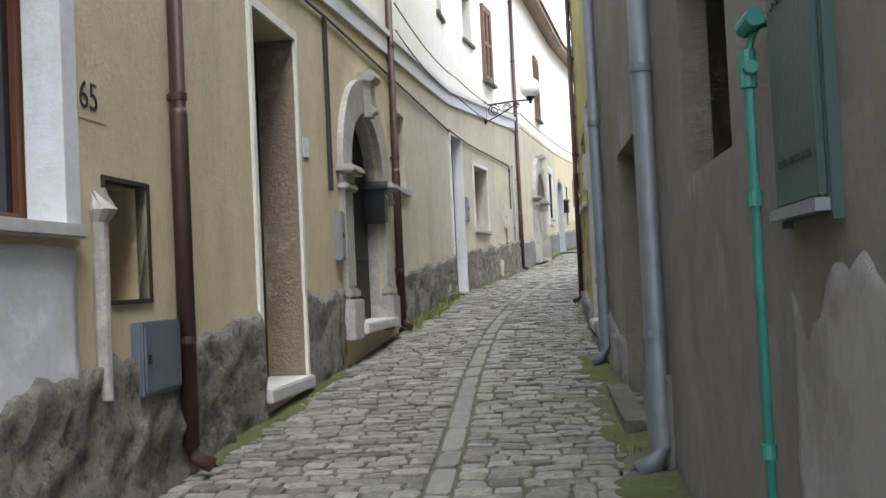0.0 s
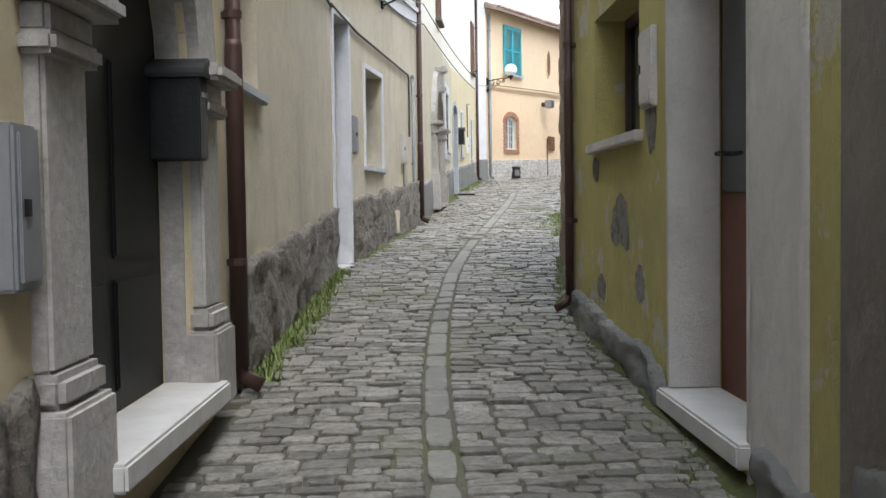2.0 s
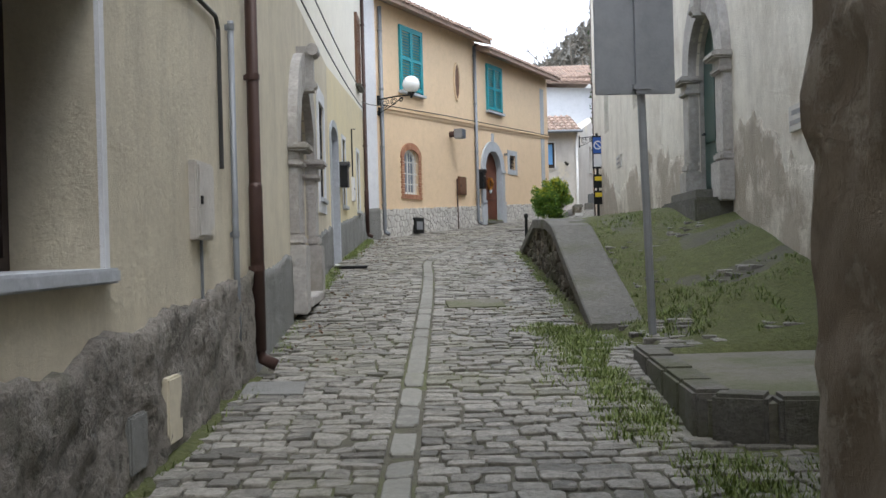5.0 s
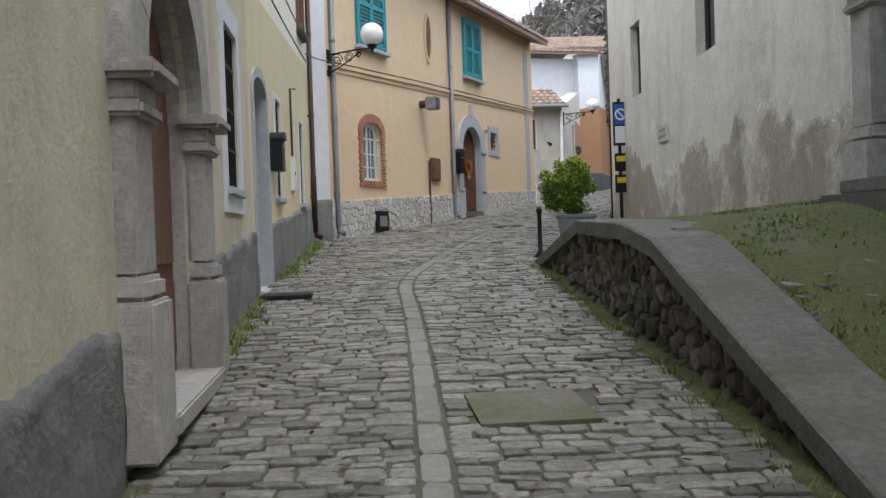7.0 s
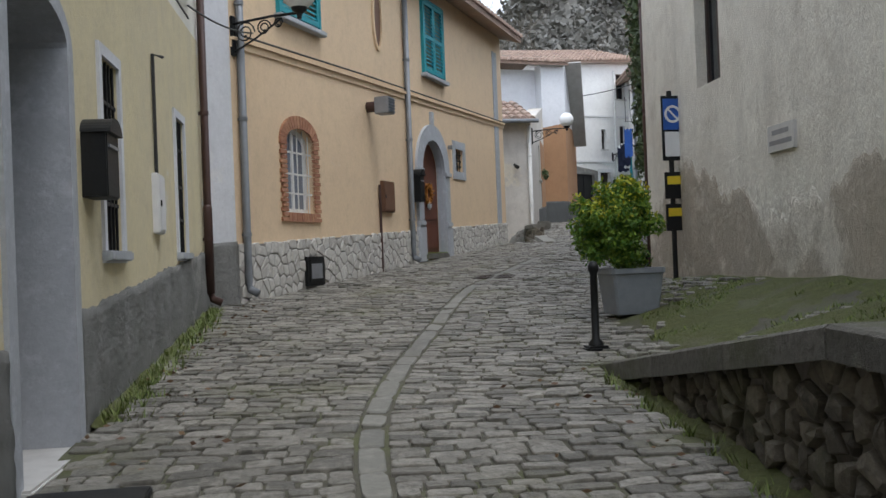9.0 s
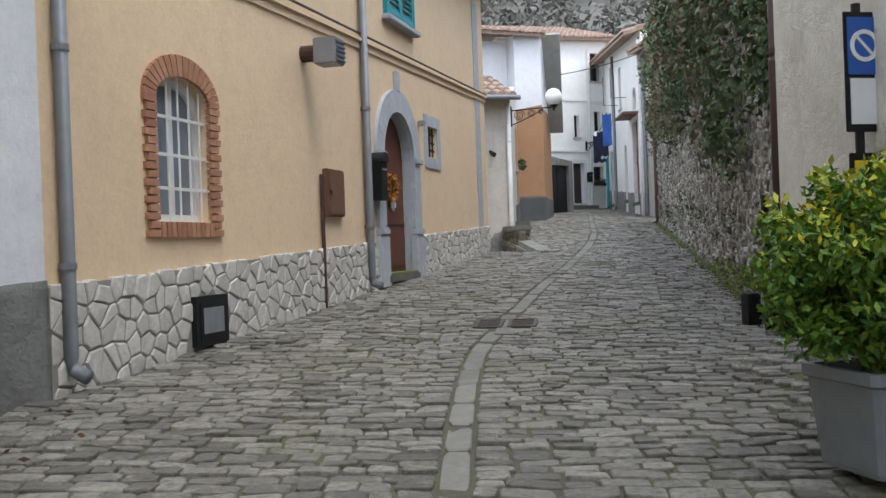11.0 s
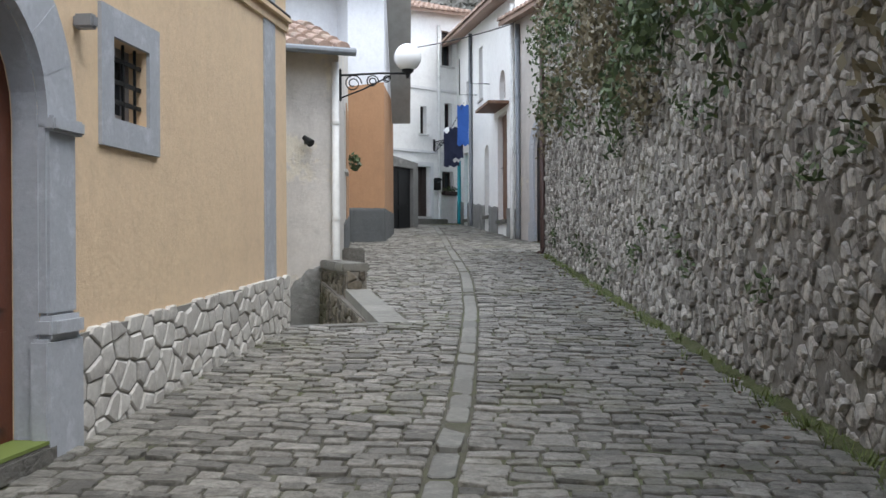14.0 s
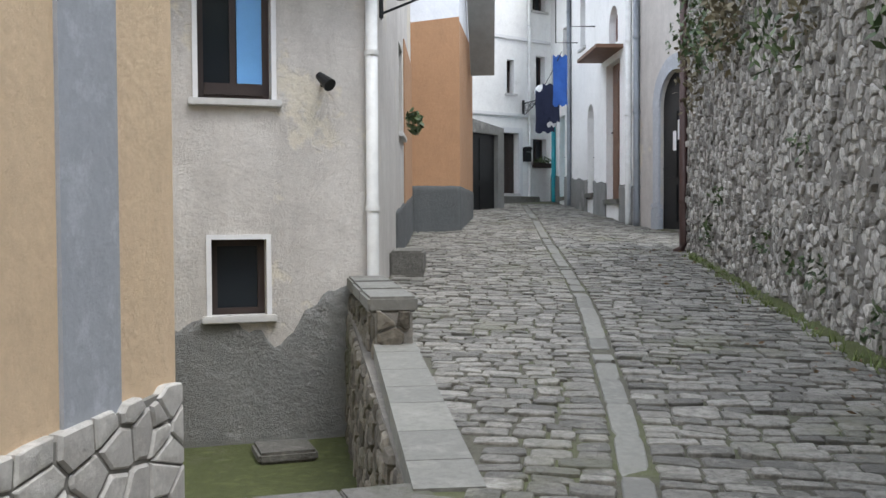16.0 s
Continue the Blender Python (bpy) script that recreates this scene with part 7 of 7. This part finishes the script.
d = 0.4
DW = 0.066
SKIP = [[(-1.14, 22.1), (-0.6, 22.1), (-0.6, 22.76), (-1.14, 22.76)], [(0.85, 34.78), (1.31, 34.6), (1.47, 35.06), (1.01, 35.22)], plat, [(TL.at(0, 0.06, 0)[0], 28.7), (TL.at(TL.len, 0.06, 0)[0], 20.55), TL.at(TL.len, -0.38, 0)[:2], TL.at(0, -0.38, 0)[:2]]]
while d < axis.c[-1] - 0.3:
    row = cob_rnd.uniform(0.07, 0.125)
    for side in (-1, 1):
        u = DW
        while u < 4.2:
            w_ = cob_rnd.uniform(0.09, 0.21)
            gap = 0.006
            j = lambda: cob_rnd.uniform(-0.007, 0.007)
            mid = axis.at(d + row / 2, side * (u + w_ / 2))
            skew = 0.02 * math.sin(d * 1.7 + u * 2.1)
            if inside(mid, OUTLINE) and not any(inside(mid, q) for q in SKIP):
                wild = inside(mid, TERRACE) and mid[1] < 30.6
                if not wild or noise.noise((mid[0] * 1.8, mid[1] * 1.8, 4)) > 0.28:
                    cs = [axis.at(d + a + skew + j(), side * (u + b + j())) for a, b in ((gap, gap), (gap, w_ - gap), (row - gap, w_ - gap), (row - gap, gap))]
                    lift = (0.004 if not wild else 0.0) + cob_rnd.uniform(-0.006, 0.008)
                    if 12.5 < mid[1] < 15.2 and made < NEAR:
                        gg = Geo()
                        cobble(gg, cs, lift, cob_rnd)
                        part("cobble", gg, M_cobble, road, fix=False)
                        made += 1
                    else:
                        cobble(rest, cs, lift, cob_rnd)
            u += w_
    d += row
part("cobbles", rest, M_cobble, road, "worn limestone cobbles", kind="stuff", fix=False)
d = 0.4
while d < axis.c[-1] - 0.6:
    ln = cob_rnd.uniform(0.28, 0.55)
    if not any(inside(axis.at(d + ln * k, 0), SKIP[1]) for k in (0, 0.25, 0.5, 0.75, 1)):
        cs = [axis.at(d + a, b) for a, b in ((0.006, -DW + 0.01), (0.006, DW - 0.012), (ln - 0.006, DW - 0.012), (ln - 0.006, -DW + 0.01))]
        gg = Geo()
        cobble(gg, cs, 0.002, cob_rnd)
        part("drain_stone", gg, M_drainstone, road, fix=False)
    d += ln
